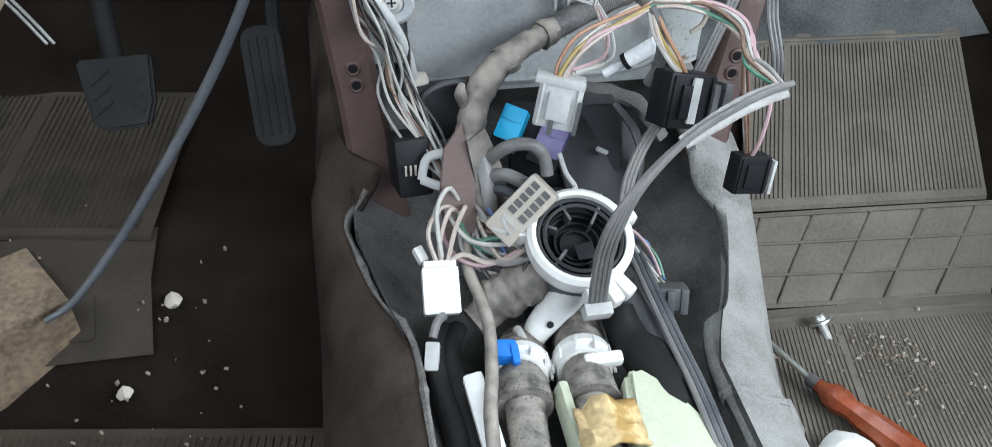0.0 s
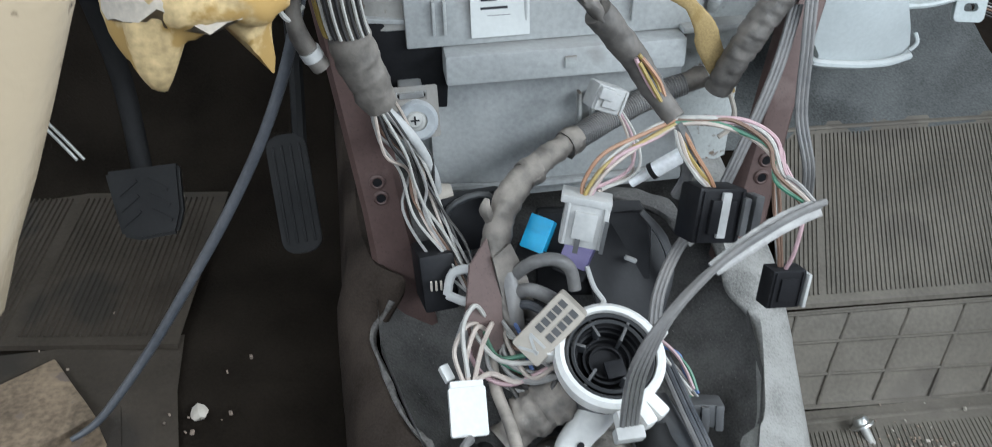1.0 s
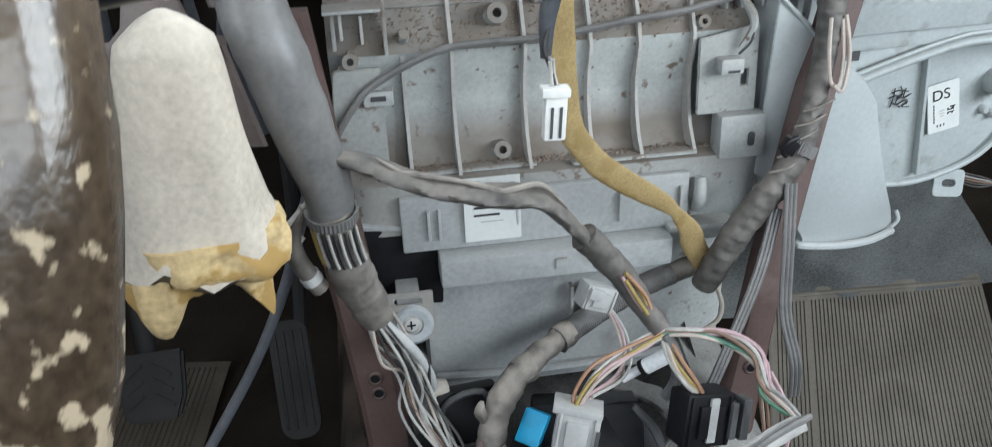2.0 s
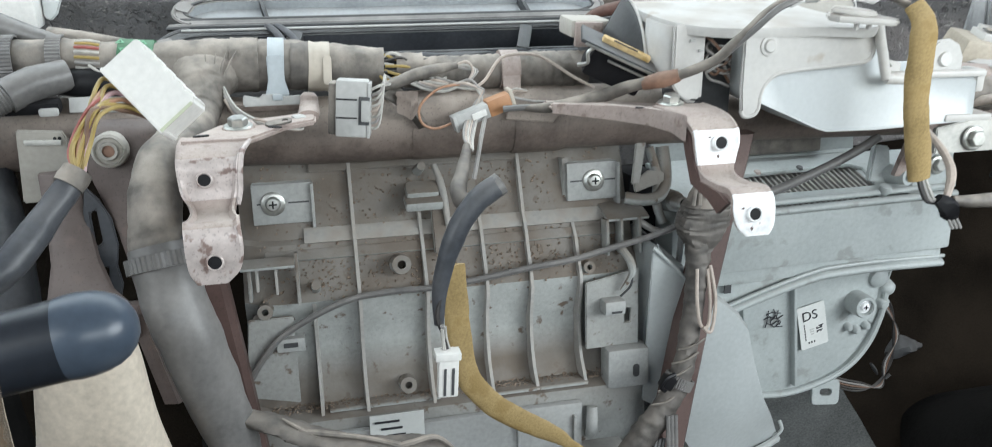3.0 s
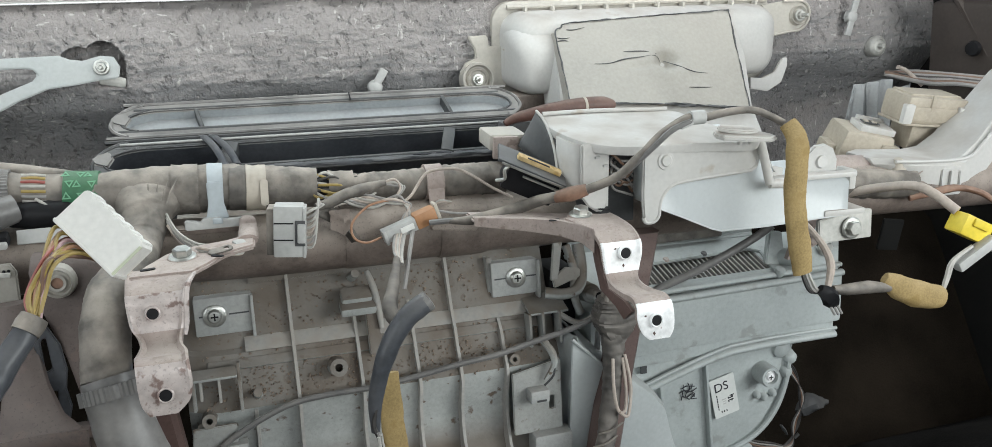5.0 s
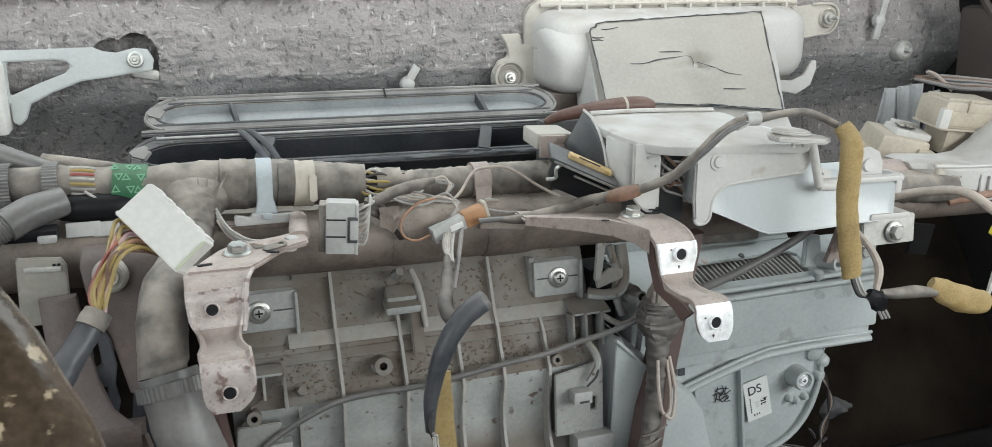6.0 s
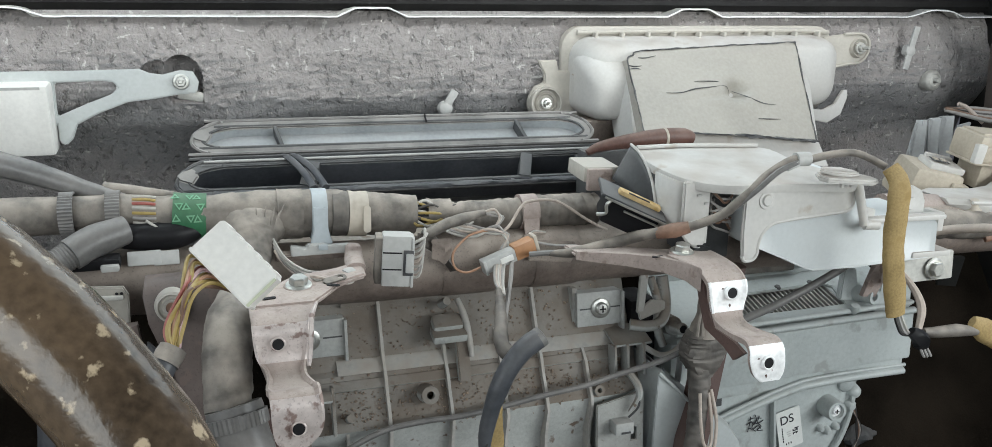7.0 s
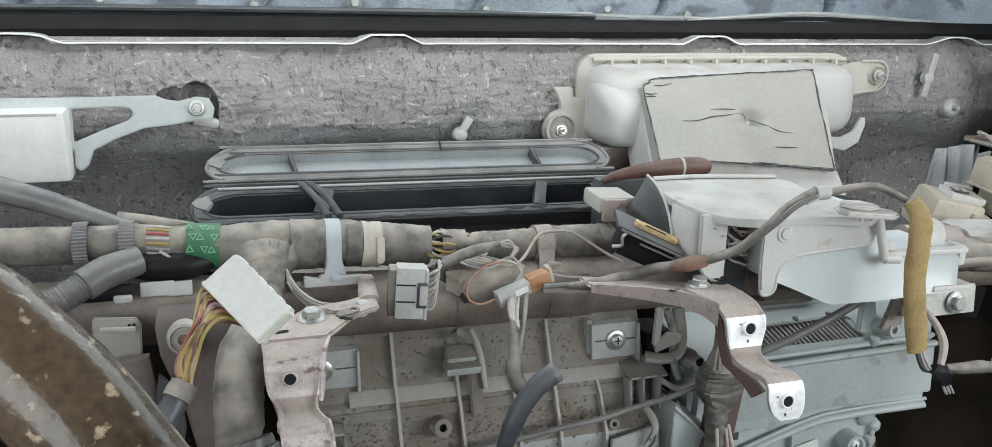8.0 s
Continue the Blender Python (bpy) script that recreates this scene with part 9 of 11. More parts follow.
# ---- wiring beside the passenger-side leg ----
def make_right_harness():
    h = thing("wiring_harness", (0.12, 0.1, 0.33), "taped wiring harness tied to the leg beside the heater", "wiring harness")
    # lumpy bag of tape with sharp folds
    rows = []
    for i in range(29):
        u = i / 28
        z = 0.6080 - 0.0430 * u
        w = interp(u, [(0, 0.0190), (0.06, 0.0245), (0.55, 0.0250), (0.80, 0.0190), (1, 0.0110)])
        cx = 0.2030 - 0.006 * u
        ring = []
        for j in range(28):
            a = 2 * math.pi * j / 28
            sq = 1 / max(abs(math.cos(a)), abs(math.sin(a))) ** 0.55
            f = 1 + 0.10 * noise.noise(Vector((math.cos(a) * 2, math.sin(a) * 2, u * 4))) - 0.16 * abs(noise.noise(Vector((math.cos(a) * 1.2, math.sin(a) * 1.2, u * 9 + 0.8 * math.sin(a)))))
            ring.append((cx + w * sq * f * math.cos(a), 0.1420 + 0.0135 * sq * f * math.sin(a), z + 0.003 * math.sin(a * 2 + 1) * u))
        rows.append(ring)
    part("wrap", loft(rows, None, True, True), DARK_TAPE, h, "lumpy taped wrap", smooth=28)
    for k in range(6):
        part("frill", tube([(0.1990 + 0.002 * (k - 2.5), 0.1400, 0.6330), (0.1985 + 0.0045 * (k - 2.5), 0.1345, 0.6200), (0.1985 + 0.0058 * (k - 2.5), 0.1310, 0.6075)], [0.0008, 0.0020, 0.0026], 8, 4), TAPE, h)
    part("neck", tube([(0.200, 0.150, 0.660), (0.1995, 0.146, 0.640), (0.199, 0.143, 0.622), (0.1985, 0.142, 0.604)], [0.0055, 0.0060, 0.0085, 0.0155], 14, 5, wob=0.12, crease=0.1, wrap_step=0.02), TAPE, h)
    part("trunk", tube([(0.1965, 0.141, 0.568), (0.1945, 0.135, 0.545), (0.189, 0.126, 0.512), (0.180, 0.115, 0.476), (0.172, 0.108, 0.452), (0.158, 0.104, 0.428), (0.136, 0.100, 0.402), (0.110, 0.099, 0.360), (0.098, 0.105, 0.325)], [0.0125, 0.0098, 0.0094, 0.0094, 0.0105, 0.0120, 0.0125, 0.012, 0.011], 18, 5, wob=0.08, wrap=0.07, wrap_step=0.011, crease=0.11), DARK_TAPE, h)
    for k in range(5):
        part("spiral_tape", tube([(0.182 - 0.0065 * k + 0.0105, 0.1055 - 0.002 * k, 0.490 - 0.0120 * k), (0.180 - 0.0065 * k, 0.1045 - 0.0022 * k, 0.484 - 0.0120 * k), (0.176 - 0.0065 * k - 0.0075, 0.1090 - 0.002 * k, 0.4795 - 0.0120 * k)], 0.0011, 6, 4), TAPE, h)
    clamp(h, (0.170, 0.107, 0.449), (-0.5, -0.15, -1), 0.0118, 0.010)
    part("clip", box((0.155, 0.098, 0.455), (0.012, 0.008, 0.012), turn(0, 30), 0.001), BLACK, h)
    part("clip_claw", tube([(0.160, 0.094, 0.464), (0.151, 0.092, 0.462), (0.147, 0.093, 0.454), (0.152, 0.095, 0.448)], 0.0020, 6, 4), BLACK, h)
    part("loose_wire", tube([(0.2005, 0.127, 0.548), (0.2010, 0.118, 0.520), (0.1965, 0.110, 0.500), (0.1880, 0.108, 0.503), (0.1850, 0.112, 0.525), (0.1890, 0.124, 0.550)], 0.0017, 8), WIRES["pale"], h)
    part("loose_wire", tube([(0.2030, 0.127, 0.551), (0.2050, 0.116, 0.522), (0.1985, 0.107, 0.496), (0.1895, 0.106, 0.501)], 0.0017, 8), WIRES["pale"], h)
    for pts in (((0.158, 0.092, 0.425), (0.155, 0.075, 0.37), (0.152, 0.058, 0.32), (0.158, 0.040, 0.28), (0.165, 0.045, 0.24)), ((0.150, 0.095, 0.40), (0.132, 0.075, 0.352), (0.105, 0.055, 0.30), (0.075, 0.030, 0.262), (0.040, 0.008, 0.238), (0.020, -0.012, 0.212), (0.012, -0.030, 0.19))):
        r = thing("ribbon_lead", pts[-1], "flat grey three-core ribbon lead", "cable", "ribbon leads")
        for j in range(3):
            part("core", tube([Vector(p) + Vector((0.0036 * (j - 1), -0.001, 0)) for p in pts], 0.0021, 8, 6), SLEEVE, r)
    # ribbon arching towards the driver
    r = thing("ribbon_lead", (-0.029, -0.105, 0.165), "broad flat grey ribbon lead arching over the shift collar", "cable", "ribbon leads")
    path = [(-0.028, -0.104, 0.158), (-0.031, -0.112, 0.195), (-0.030, -0.117, 0.235), (-0.014, -0.112, 0.270), (0.020, -0.100, 0.300), (0.062, -0.082, 0.311), (0.090, -0.070, 0.314), (0.109, -0.062, 0.313)]
    for j in range(4):
        part("core", tube([Vector(p) + Vector((0.0034 * (j - 1.5), 0.0, 0.0030 * (j - 1.5) * (1 if k > 2 else 0.1))) for k, p in enumerate(path)], [0.0024, 0.0025, 0.0026, 0.0026, 0.0026, 0.0025], 8, 6), SLEEVE, r)
    part("wrap", tube(path[4:], [0.0052, 0.0066, 0.0070, 0.0066], 14, 6, flat=0.35, up=(0, -0.6, 0.8), crease=0.05), RIBBON, r, "pale worn end of the ribbon")
    wire_bundle("wire", r, [(0.108, -0.062, 0.314), (0.102, -0.052, 0.318), (0.095, -0.040, 0.324)], ["black", "grey", "pale", "brown"], 0.0015, 0.004, seed=41)


# ---- shift collar and cables in the tunnel ----
def make_collar():
    c = thing("shift_collar", (-0.03, -0.055, 0.15), "white plastic shift collar with a black ribbed centre", "shift collar")
    m = axis((-0.031, -0.056, 0.190), (0.05, -0.42, 0.9))
    part("ring", lathe([(0.036, -0.012), (0.0365, 0.003), (0.040, 0.004), (0.0435, 0.001), (0.0435, -0.010), (0.040, -0.020), (0.034, -0.026)], m, 36), WHITE_CLEAN, c)
    core = part("core", lathe([(0.036, -0.001), (0.034, -0.002), (0.032, -0.010), (0.024, -0.012), (0.023, -0.018), (0.0, -0.022)], m, 32), BLACK, c, "black ribbed core")
    for r in (0.034, 0.029):
        part("groove", lathe([(r - 0.0016, -0.001), (r, 0.0022), (r + 0.0016, -0.001)], m, 32), CHARCOAL, core)
    for r, h in ((0.0265, -0.006), (0.0185, -0.012), (0.013, -0.015)):
        part("ring_wall", lathe([(r - 0.001, h - 0.010), (r - 0.0009, h), (r + 0.0009, h), (r + 0.001, h - 0.010)], m, 32), BLACK, core)
    for a, rr, w in ((15, 0.026, 0.016), (60, 0.026, 0.014), (130, 0.024, 0.018), (205, 0.026, 0.014), (320, 0.024, 0.018)):
        b = box((0, 0, 0), (0.0025, w, 0.012 + 0.004 * (a % 3)), None, 0.0008)
        b.transform(m @ Matrix.Rotation(radians(a), 4, "Z") @ Matrix.Translation((0.003, rr, -0.010)))
        part("web", b, CHARCOAL, core)
    b = box((0, 0, 0), (0.016, 0.014, 0.004), None, 0.001)
    b.transform(m @ Matrix.Translation((0.004, -0.008, -0.012)))
    part("socket", b, BLACK, core)
    for a, ln in ((15, 0.014), (-62, 0.020), (-75, 0.020), (-95, 0.016), (160, 0.008)):
        b = box((0, 0, 0), (ln, 0.011, 0.016), None, 0.003)
        b.transform(m @ Matrix.Rotation(radians(a), 4, "Z") @ Matrix.Translation((0.043 + ln / 3, 0, -0.010)))
        part("lug", b, WHITE_CLEAN, c)
    part("skirt", lathe([(0.036, -0.024), (0.033, -0.05), (0.036, -0.085), (0.040, -0.10)], m, 24), CHARCOAL, c, "dark sleeve under the collar")
    part("clip", box((-0.029, -0.108, 0.158), (0.022, 0.010, 0.016), turn(30), 0.002), GREY_CONN, c)
    e = thing("white_elbow", (-0.06, -0.06, 0.10), "white plastic cable elbow under the collar", "elbow")
    part("pipe", tube([(-0.030, -0.052, 0.135), (-0.048, -0.066, 0.128), (-0.066, -0.080, 0.120), (-0.072, -0.086, 0.112)], [0.015, 0.0145, 0.012, 0.009], 14, 5), WHITE_CLEAN, e)
    part("hole", lathe([(0, 0.0006), (0.003, 0.0006)], facing((-0.060, -0.089, 0.130), 0, -1, 0.6), 12), BLACK, e)
    part("foot", tube([(-0.072, -0.084, 0.114), (-0.078, -0.092, 0.112), (-0.080, -0.10, 0.108)], 0.004, 8), WHITE_CLEAN, e)


def shift_cable(pts, r, lab):
    h = thing("shift_cable", pts[-1], lab, "cable", "shift cables in the tunnel")
    v = [Vector(p) for p in pts]
    part("boot", tube(v[:4], [r * 0.95, r, r * 1.02, r * 0.98], 20, 5, wob=0.10, crease=0.05, rings=0.022, ring_step=0.012), HOSE, h, "dusty ribbed rubber boot")
    d = (v[3] - v[2]).normalized()
    col = part("collar", lathe([(r * 0.9, -0.010), (r * 1.18, -0.010), (r * 1.20, -0.002), (r * 1.05, 0.002), (r * 1.05, 0.010), (r * 0.9, 0.010)], axis(v[3], d), 24), WHITE_CLEAN, h, "white plastic cable collar")
    for i in range(10):
        b = box((0, 0, 0), (0.0025, 0.0025, 0.016), None, 0.0006)
        b.transform(axis(v[3], d) @ Matrix.Rotation(radians(36 * i), 4, "Z") @ Matrix.Translation((r * 1.17, 0, 0)))
        part("rib", b, WHITE_CLEAN, col)
    part("lower_boot", tube(v[3:6], [r * 0.92, r * 1.0, r * 1.05], 20, 5, wob=0.10, crease=0.05, rings=0.02, ring_step=0.010), HOSE, h)
    part("cable", tube(v[5:], [r * 0.72, r * 0.62, r * 0.62], 16, 5, rings=0.02, ring_step=0.006, wob=0.10, crease=0.05), HOSE, h)


def make_tunnel_clutter():
    shift_cable([(-0.074, -0.062, 0.085), (-0.080, -0.082, 0.098), (-0.086, -0.100, 0.108), (-0.090, -0.122, 0.114), (-0.093, -0.140, 0.118), (-0.095, -0.160, 0.120), (-0.098, -0.20, 0.118), (-0.10, -0.30, 0.10), (-0.10, -0.50, 0.06)], 0.0205, "dusty corrugated shift cable with a white collar")
    shift_cable([(-0.026, -0.040, 0.085), (-0.032, -0.066, 0.098), (-0.036, -0.095, 0.108), (-0.040, -0.122, 0.114), (-0.042, -0.142, 0.118), (-0.045, -0.165, 0.120), (-0.049, -0.205, 0.118), (-0.05, -0.30, 0.10), (-0.05, -0.50, 0.06)], 0.0205, "dusty corrugated shift cable with a white collar")
    b = thing("cable_bracket", (-0.03, -0.18, 0.09), "milky green plastic cable bracket between the shift cables", "bracket")
    block = [(-0.022, -0.150), (-0.008, -0.146), (0.012, -0.165), (0.030, -0.20), (0.038, -0.26), (-0.036, -0.26), (-0.030, -0.19)]
    part("cheek", plate(block, 0.026, Matrix.Translation((0, 0, 0.108)) @ Matrix.Rotation(radians(10), 4, "Y"), bevel=0.005), GREEN_TINT, b)
    part("cheek", box((-0.066, -0.185, 0.122), (0.008, 0.07, 0.018), turn(8, 14, 4), 0.003), GREEN_TINT, b)
    part("bar", box((-0.030, -0.136, 0.134), (0.030, 0.010, 0.012), turn(20), 0.003), WHITE_CLEAN, b)
    part("side", box((-0.124, -0.20, 0.125), (0.016, 0.12, 0.030), turn(6, -10, 4), 0.004), WHITE_CLEAN, b)
    f = thing("foam_scrap", (-0.045, -0.165, 0.135), "torn yellow foam scrap stuck to the cable", "foam scrap")
    bm = loft([[(-0.066 + 0.0075 * i + 0.004 * noise.noise(Vector((i, j, 1))), -0.182 - 0.0065 * j + 0.003 * noise.noise(Vector((i * 0.7, j * 0.7, 4))), 0.146 + 0.007 * noise.noise(Vector((i * 0.6, j * 0.6, 9))) - 0.003 * abs(i - 3)) for i in range(7)] for j in range(7)])
    scrap = part("scrap", bm, FOAM, f, smooth=30)
    mod = scrap.modifiers.new("thick", "SOLIDIFY")
    mod.thickness, mod.offset = 0.003, -1
    k = thing("blue_clip", (-0.108, -0.118, 0.13), "bright blue plastic clip on a grey lead", "clip")
    part("clip", box((-0.103, -0.120, 0.138), (0.018, 0.016, 0.014), turn(10, 10, 0), 0.003), DEEP_BLUE, k)
    part("jaw", box((-0.096, -0.126, 0.140), (0.006, 0.016, 0.010), turn(20, 0, 0), 0.002), DEEP_BLUE, k)
    g = thing("grey_lead", (-0.12, -0.12, 0.13), "grey round lead running along the tunnel", "cable")
    part("lead", tube([(-0.116, -0.010, 0.175), (-0.119, -0.040, 0.158), (-0.114, -0.075, 0.152), (-0.112, -0.105, 0.148), (-0.118, -0.150, 0.146), (-0.126, -0.20, 0.140), (-0.13, -0.35, 0.10), (-0.13, -0.5, 0.05)], 0.0050, 12, 5, wob=0.12), TAPE, g)
    for i, (x, r) in enumerate(((-0.150, 0.010), (-0.138, 0.008))):
        d = thing("black_lead", (x, -0.15, 0.10), "black rubber lead in the tunnel", "cable", "black leads")
        part("lead", tube([(x + 0.006, -0.070, 0.118), (x - 0.004, -0.10, 0.122), (x - 0.002, -0.14, 0.118), (x + 0.004, -0.20, 0.11), (x, -0.4, 0.06)], r, 12, 5), RUBBER, d)
    # three-core black rod lead on the passenger side
    r = thing("ribbon_lead", (0.031, -0.2, 0.125), "dark flat lead lying along the tunnel", "cable", "ribbon leads")
    for j in range(3):
        part("core", tube([(0.020 + 0.0045 * j, -0.022, 0.150), (0.024 + 0.0045 * j, -0.075, 0.140), (0.027 + 0.0045 * j, -0.120, 0.134), (0.028 + 0.0045 * j, -0.22, 0.128), (0.03 + 0.0045 * j, -0.45, 0.08)], 0.0026, 8, 5), DARK_SLEEVE if j else SLEEVE, r)
    s = thing("rubber_boot", (0.0, -0.11, 0.10), "folded dark grey rubber boot beside the collar", "boot")
    part("boot", tube([(-0.004, -0.085, 0.135), (0.000, -0.108, 0.122), (0.010, -0.135, 0.118), (0.014, -0.18, 0.11), (0.01, -0.3, 0.08)], [0.013, 0.015, 0.020, 0.022, 0.02], 14, 5, wob=0.15), RUBBER, s)
    part("fold", tube([(0.012, -0.050, 0.125), (0.018, -0.080, 0.118), (0.026, -0.120, 0.112), (0.035, -0.19, 0.105), (0.04, -0.3, 0.08)], [0.012, 0.013, 0.012, 0.012, 0.012], 12, 5), DARK_SLEEVE, s)
    # dark small plug by the passenger side
    p = thing("dark_plug", (0.05, -0.065, 0.10), "small dark plug with green and blue wires", "connector")
    part("body", box((0.050, -0.066, 0.124), (0.026, 0.024, 0.020), turn(-25, 0, -12), 0.003), CHARCOAL, p)
    for i in range(2):
        part("latch", box((0.045 + 0.012 * i, -0.077, 0.127), (0.007, 0.008, 0.022), turn(-25, 0, -12), 0.002), CHARCOAL, p)
    wire_bundle("wire", p, [(0.044, -0.054, 0.132), (0.036, -0.040, 0.142), (0.024, -0.026, 0.152), (0.010, -0.018, 0.160)], ["blue", "green", "pink", "white", "grey", "green", "pale", "grey"], 0.0016, 0.007, seed=51)
    # white plug hanging on the driver's side
    w = thing("white_plug", (-0.145, -0.065, 0.14), "white rectangular plug hanging on pale wires", "connector")
    m = facing((-0.143, -0.063, 0.156), 0.05, -0.62, 0.78, -6)
    part("body", plate(rounded(0.029, 0.038, 0.002), 0.011, m @ Matrix.Translation((0, 0, -0.011)), bevel=0.0012), WHITE_CLEAN, w)
    part("lip", plate(rounded(0.026, 0.005, 0.001), 0.013, m @ Matrix.Translation((0, 0.021, -0.012)), bevel=0.0008), WHITE_CLEAN, w)
    wire_bundle("wire", w, [(-0.140, -0.045, 0.168), (-0.140, -0.028, 0.186), (-0.132, -0.016, 0.200), (-0.120, -0.006, 0.192)], ["pale", "white", "pale", "pale"], 0.0020, 0.008, seed=52)
    part("wire", tube([(-0.136, -0.045, 0.168), (-0.122, -0.042, 0.172), (-0.105, -0.048, 0.166), (-0.092, -0.046, 0.165)], 0.0022, 6), WIRES["pale"], w)
    w = thing("small_plug", (-0.16, -0.1, 0.12), "small clear plug on a grey lead", "connector")
    part("body", box((-0.157, -0.112, 0.134), (0.011, 0.022, 0.010), turn(38, 0, -12), 0.002), GREY_CONN, w)
    part("lead", tube([(-0.155, -0.100, 0.142), (-0.150, -0.090, 0.148), (-0.144, -0.082, 0.146)], 0.0035, 8), SLEEVE, w)
    w = thing("small_plug", (-0.152, -0.03, 0.17), "tiny white plug lying beside the felt", "connector")
    part("body", box((-0.156, -0.030, 0.166), (0.008, 0.014, 0.008), turn(30, 0, 25), 0.0015), WHITE_CLEAN, w)


def connector(name, lab, c, s, m, mat, wires=0, cells=0):
    t = thing(name, c, lab, "connector")
    b = box((0, 0, 0), s, None, min(s) * 0.12)
    b.transform(Matrix.Translation(c) @ m.to_4x4())
    part("body", b, mat, t)
    if not cells:
        b = box((0, 0, 0), (s[0] * 0.5, s[1] * 0.16, s[2] * 0.6), None, 0.0008)
        b.transform(Matrix.Translation(c) @ m.to_4x4() @ Matrix.Translation((0, -s[1] * 0.55, 0)))
        part("latch", b, mat, t)
    for k in (-1, 1) if not cells else ():
        b = box((0, 0, 0), (s[0] * 0.06, s[1] * 0.10, s[2] * 0.9), None, 0.0004)
        b.transform(Matrix.Translation(c) @ m.to_4x4() @ Matrix.Translation((k * s[0] * 0.40, -s[1] * 0.53, 0)))
        part("rail", b, mat, t)
    for i in range(cells):
        b = box((0, 0, 0), (s[0] * 0.085, 0.0010, s[2] * 0.24))
        b.transform(Matrix.Translation(c) @ m.to_4x4() @ Matrix.Translation((s[0] * (-0.06 + 0.115 * (i // 2)), -s[1] * 0.51, s[2] * (0.20 if i % 2 else -0.20))))
        part("cell", b, CHARCOAL, t)
    return t


def make_connectors():
    h = thing("taped_harness", (-0.1, 0.02, 0.19), "thick grey taped harness bending down into the tunnel", "wiring harness")
    part("trunk", tube([(0.105, 0.150, 0.318), (0.060, 0.145, 0.305), (0.020, 0.132, 0.296), (-0.020, 0.110, 0.290), (-0.060, 0.082, 0.284), (-0.088, 0.058, 0.272), (-0.102, 0.042, 0.250), (-0.106, 0.026, 0.222), (-0.104, 0.010, 0.196), (-0.100, -0.004, 0.178)], [0.009, 0.0095, 0.0098, 0.0098, 0.0098, 0.0110, 0.0120, 0.0122, 0.0115, 0.010], 20, 6, wob=0.14, wrap=0.05, wrap_step=0.018, crease=0.12), TAPE, h)
    part("corrugated_stretch", tube([(0.085, 0.148, 0.312), (0.050, 0.143, 0.303), (0.010, 0.127, 0.2945), (-0.024, 0.107, 0.2893)], [0.0100, 0.0104, 0.0106, 0.0106], 18, 6, rings=0.035, ring_step=0.0024, wob=0.05), SLEEVE, h, "fine-ribbed grey sleeve")
    for p in ((-0.028, 0.1050, 0.2885), (-0.070, 0.0745, 0.2800)):
        part("tape_turn", tube([Vector(p) + Vector((0.006, 0.004, 0.001)), p, Vector(p) - Vector((0.006, 0.004, 0.001))], 0.0122, 18, 4, crease=0.16, wob=0.1, wrap_step=0.012), TAPE, h)
    part("stub", tube([(-0.108, 0.045, 0.258), (-0.112, 0.040, 0.272), (-0.110, 0.042, 0.280)], [0.006, 0.005, 0.002], 8, 3, wob=0.3), TAPE, h)
    part("tape_tail", tube([(-0.098, 0.015, 0.225), (-0.096, 0.000, 0.205), (-0.094, -0.010, 0.185)], 0.006, 8, 4, flat=0.3), SLEEVE, h)
    part("tape_tail", plate([(-0.012, -0.030), (0.010, -0.034), (0.013, 0.0), (0.009, 0.034), (-0.010, 0.030), (-0.014, -0.004)], 0.0012, facing((-0.094, 0.012, 0.214), 0.35, -0.85, 0.35, 8)), TAPE, h, "flat torn tape end")
    part("guard", plate([(-0.014, -0.045), (0.012, -0.04), (0.016, 0.0), (0.012, 0.05), (-0.006, 0.03), (-0.016, -0.01)], 0.003, facing((-0.122, 0.004, 0.208), 0.1, -0.8, 0.5), bevel=0.0008), LEG, h, "brown steel guard")
    part("holder", tube([(-0.148, 0.020, 0.205), (-0.142, 0.026, 0.222), (-0.125, 0.020, 0.226), (-0.128, 0.006, 0.206), (-0.148, 0.020, 0.205)], 0.004, 8, 4, flat=0.6), GREY_CONN, h)
    part("holder", box((-0.136, 0.0, 0.178), (0.014, 0.01, 0.03), turn(20, 10), 0.003), GREY_CONN, h)
    wire_bundle("wire", h, [(-0.104, -0.002, 0.184), (-0.118, -0.014, 0.178), (-0.112, -0.034, 0.170), (-0.092, -0.046, 0.166), (-0.070, -0.044, 0.172)], ["grey", "pale", "green", "white", "pink", "grey", "black", "grey"], 0.0020, 0.012, seed=61)
    wire_bundle("wire", h, [(-0.098, 0.000, 0.184), (-0.096, -0.018, 0.182), (-0.084, -0.030, 0.186), (-0.074, -0.030, 0.192)], ["pink", "pale", "white", "brown", "grey"], 0.0018, 0.008, seed=62)
    wire_bundle("wire", h, [(-0.102, 0.004, 0.180), (-0.098, -0.024, 0.170), (-0.082, -0.044, 0.160), (-0.058, -0.052, 0.156)], ["grey", "black", "blue", "grey", "green", "grey", "black", "brown", "grey"], 0.0018, 0.014, seed=66)
    # relays
    for nm, lab, c, mat, roll, w in (("blue_relay", "bright sky-blue relay plugged into the dark block", (-0.066, 0.060, 0.228), BLUE, -14, 0.021), ("violet_relay", "dusty violet relay plugged beside the blue one", (-0.034, 0.042, 0.220), PURPLE, -16, 0.024)):
        r = thing(nm, c, lab, "relay", "relays in the tunnel mouth")
        f = facing(c, -0.30, -0.72, 0.62, roll)
        part("body", plate(rounded(w, 0.030, 0.0015), 0.026, f @ Matrix.Translation((0, 0, -0.026)), bevel=0.0010), mat, r)
        part("lid_step", plate(rounded(w - 0.004, 0.010, 0.001), 0.0012, f @ Matrix.Translation((0, 0.007, 0)), bevel=0.0004), mat, r)
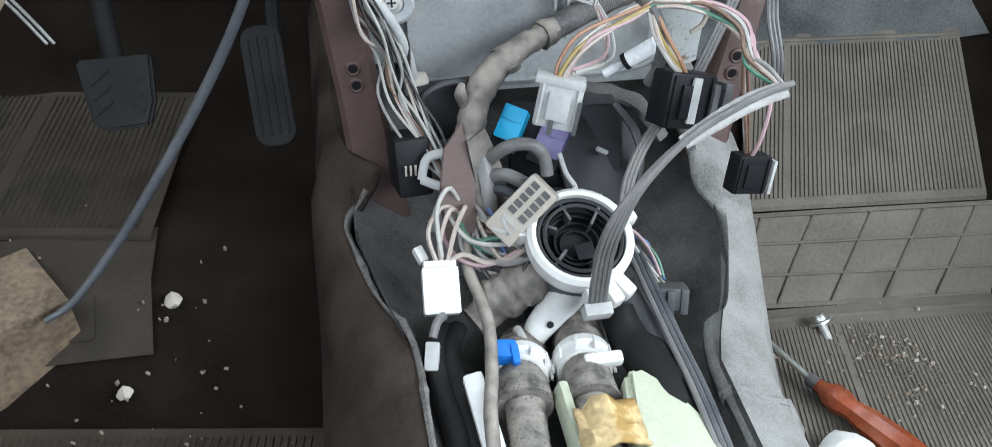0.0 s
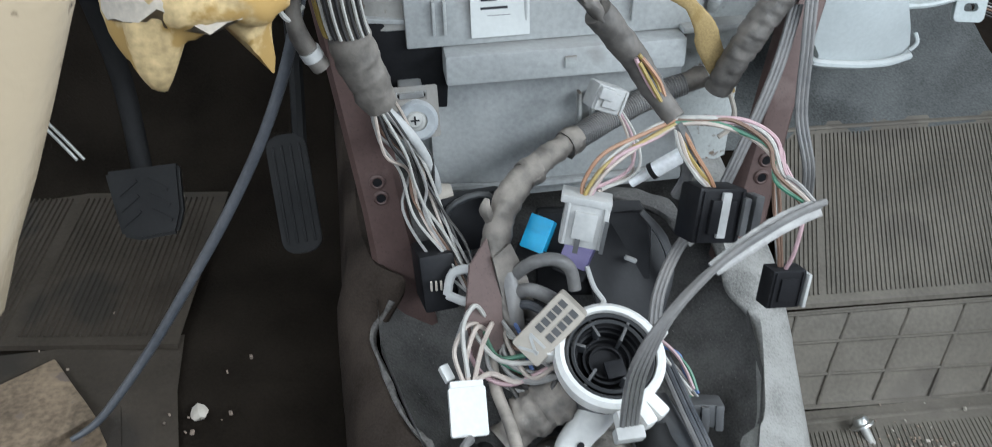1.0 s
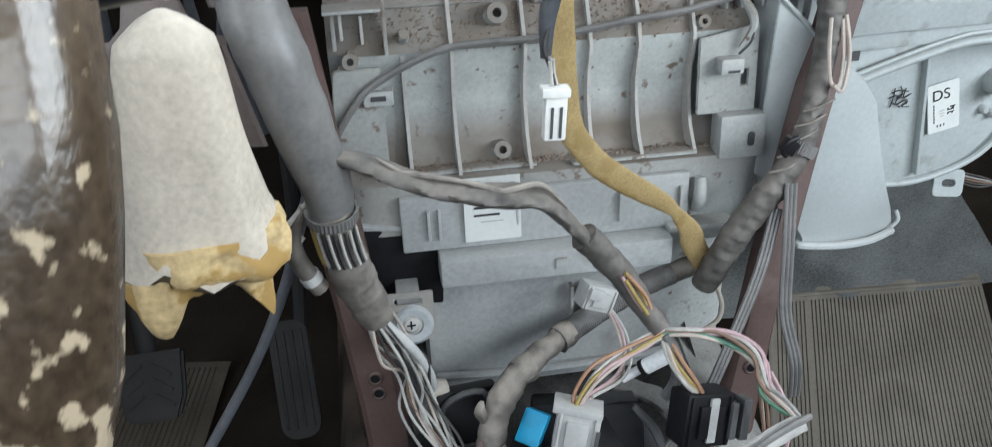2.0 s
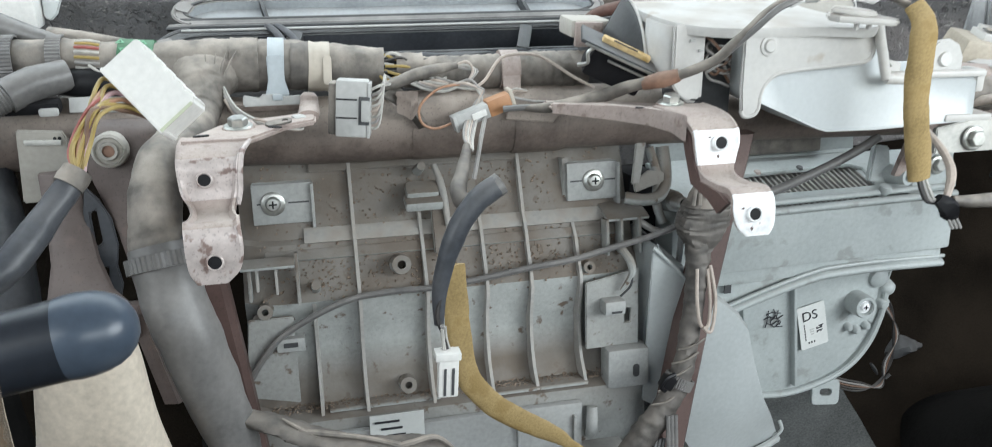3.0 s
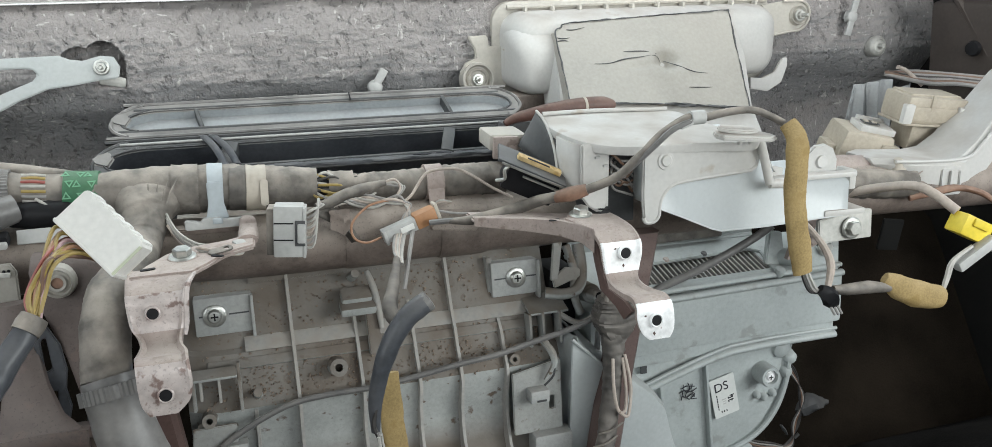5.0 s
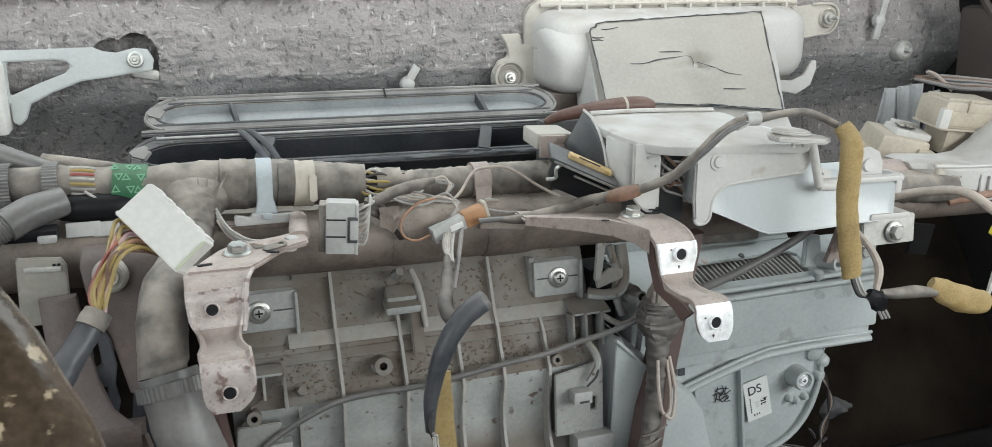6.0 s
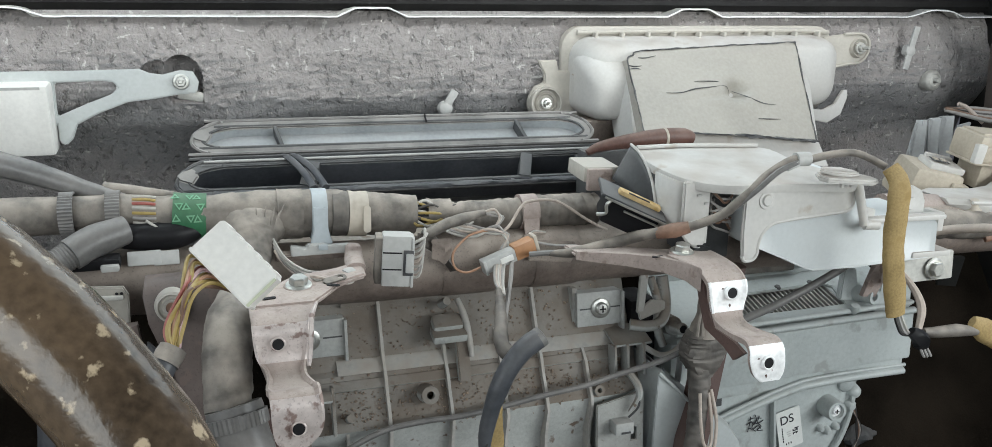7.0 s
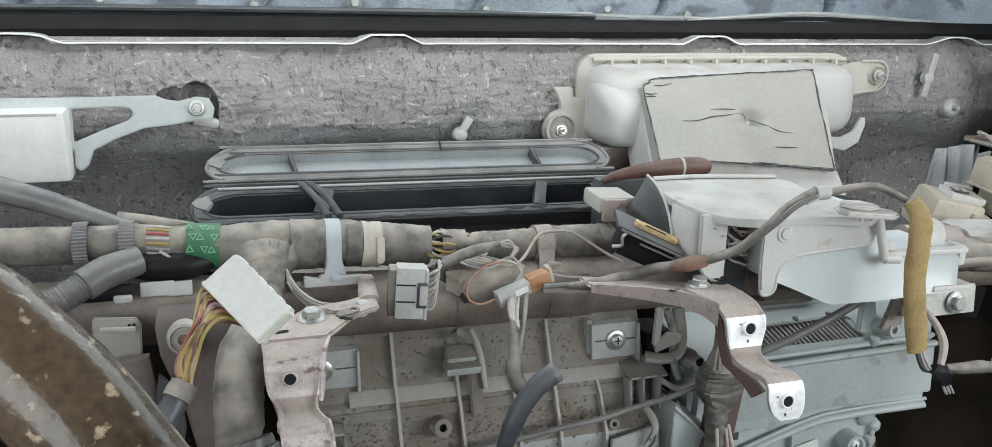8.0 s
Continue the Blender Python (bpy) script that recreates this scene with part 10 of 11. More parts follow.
        part("socket", plate(rounded(w + 0.004, 0.012, 0.001), 0.022, f @ Matrix.Translation((0, -0.018, -0.026)), bevel=0.0010), BLACK, r, "black relay socket")
    k = thing("relay_block", (0.0, 0.07, 0.15), "black relay mounting block in the tunnel mouth", "relay block")
    part("block", box((-0.012, 0.078, 0.190), (0.10, 0.05, 0.075), turn(-28, 0, -10), 0.006), BLACK, k)
    part("shield", plate([(-0.03, -0.05), (0.03, -0.06), (0.044, 0.0), (0.03, 0.048), (-0.01, 0.056), (-0.036, 0.03)], 0.004, facing((0.006, 0.050, 0.196), 0.15, -0.8, 0.6), bevel=0.001), BLACK, k)
    part("shield_edge", tube([(0.022, 0.052, 0.245), (0.040, 0.040, 0.222), (0.046, 0.030, 0.192), (0.038, 0.020, 0.160)], [0.004, 0.007, 0.006, 0.003], 8, 4, flat=0.4), CHARCOAL, k)
    part("pin", box((0.012, 0.040, 0.205), (0.012, 0.003, 0.004), turn(0, 30), 0.001), GREY_CONN, k)
    part("frame", box((-0.118, 0.085, 0.232), (0.055, 0.02, 0.05), turn(-20, 0, 6), 0.004), BLACK, k)
    part("frame_rim", tube([(-0.146, 0.07, 0.215), (-0.138, 0.075, 0.252), (-0.105, 0.075, 0.262), (-0.09, 0.07, 0.23)], 0.003, 8, 4), CHARCOAL, k)
    part("side_frame", box((-0.155, 0.055, 0.20), (0.03, 0.05, 0.05), turn(-20, 0, 6), 0.004), BLACK, k)
    for i in range(4):
        part("pin", box((-0.160 + 0.004 * i, 0.027, 0.210), (0.0018, 0.002, 0.010), turn(10)), CREAM, k)
    c = connector("grey_connector", "pale grey connector with orange and pink wires on top", (-0.043, -0.006, 0.283), (0.034, 0.022, 0.036), turn(-14, 8, -18), GREY_CONN)
    part("slot", box((-0.051, -0.019, 0.279), (0.004, 0.001, 0.028), turn(-14, 8, -18)), CHARCOAL, c)
    part("slot", box((-0.033, -0.025, 0.279), (0.003, 0.001, 0.026), turn(-14, 8, -18)), CHARCOAL, c)
    part("collar", box((-0.041, -0.002, 0.301), (0.038, 0.024, 0.006), turn(-14, 8, -18), 0.001), GREY_CONN, c)
    c = connector("black_connector", "bulky black connector hanging on yellow wires", (0.058, -0.002, 0.276), (0.044, 0.026, 0.044), turn(-16, 14, 10), BLACK)
    part("white_latch", box((0.063, -0.0155, 0.281), (0.008, 0.003, 0.036), turn(-16, 14, 10), 0.001), GREY_CONN, c)
    part("side_rail", box((0.080, -0.010, 0.275), (0.006, 0.012, 0.030), turn(-16, 14, 10), 0.001), CHARCOAL, c)
    part("side_rail", box((0.092, -0.004, 0.270), (0.008, 0.014, 0.034), turn(-16, 14, 10), 0.001), CHARCOAL, c)
    c = connector("black_connector", "square black connector hanging over the mat", (0.108, -0.040, 0.226), (0.030, 0.016, 0.032), turn(-12, 10, 6), BLACK)
    part("edge", box((0.125, -0.042, 0.223), (0.003, 0.014, 0.028), turn(-12, 10, 6), 0.0006), GREY_CONN, c)
    wire_bundle("wire", c, [(0.106, -0.036, 0.242), (0.104, -0.030, 0.262), (0.100, -0.022, 0.290), (0.096, -0.018, 0.318)], ["brown", "grey", "brown"], 0.0015, 0.003, seed=64)
    c = connector("white_diagnostic_plug", "cream diagnostic plug with dark cells, lying tilted", (-0.073, -0.030, 0.202), (0.056, 0.024, 0.028), turn(-46, -42, 14), CREAM, cells=10)
    for k in range(3):
        b = box((0, 0, 0), (0.0022, 0.001, 0.016), turn(0, (-28, 28, 0)[k], 0))
        b.transform(Matrix.Translation((-0.073, -0.030, 0.202)) @ turn(-46, -42, 14).to_4x4() @ Matrix.Translation((-0.022 + 0.005 * k, -0.0122, 0)))
        part("moulding", b, GREY_CONN, c)
    c = connector("white_connector", "small white connector on two thin wires", (-0.001, 0.100, 0.330), (0.030, 0.020, 0.022), turn(-10, 24, 6), GREY_CONN)
    part("latch", box((-0.004, 0.092, 0.338), (0.014, 0.012, 0.010), turn(-10, 24, 6), 0.002), GREY_CONN, c)
    wire_bundle("wire", c, [(0.008, 0.092, 0.322), (0.016, 0.078, 0.305), (0.016, 0.060, 0.290), (-0.002, 0.030, 0.296), (-0.030, 0.006, 0.302)], ["white", "pink", "pale"], 0.0014, 0.003, seed=65)
    a = thing("aerial_plug", (0.03, 0.055, 0.28), "bright metal aerial plug", "plug")
    part("barrel", tube([(0.030, 0.057, 0.281), (0.052, 0.050, 0.299)], 0.0068, 14, 3), BARE, a)
    part("tip", tube([(0.014, 0.062, 0.268), (0.031, 0.057, 0.282)], 0.0040, 12, 3), BARE, a)
    part("band", tube([(0.029, 0.0575, 0.280), (0.032, 0.0565, 0.2825)], 0.0074, 14, 2), RUBBER, a)
    # grey loops of cable behind the plug
    l = thing("cable_loop", (-0.06, 0.01, 0.19), "loops of grey cable behind the diagnostic plug", "cable")
    part("loop", tube([(-0.096, 0.020, 0.215), (-0.080, 0.010, 0.236), (-0.062, 0.006, 0.240), (-0.050, 0.004, 0.230), (-0.047, -0.002, 0.214)], 0.0055, 10, 5), SLEEVE, l)
    part("loop", tube([(-0.096, 0.012, 0.205), (-0.082, 0.002, 0.215), (-0.066, -0.006, 0.210), (-0.056, -0.012, 0.202)], 0.006, 10, 5), SLEEVE, l)
    part("loop", tube([(-0.098, 0.008, 0.195), (-0.084, -0.004, 0.205), (-0.07, -0.012, 0.198)], 0.004, 8, 5), DARK_SLEEVE, l)
    part("hook", tube([(-0.034, 0.012, 0.224), (-0.032, -0.004, 0.216), (-0.026, -0.014, 0.208), (-0.032, -0.020, 0.208)], 0.0022, 8, 5), GREY_CONN, l, "thin pale plastic hook")
    j = thing("cloth_hose", (-0.07, -0.06, 0.14), "crumpled grey cloth-wrapped hose in the tunnel", "hose")
    part("wrap", tube([(-0.120, -0.070, 0.125), (-0.095, -0.058, 0.136), (-0.068, -0.046, 0.144), (-0.040, -0.030, 0.140)], [0.012, 0.019, 0.021, 0.015], 22, 7, wob=0.30, crease=0.22, wrap_step=0.016), TAPE, j)
    part("lead", tube([(-0.086, -0.085, 0.125), (-0.084, -0.098, 0.126), (-0.086, -0.112, 0.124)], 0.004, 8), GREY_CONN, j)
    x = thing("felt_pad", (0.03, 0.05, 0.22), "frayed grey felt pad edge by the leg", "felt pad")
    part("pad", tube([(0.006, 0.105, 0.232), (0.030, 0.092, 0.232), (0.055, 0.075, 0.225), (0.075, 0.06, 0.20)], [0.008, 0.012, 0.011, 0.008], 12, 5, flat=0.6, wob=0.4), TUNNEL_FELT, x)


make_right_harness()
make_collar()
make_tunnel_clutter()
make_connectors()


# ---- driver's side: steering wheel, column, pedals, loose things ----
def make_steering():
    c = Vector((-0.4536, -0.264, 0.6684))
    yaw, tilt, R = -0.3295, 0.334, 0.2286
    u = Vector((math.cos(yaw), math.sin(yaw), 0))
    fw = Vector((-math.sin(yaw), math.cos(yaw), 0))
    v = Vector((0, 0, 1)) * math.cos(tilt) + fw * math.sin(tilt)
    n = u.cross(v)
    w = thing("steering_wheel", c, "worn brown leather steering wheel with peeling patches, low ones paler as if sunlit", "steering wheel")
    bm = bmesh.new()
    rows = []
    for i in range(97):
        a = 2 * math.pi * i / 96
        o = u * math.cos(a) + v * math.sin(a)
        # the cover swells where it peels over the lower spoke
        rr = 0.0185 * (1 + 0.025 * math.sin(a * 40)) + 0.0065 * math.exp(-((math.degrees(a) - 323) / 8) ** 2)
        rows.append([c + o * R + (o * math.cos(b) + n * math.sin(b)) * rr for b in [2 * math.pi * k / 16 for k in range(16)]])
    loft(rows, bm, True)
    part("rim", bm, WHEEL, w, smooth=80)
    for a in (200, 340, 270):
        o = u * math.cos(radians(a)) + v * math.sin(radians(a))
        part("spoke", tube([c + o * 0.05 - n * 0.03, c + o * 0.12 - n * 0.02, c + o * R], [0.016, 0.012, 0.012], 10, 4, flat=0.6), BLACK, w)
    part("hub", lathe([(0, 0.03), (0.04, 0.028), (0.06, 0.012), (0.06, -0.02), (0.03, -0.05)], axis(c - n * 0.03, n), 24), BLACK, w)
    # stalk with rounded end
    s = thing("stalk", (-0.26, -0.195, 0.69), "blue-black rounded control stalk on the column", "control stalk")
    tip = Vector((-0.229, -0.190, 0.690))
    root = Vector((-0.40, -0.205, 0.668))
    d = (tip - root).normalized()
    part("lever", tube([root, root.lerp(tip, 0.5), tip - d * 0.009], [0.012, 0.0155, 0.0165], 24, 4), KNOB, s)
    part("knob", lathe([(0.0165, -0.012), (0.0170, -0.008), (0.0170, -0.003), (0.0163, 0.002), (0.0148, 0.0065), (0.0125, 0.0105), (0.0095, 0.0135), (0.005, 0.0158), (0, 0.0165)], axis(tip, d), 40), KNOB_CAP, s, "pale slate-blue rounded cap")
    # column cover with torn foam lining
    k_thing = thing("column_cover", (-0.29, 0.01, 0.42), "pale steering column cover with torn yellow foam lining", "column cover")
    a, b = Vector((-0.2745, -0.034, 0.630)), Vector((-0.2850, -0.016, 0.462))
    ax = (b - a).normalized()
    X = Vector((1, 0, 0))
    Y = ax.cross(X).normalized()
    shape = [(-1, -0.4), (-0.66, -0.88), (-0.2, -1.0), (0.35, -0.94), (0.80, -0.62), (1.0, -0.05), (0.85, 0.65), (0.4, 0.95), (-0.5, 0.92), (-1, 0.4)]
    shape = [(q.x, q.y) for q in spline([(x, y, 0) for x, y in shape + [shape[0]]], 4)[:-1]]
    rows = []
    for i in range(29):
        t = 0.88 * i / 28
        p = a.lerp(b, t)
        wd = (0.0215 + 0.0310 * t + 0.0015 * math.sin(t * 9)) * math.sqrt(min(1.0, (t + 0.004) / 0.10))
        ring = []
        for j, (sx, sy) in enumerate(shape):
            q = 2 * math.pi * j / len(shape)
            torn = (0.020 * noise.noise(Vector((math.cos(q) * 1.7, math.sin(q) * 1.7, 8))) + 0.012 * noise.noise(Vector((math.cos(q) * 4, math.sin(q) * 4, 3)))) * max(0, (i - 22) / 6)
            dent = 1 - 0.05 * math.exp(-((t - 0.72) / 0.12) ** 2) * max(0, math.cos(q - 4.2))
            fold = 1 + 0.07 * noise.noise(Vector((math.cos(q) * 1.6, math.sin(q) * 1.6, t * 2.2 + 1))) - 0.05 * abs(noise.noise(Vector((math.cos(q) * 2.4, math.sin(q) * 2.4, t * 1.5 + 7))))
            ring.append(p + ax * torn + X * (sx * wd * dent * fold) + Y * (sy * wd * 0.72 * dent * fold))
        rows.append(ring)
    part("cover", loft(rows, None, True, True), COVER, k_thing, smooth=65)
    part("crease", tube([a.lerp(b, u) + X * (-0.30 - 0.2 * u) * (0.0215 + 0.031 * u) - Y * 0.99 * (0.0215 + 0.031 * u) * 0.71 for u in (0.25, 0.45, 0.62, 0.78)], [0.0004, 0.0016, 0.0018, 0.0006], 8, 6), COVER, k_thing)
    rows = []
    low = a.lerp(b, 0.76)
    for i in range(13):
        t = i / 12
        ring = []
        for j in range(64):
            q = 2 * math.pi * j / 64
            n1 = noise.noise(Vector((math.cos(q) * 2.2, math.sin(q) * 2.2, t * 2.0)))
            n2 = noise.noise(Vector((math.cos(q) * 5, math.sin(q) * 5, t * 3.5 + 4)))
            f = 0.0475 * (1.0 + 0.10 * math.sin(t * math.pi) - 0.22 * t * t) * (1 + 0.16 * n1 + 0.09 * n2)
            drop = 0.060 * t * (0.80 + 0.30 * math.sin(q * 3 + 1.0) + 0.35 * n1)
            ring.append(low + ax * drop + X * math.cos(q) * f + Y * math.sin(q) * f * 0.76)
        rows.append(ring)
    rows.append([low + ax * 0.018 + (p - low) * 0.35 for p in rows[-1]])
    part("foam_lining", loft(rows, None, True, True), FOAM, k_thing, "torn yellow foam lining", smooth=70)
    # column bracket behind
    m = thing("column_bracket", (-0.31, 0.16, 0.52), "rose-brown steel steering column bracket under the beam", "bracket")
    flat = facing((0.0, 0.135, 0.0), 0, -1, 0.0)
    rows = []
    for u, xl, xr, y, z in ((0, -0.338, -0.312, 0.150, 0.668), (0.3, -0.334, -0.306, 0.135, 0.632), (0.55, -0.332, -0.300, 0.120, 0.606), (0.8, -0.334, -0.290, 0.104, 0.586), (1.0, -0.342, -0.276, 0.090, 0.578)):
        rows.append([(xl, y + 0.006, z), (xl, y, z), (xl + 0.004, y - 0.003, z), (xr - 0.006, y - 0.003, z), (xr, y + 0.002, z), (xr, y + 0.010, z)])
    part("web", loft(rows, None, True, True), ROSE, m, "rose-brown upright")
    part("foot", loft([[(-0.345, y, z), (-0.300, y - 0.004, z + 0.004), (-0.270, y, z), (-0.270, y + 0.04, z - 0.012), (-0.345, y + 0.04, z - 0.012)] for y, z in ((0.086, 0.582), (0.080, 0.574), (0.082, 0.562), (0.088, 0.552))], None, True, True), ROSE, m, "flared foot over the column", smooth=50)
    part("side_rail", loft([[(-0.278 + 0.018 * u, 0.088 - 0.012 * u, 0.575 - 0.070 * u), (-0.268 + 0.018 * u, 0.086 - 0.012 * u, 0.575 - 0.070 * u), (-0.266 + 0.018 * u, 0.094 - 0.012 * u, 0.572 - 0.070 * u), (-0.277 + 0.018 * u, 0.096 - 0.012 * u, 0.572 - 0.070 * u)] for u in (0, 0.5, 1)], None, True, True), ROSE, m)
    gp = part("grey_plate", plate([(-0.3560, 0.6420), (-0.3190, 0.6420), (-0.3170, 0.6900), (-0.3205, 0.6965), (-0.3520, 0.6990)], 0.004, flat @ Matrix.Translation((0, 0, -0.034)), bevel=0.0012), PLATE, m, "grey plate with a ribbed top edge")
    part("ridge", box((-0.3340, 0.1630, 0.6890), (0.026, 0.003, 0.004), turn(0, 3), 0.001), DULL_STEEL, gp)
    for x in (-0.3255, -0.3220):
        part("pin_hole", lathe([(0, 0.0006), (0.0013, 0.0006)], facing((x, 0.1642, 0.6915), 0, -1, 0), 10), BLACK, gp)
    # rose bracket with a rubber bush, hanging from the beam
    rows = []
    for x0, x1, y, z in ((-0.3040, -0.246, 0.160, 0.7020), (-0.3055, -0.248, 0.150, 0.692), (-0.3030, -0.250, 0.147, 0.670), (-0.2960, -0.254, 0.144, 0.650), (-0.2860, -0.258, 0.138, 0.620), (-0.2790, -0.262, 0.130, 0.590)):
        rows.append([(x0, y + 0.014, z), (x0, y, z), (x0 + 0.003, y - 0.002, z), (x1, y - 0.002, z), (x1, y + 0.014, z)])
    part("gusset", loft(rows, None, True, True), ROSE, m, "rosy pressed gusset", smooth=50)
    part("bush", lathe([(0.0045, 0.008), (0.0065, 0.0085), (0.0075, 0.006), (0.0095, 0.005), (0.0105, 0.0075), (0.0125, 0.006), (0.0135, 0.0), (0.0135, -0.008)], facing((-0.2840, 0.1450, 0.6845), 0, -1, 0.1), 26), PLATE, m, "ringed grey bush")
    part("bush_core", lathe([(0, 0.006), (0.0045, 0.006)], facing((-0.2840, 0.1450, 0.6845), 0, -1, 0.1), 18), RUST_TAPE, m)
    # pale curved plate with dark cut-outs
    cp = [(-0.3040, 0.6600), (-0.2960, 0.6500), (-0.2890, 0.6340), (-0.2870, 0.6120), (-0.2900, 0.5960), (-0.2880, 0.5800), (-0.2950, 0.5560), (-0.3080, 0.5560), (-0.3060, 0.5800), (-0.3070, 0.6100), (-0.3080, 0.6400)]
    part("curved_plate", plate(cp, 0.004, flat @ Matrix.Translation((0, 0, -0.004)), [[(-0.3030, 0.6400), (-0.2985, 0.6420), (-0.2975, 0.6150), (-0.3030, 0.6120)], [(-0.3030, 0.5950), (-0.2965, 0.5960), (-0.2985, 0.5750), (-0.3030, 0.5720)]], bevel=0.001), DARK_SLEEVE, m, "grey curved plate with cut-outs")
    # dark loom behind the column
    l = thing("column_loom", (-0.26, 0.17, 0.45), "dusty dark loom hanging behind the steering column", "wiring harness")
    part("loom", tube([(-0.265, 0.20, 0.66), (-0.262, 0.18, 0.60), (-0.27, 0.17, 0.54), (-0.262, 0.17, 0.48)], [0.014, 0.017, 0.015, 0.013], 12, 5, wob=0.2), DARK_SLEEVE, l)
    part("loom", tube([(-0.39, 0.20, 0.66), (-0.38, 0.18, 0.58), (-0.385, 0.17, 0.52)], 0.02, 12, 5, wob=0.2), DARK_SLEEVE, l)


def make_pedals():
    p = thing("brake_pedal", (-0.42, 0.24, 0.15), "black rubber brake pedal with a ridged pad", "pedal", "pedals")
    m = facing((-0.421, 0.228, 0.193), 0.0, -0.82, 0.55, 2)
    part("pad", plate([(-0.034, 0.034), (0.036, 0.034), (0.034, -0.012), (0.026, -0.034), (-0.010, -0.036), (-0.026, -0.030)], 0.012, m, bevel=0.003), RUBBER, p)
    for i in range(6):
        b = box((0, 0, 0), (0.022, 0.003, 0.002), turn(0, 0, 35 if i < 3 else -35))
        b.transform(m @ Matrix.Translation((-0.014 if i < 3 else 0.014, 0.016 - 0.015 * (i % 3), 0.0125)))
        part("ridge", b, RUBBER, p)
    part("arm", tube([(-0.425, 0.245, 0.20), (-0.43, 0.285, 0.30), (-0.435, 0.27, 0.42), (-0.43, 0.26, 0.50)], 0.010, 10, 5, flat=0.6), RUBBER, p)
    for k in range(2):
        part("spring_rod", tube([(-0.462 + 0.006 * k, 0.20, 0.262), (-0.480 + 0.006 * k, 0.21, 0.286), (-0.50 + 0.006 * k, 0.22, 0.31)], 0.0016, 8, 4), STEEL, p)
    a = thing("accelerator_pedal", (-0.268, 0.21, 0.14), "long dark accelerator pedal with lengthwise grooves", "pedal", "pedals")
    m = facing((-0.276, 0.196, 0.206), 0.0, -0.8, 0.6, 4)
    part("pad", plate(rounded(0.038, 0.115, 0.014), 0.010, m, bevel=0.003), RUBBER, a)
    for i in range(4):
        b = box((0, 0, 0), (0.0022, 0.095, 0.003), None, 0.001)
        b.transform(m @ Matrix.Translation((-0.0125 + 0.0083 * i, 0, 0.0105)))
        part("ridge", b, RUBBER, a)
    part("arm", tube([(-0.268, 0.215, 0.23), (-0.262, 0.26, 0.32), (-0.26, 0.28, 0.42)], 0.007, 8, 4), RUBBER, a)


def make_loose():
    b = thing("wood_block", (-0.546, 0.045, 0.0), "weathered wooden block with a stained end, on the driver's floor", "wood block")
    ang = math.atan2(0.083, -0.055)
    m = Matrix.Translation((-0.552, 0.052, 0.046)) @ Matrix.Rotation(ang, 4, "Z")
    bm = box((0, 0, 0), (0.100, 0.15, 0.082), None, 0.002)
    bmesh.ops.subdivide_edges(bm, edges=bm.edges[:], cuts=3, use_grid_fill=True)
    for v in bm.verts:
        v.co += Vector((noise.noise(v.co * 60), noise.noise(v.co * 50 + Vector((3, 1, 0))), noise.noise(v.co * 55 + Vector((0, 5, 0))))) * 0.0012
    bm.transform(m)
    part("block", bm, WOOD, b)
    c = thing("grey_cable", (-0.45, 0.035, 0.09), "long grey cable hanging down to the wooden block", "cable")
    part("cable", tube([(-0.222, 0.105, 0.47), (-0.236, 0.100, 0.430), (-0.256, 0.098, 0.375), (-0.285, 0.095, 0.315), (-0.325, 0.090, 0.250), (-0.365, 0.078, 0.195), (-0.405, 0.060, 0.145), (-0.450, 0.036, 0.100), (-0.475, 0.024, 0.09)], [0.0044, 0.0044, 0.0045, 0.0044, 0.0046, 0.0044, 0.0042, 0.0036, 0.0025], 12, 6), DARK_SLEEVE, c)
    s = thing("screwdriver", (0.2, -0.1, 0.006), "screwdriver with an amber-red handle lying on the mat", "screwdriver")
    tip, a, e = Vector((0.170, -0.010, 0.014)), Vector((0.194, -0.092, 0.019)), Vector((0.250, -0.205, 0.021))
    part("shaft", tube([tip, a], [0.0030, 0.0032], 10, 3), STEEL, s)
    part("blade", tube([tip + (tip - a).normalized() * 0.008, tip], [0.0034, 0.0030], 8, 2, flat=0.4), DULL_STEEL, s)
    d = (e - a).normalized()
    part("handle", lathe([(0, -0.002), (0.006, -0.002), (0.0075, 0.010), (0.0125, 0.018), (0.0125, 0.030), (0.0095, 0.040), (0.0125, 0.055), (0.0135, 0.09), (0.0125, 0.112), (0.008, 0.120), (0, 0.121)], axis(a, d), 8), HANDLE, s, "amber-red translucent handle")
    part("collar", lathe([(0.004, -0.006), (0.006, -0.006), (0.007, 0.004), (0.004, 0.004)], axis(a, d), 12), CHARCOAL, s)
    t = thing("loose_bolt", (0.25, -0.02, 0.006), "steel flanged bolt lying on the mat", "bolt")
    m = axis((0.240, -0.014, 0.016), (-0.25, 0.55, 0.55))
    part("head", lathe([(0, 0.006), (0.006, 0.006), (0.0075, 0.003), (0.0078, 0.0), (0.0115, -0.001), (0.0115, -0.003), (0.004, -0.003)], m, 14), STEEL, t)
    part("shank", lathe([(0.0042, -0.003), (0.0042, -0.026), (0.003, -0.029), (0, -0.029)], m, 10), DULL_STEEL, t)
    p = thing("white_scrap", (0.19, -0.17, 0.006), "crumpled white plastic scrap on the mat", "scrap")
    part("scrap", tube([(0.168, -0.165, 0.012), (0.185, -0.160, 0.018), (0.205, -0.166, 0.016), (0.215, -0.175, 0.010)], [0.006, 0.012, 0.011, 0.005], 9, 4, flat=0.7, wob=0.6), WHITE_CLEAN, p)
    q = thing("wood_splinter", (0.17, -0.05, 0.006), "pale wood splinter on the mat", "splinter")
    part("splinter", tube([(0.150, -0.040, 0.012), (0.168, -0.046, 0.012), (0.182, -0.050, 0.010)], [0.001, 0.003, 0.002], 6, 3, wob=0.4), CREAM, q)
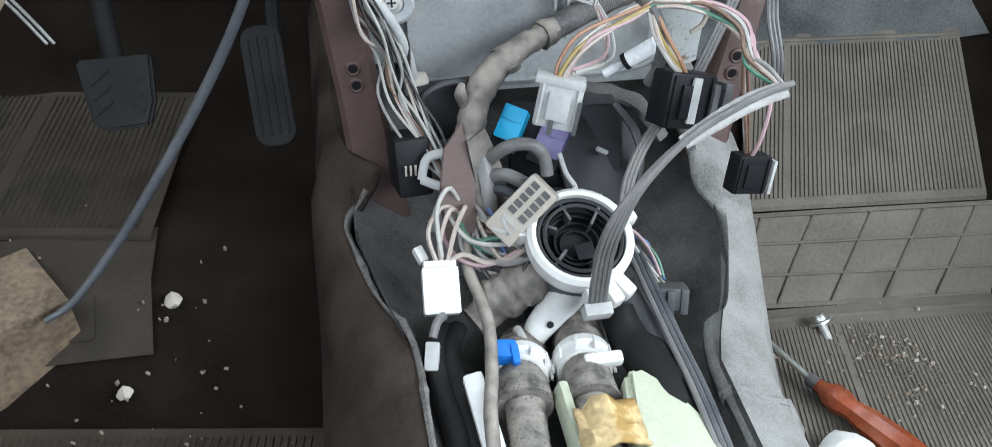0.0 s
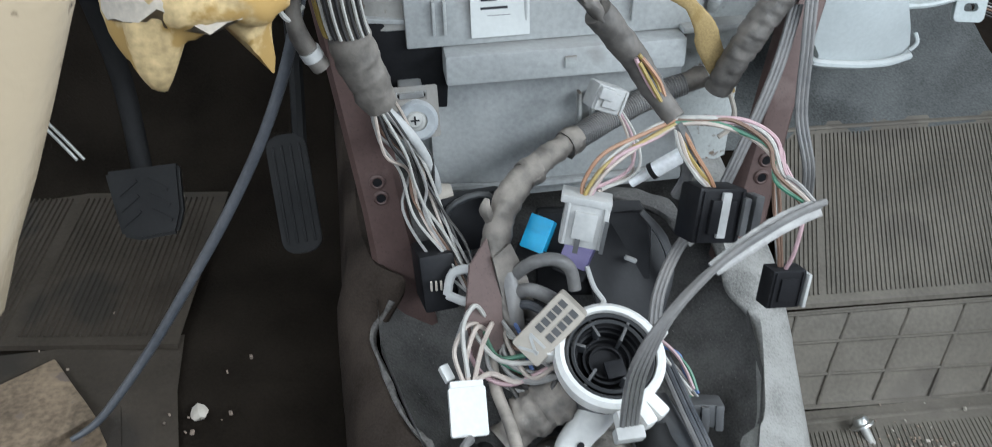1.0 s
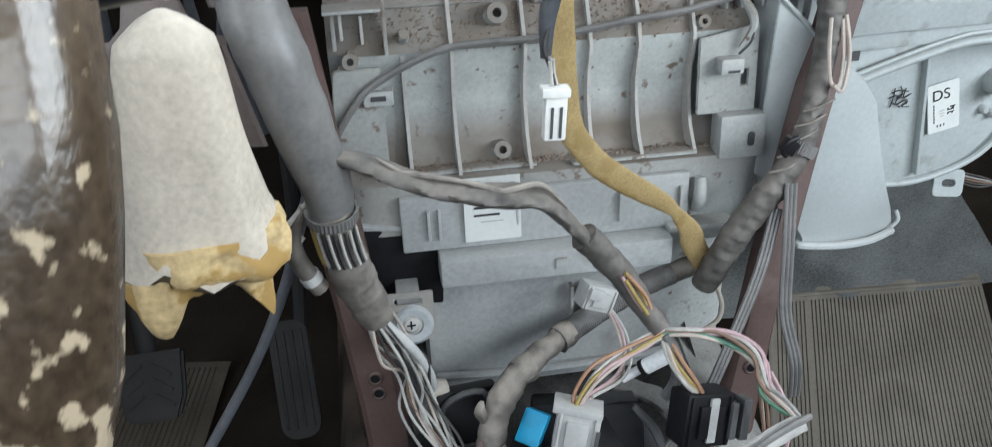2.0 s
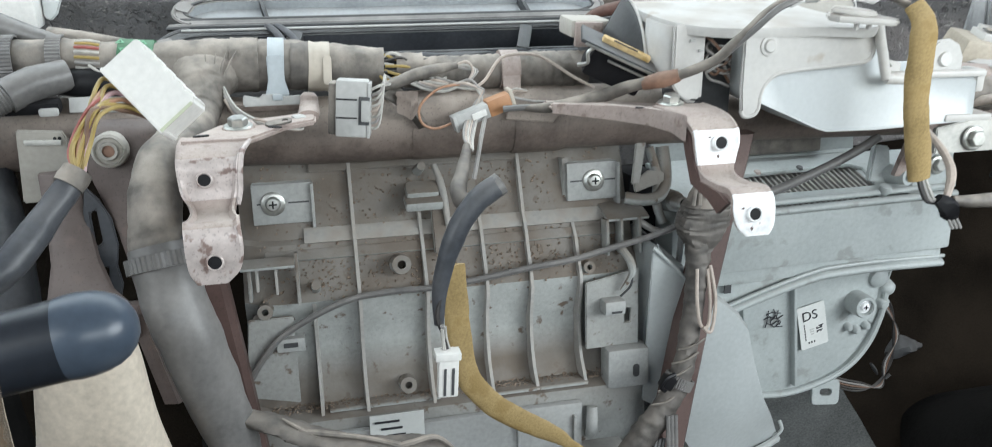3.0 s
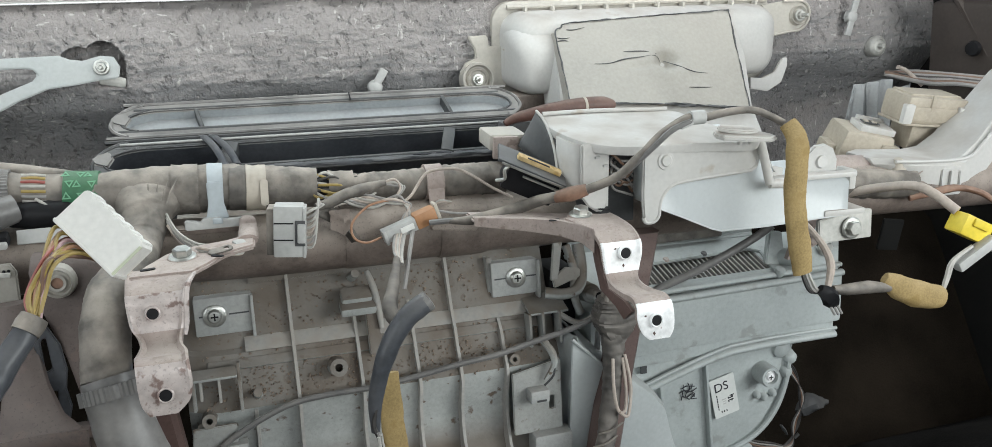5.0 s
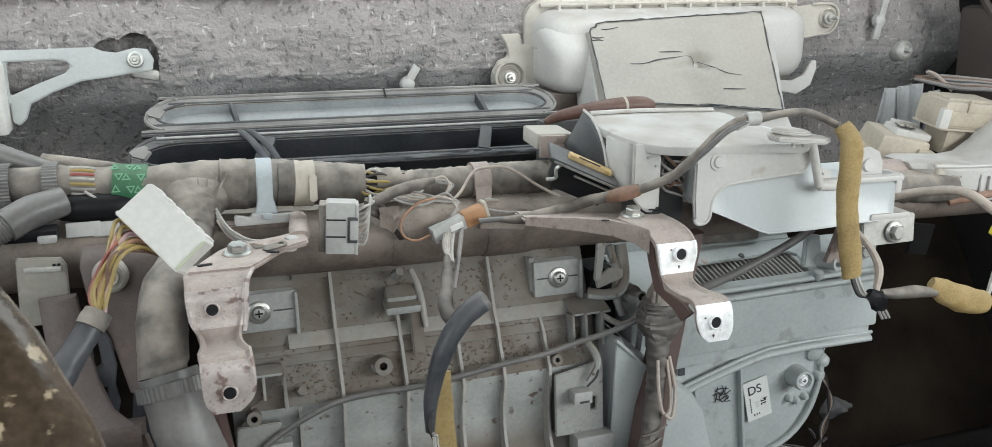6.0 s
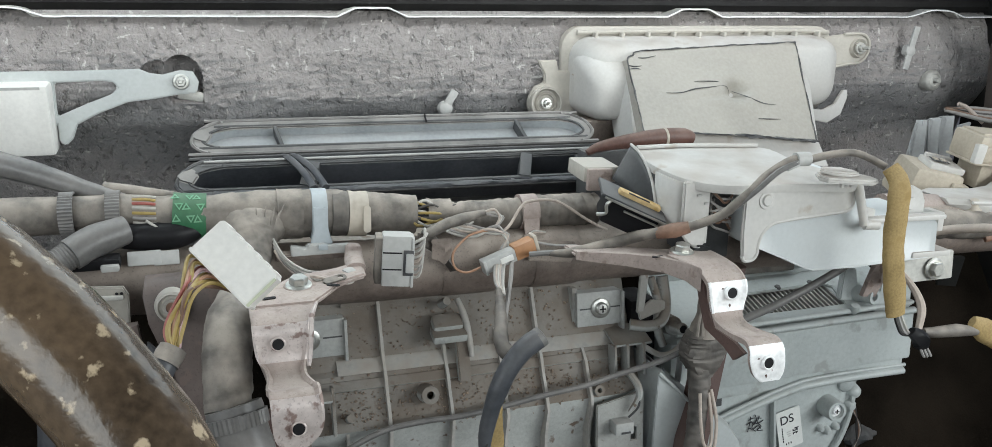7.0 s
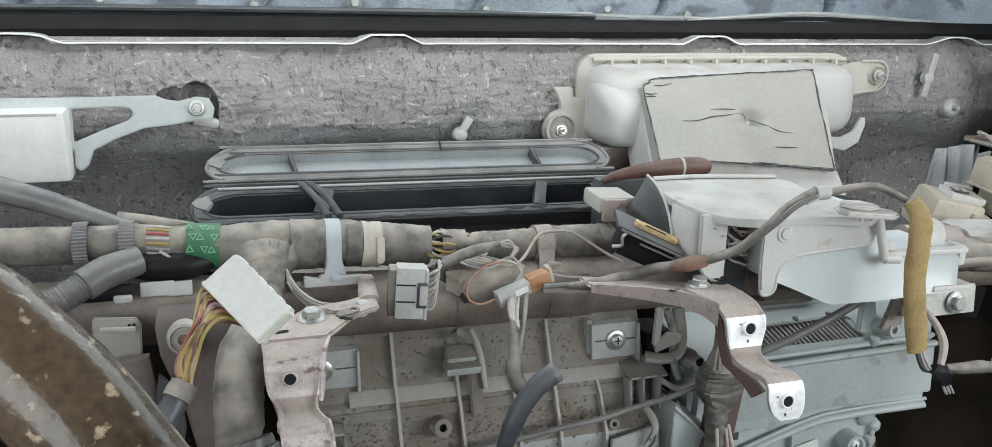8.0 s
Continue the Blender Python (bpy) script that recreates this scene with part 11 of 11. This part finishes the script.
    # crumbs on the floor
    rnd = random.Random(5)

    def crumbs(name, n, cx, cy, sx, sy, size, mat, lab):
        bm = bmesh.new()
        for i in range(n):
            x, y = rnd.gauss(cx, sx), rnd.gauss(cy, sy)
            sz = size * rnd.uniform(0.35, 1.3)
            box((x, y, floor_z(y, x) + 0.007 + sz * 0.2), (sz, sz * rnd.uniform(0.4, 1.0), sz * rnd.uniform(0.3, 0.7)), turn(rnd.uniform(0, 180), rnd.uniform(0, 180), rnd.uniform(0, 180)), bm=bm)
        solid(name, bm, mat, lab, "debris", kind="stuff", smooth=0)

    crumbs("debris", 190, 0.292, -0.072, 0.026, 0.034, 0.0023, COPPER_DUST, "scattered brown crumbs and chips on the passenger mat")
    crumbs("pale_chips", 45, 0.300, -0.080, 0.034, 0.040, 0.0030, CREAM, "scattered pale chips on the passenger mat")
    crumbs("floor_grit", 60, -0.38, -0.02, 0.08, 0.08, 0.0034, COPPER_DUST, "scattered grit on the driver's floor")
    for x, y in ((-0.380, 0.062), (-0.425, 0.0)):
        g = thing("plaster_crumb", (x, y, floor_z(y)), "pale crumb lying on the driver's floor", "crumb", "crumbs on the driver's floor")
        part("crumb", tube([(x - 0.006, y, floor_z(y) + 0.006), (x, y + 0.003, floor_z(y) + 0.010), (x + 0.006, y + 0.002, floor_z(y) + 0.007)], [0.003, 0.007, 0.004], 7, 3, wob=0.7), CREAM, g)


make_steering()
make_pedals()
make_loose()


def make_dust():
    """Crumbs of dirt lying on the heater's slopes and ledges."""
    rnd = random.Random(9)
    bm = bmesh.new()
    for i in range(2600):
        x = rnd.uniform(-0.19, 0.14)
        if rnd.random() < 0.65:
            z = rnd.choice((rnd.gauss(0.548, 0.010), rnd.uniform(0.535, 0.65), rnd.uniform(0.53, 0.65)))
            y = face_y(z) - 0.0008
        else:
            z, y = 0.4335, rnd.uniform(0.158, 0.178)
        a = rnd.uniform(0.0005, 0.0021)
        box((x, y, z), (a, a * rnd.uniform(0.4, 1), a * rnd.uniform(0.4, 0.9)), turn(rnd.uniform(0, 180), rnd.uniform(0, 180), 0), bm=bm)
    solid("dirt_crumbs", bm, COPPER_DUST, "brown dirt crumbs on the heater's ledges", "debris", kind="stuff", smooth=0)


make_dust()
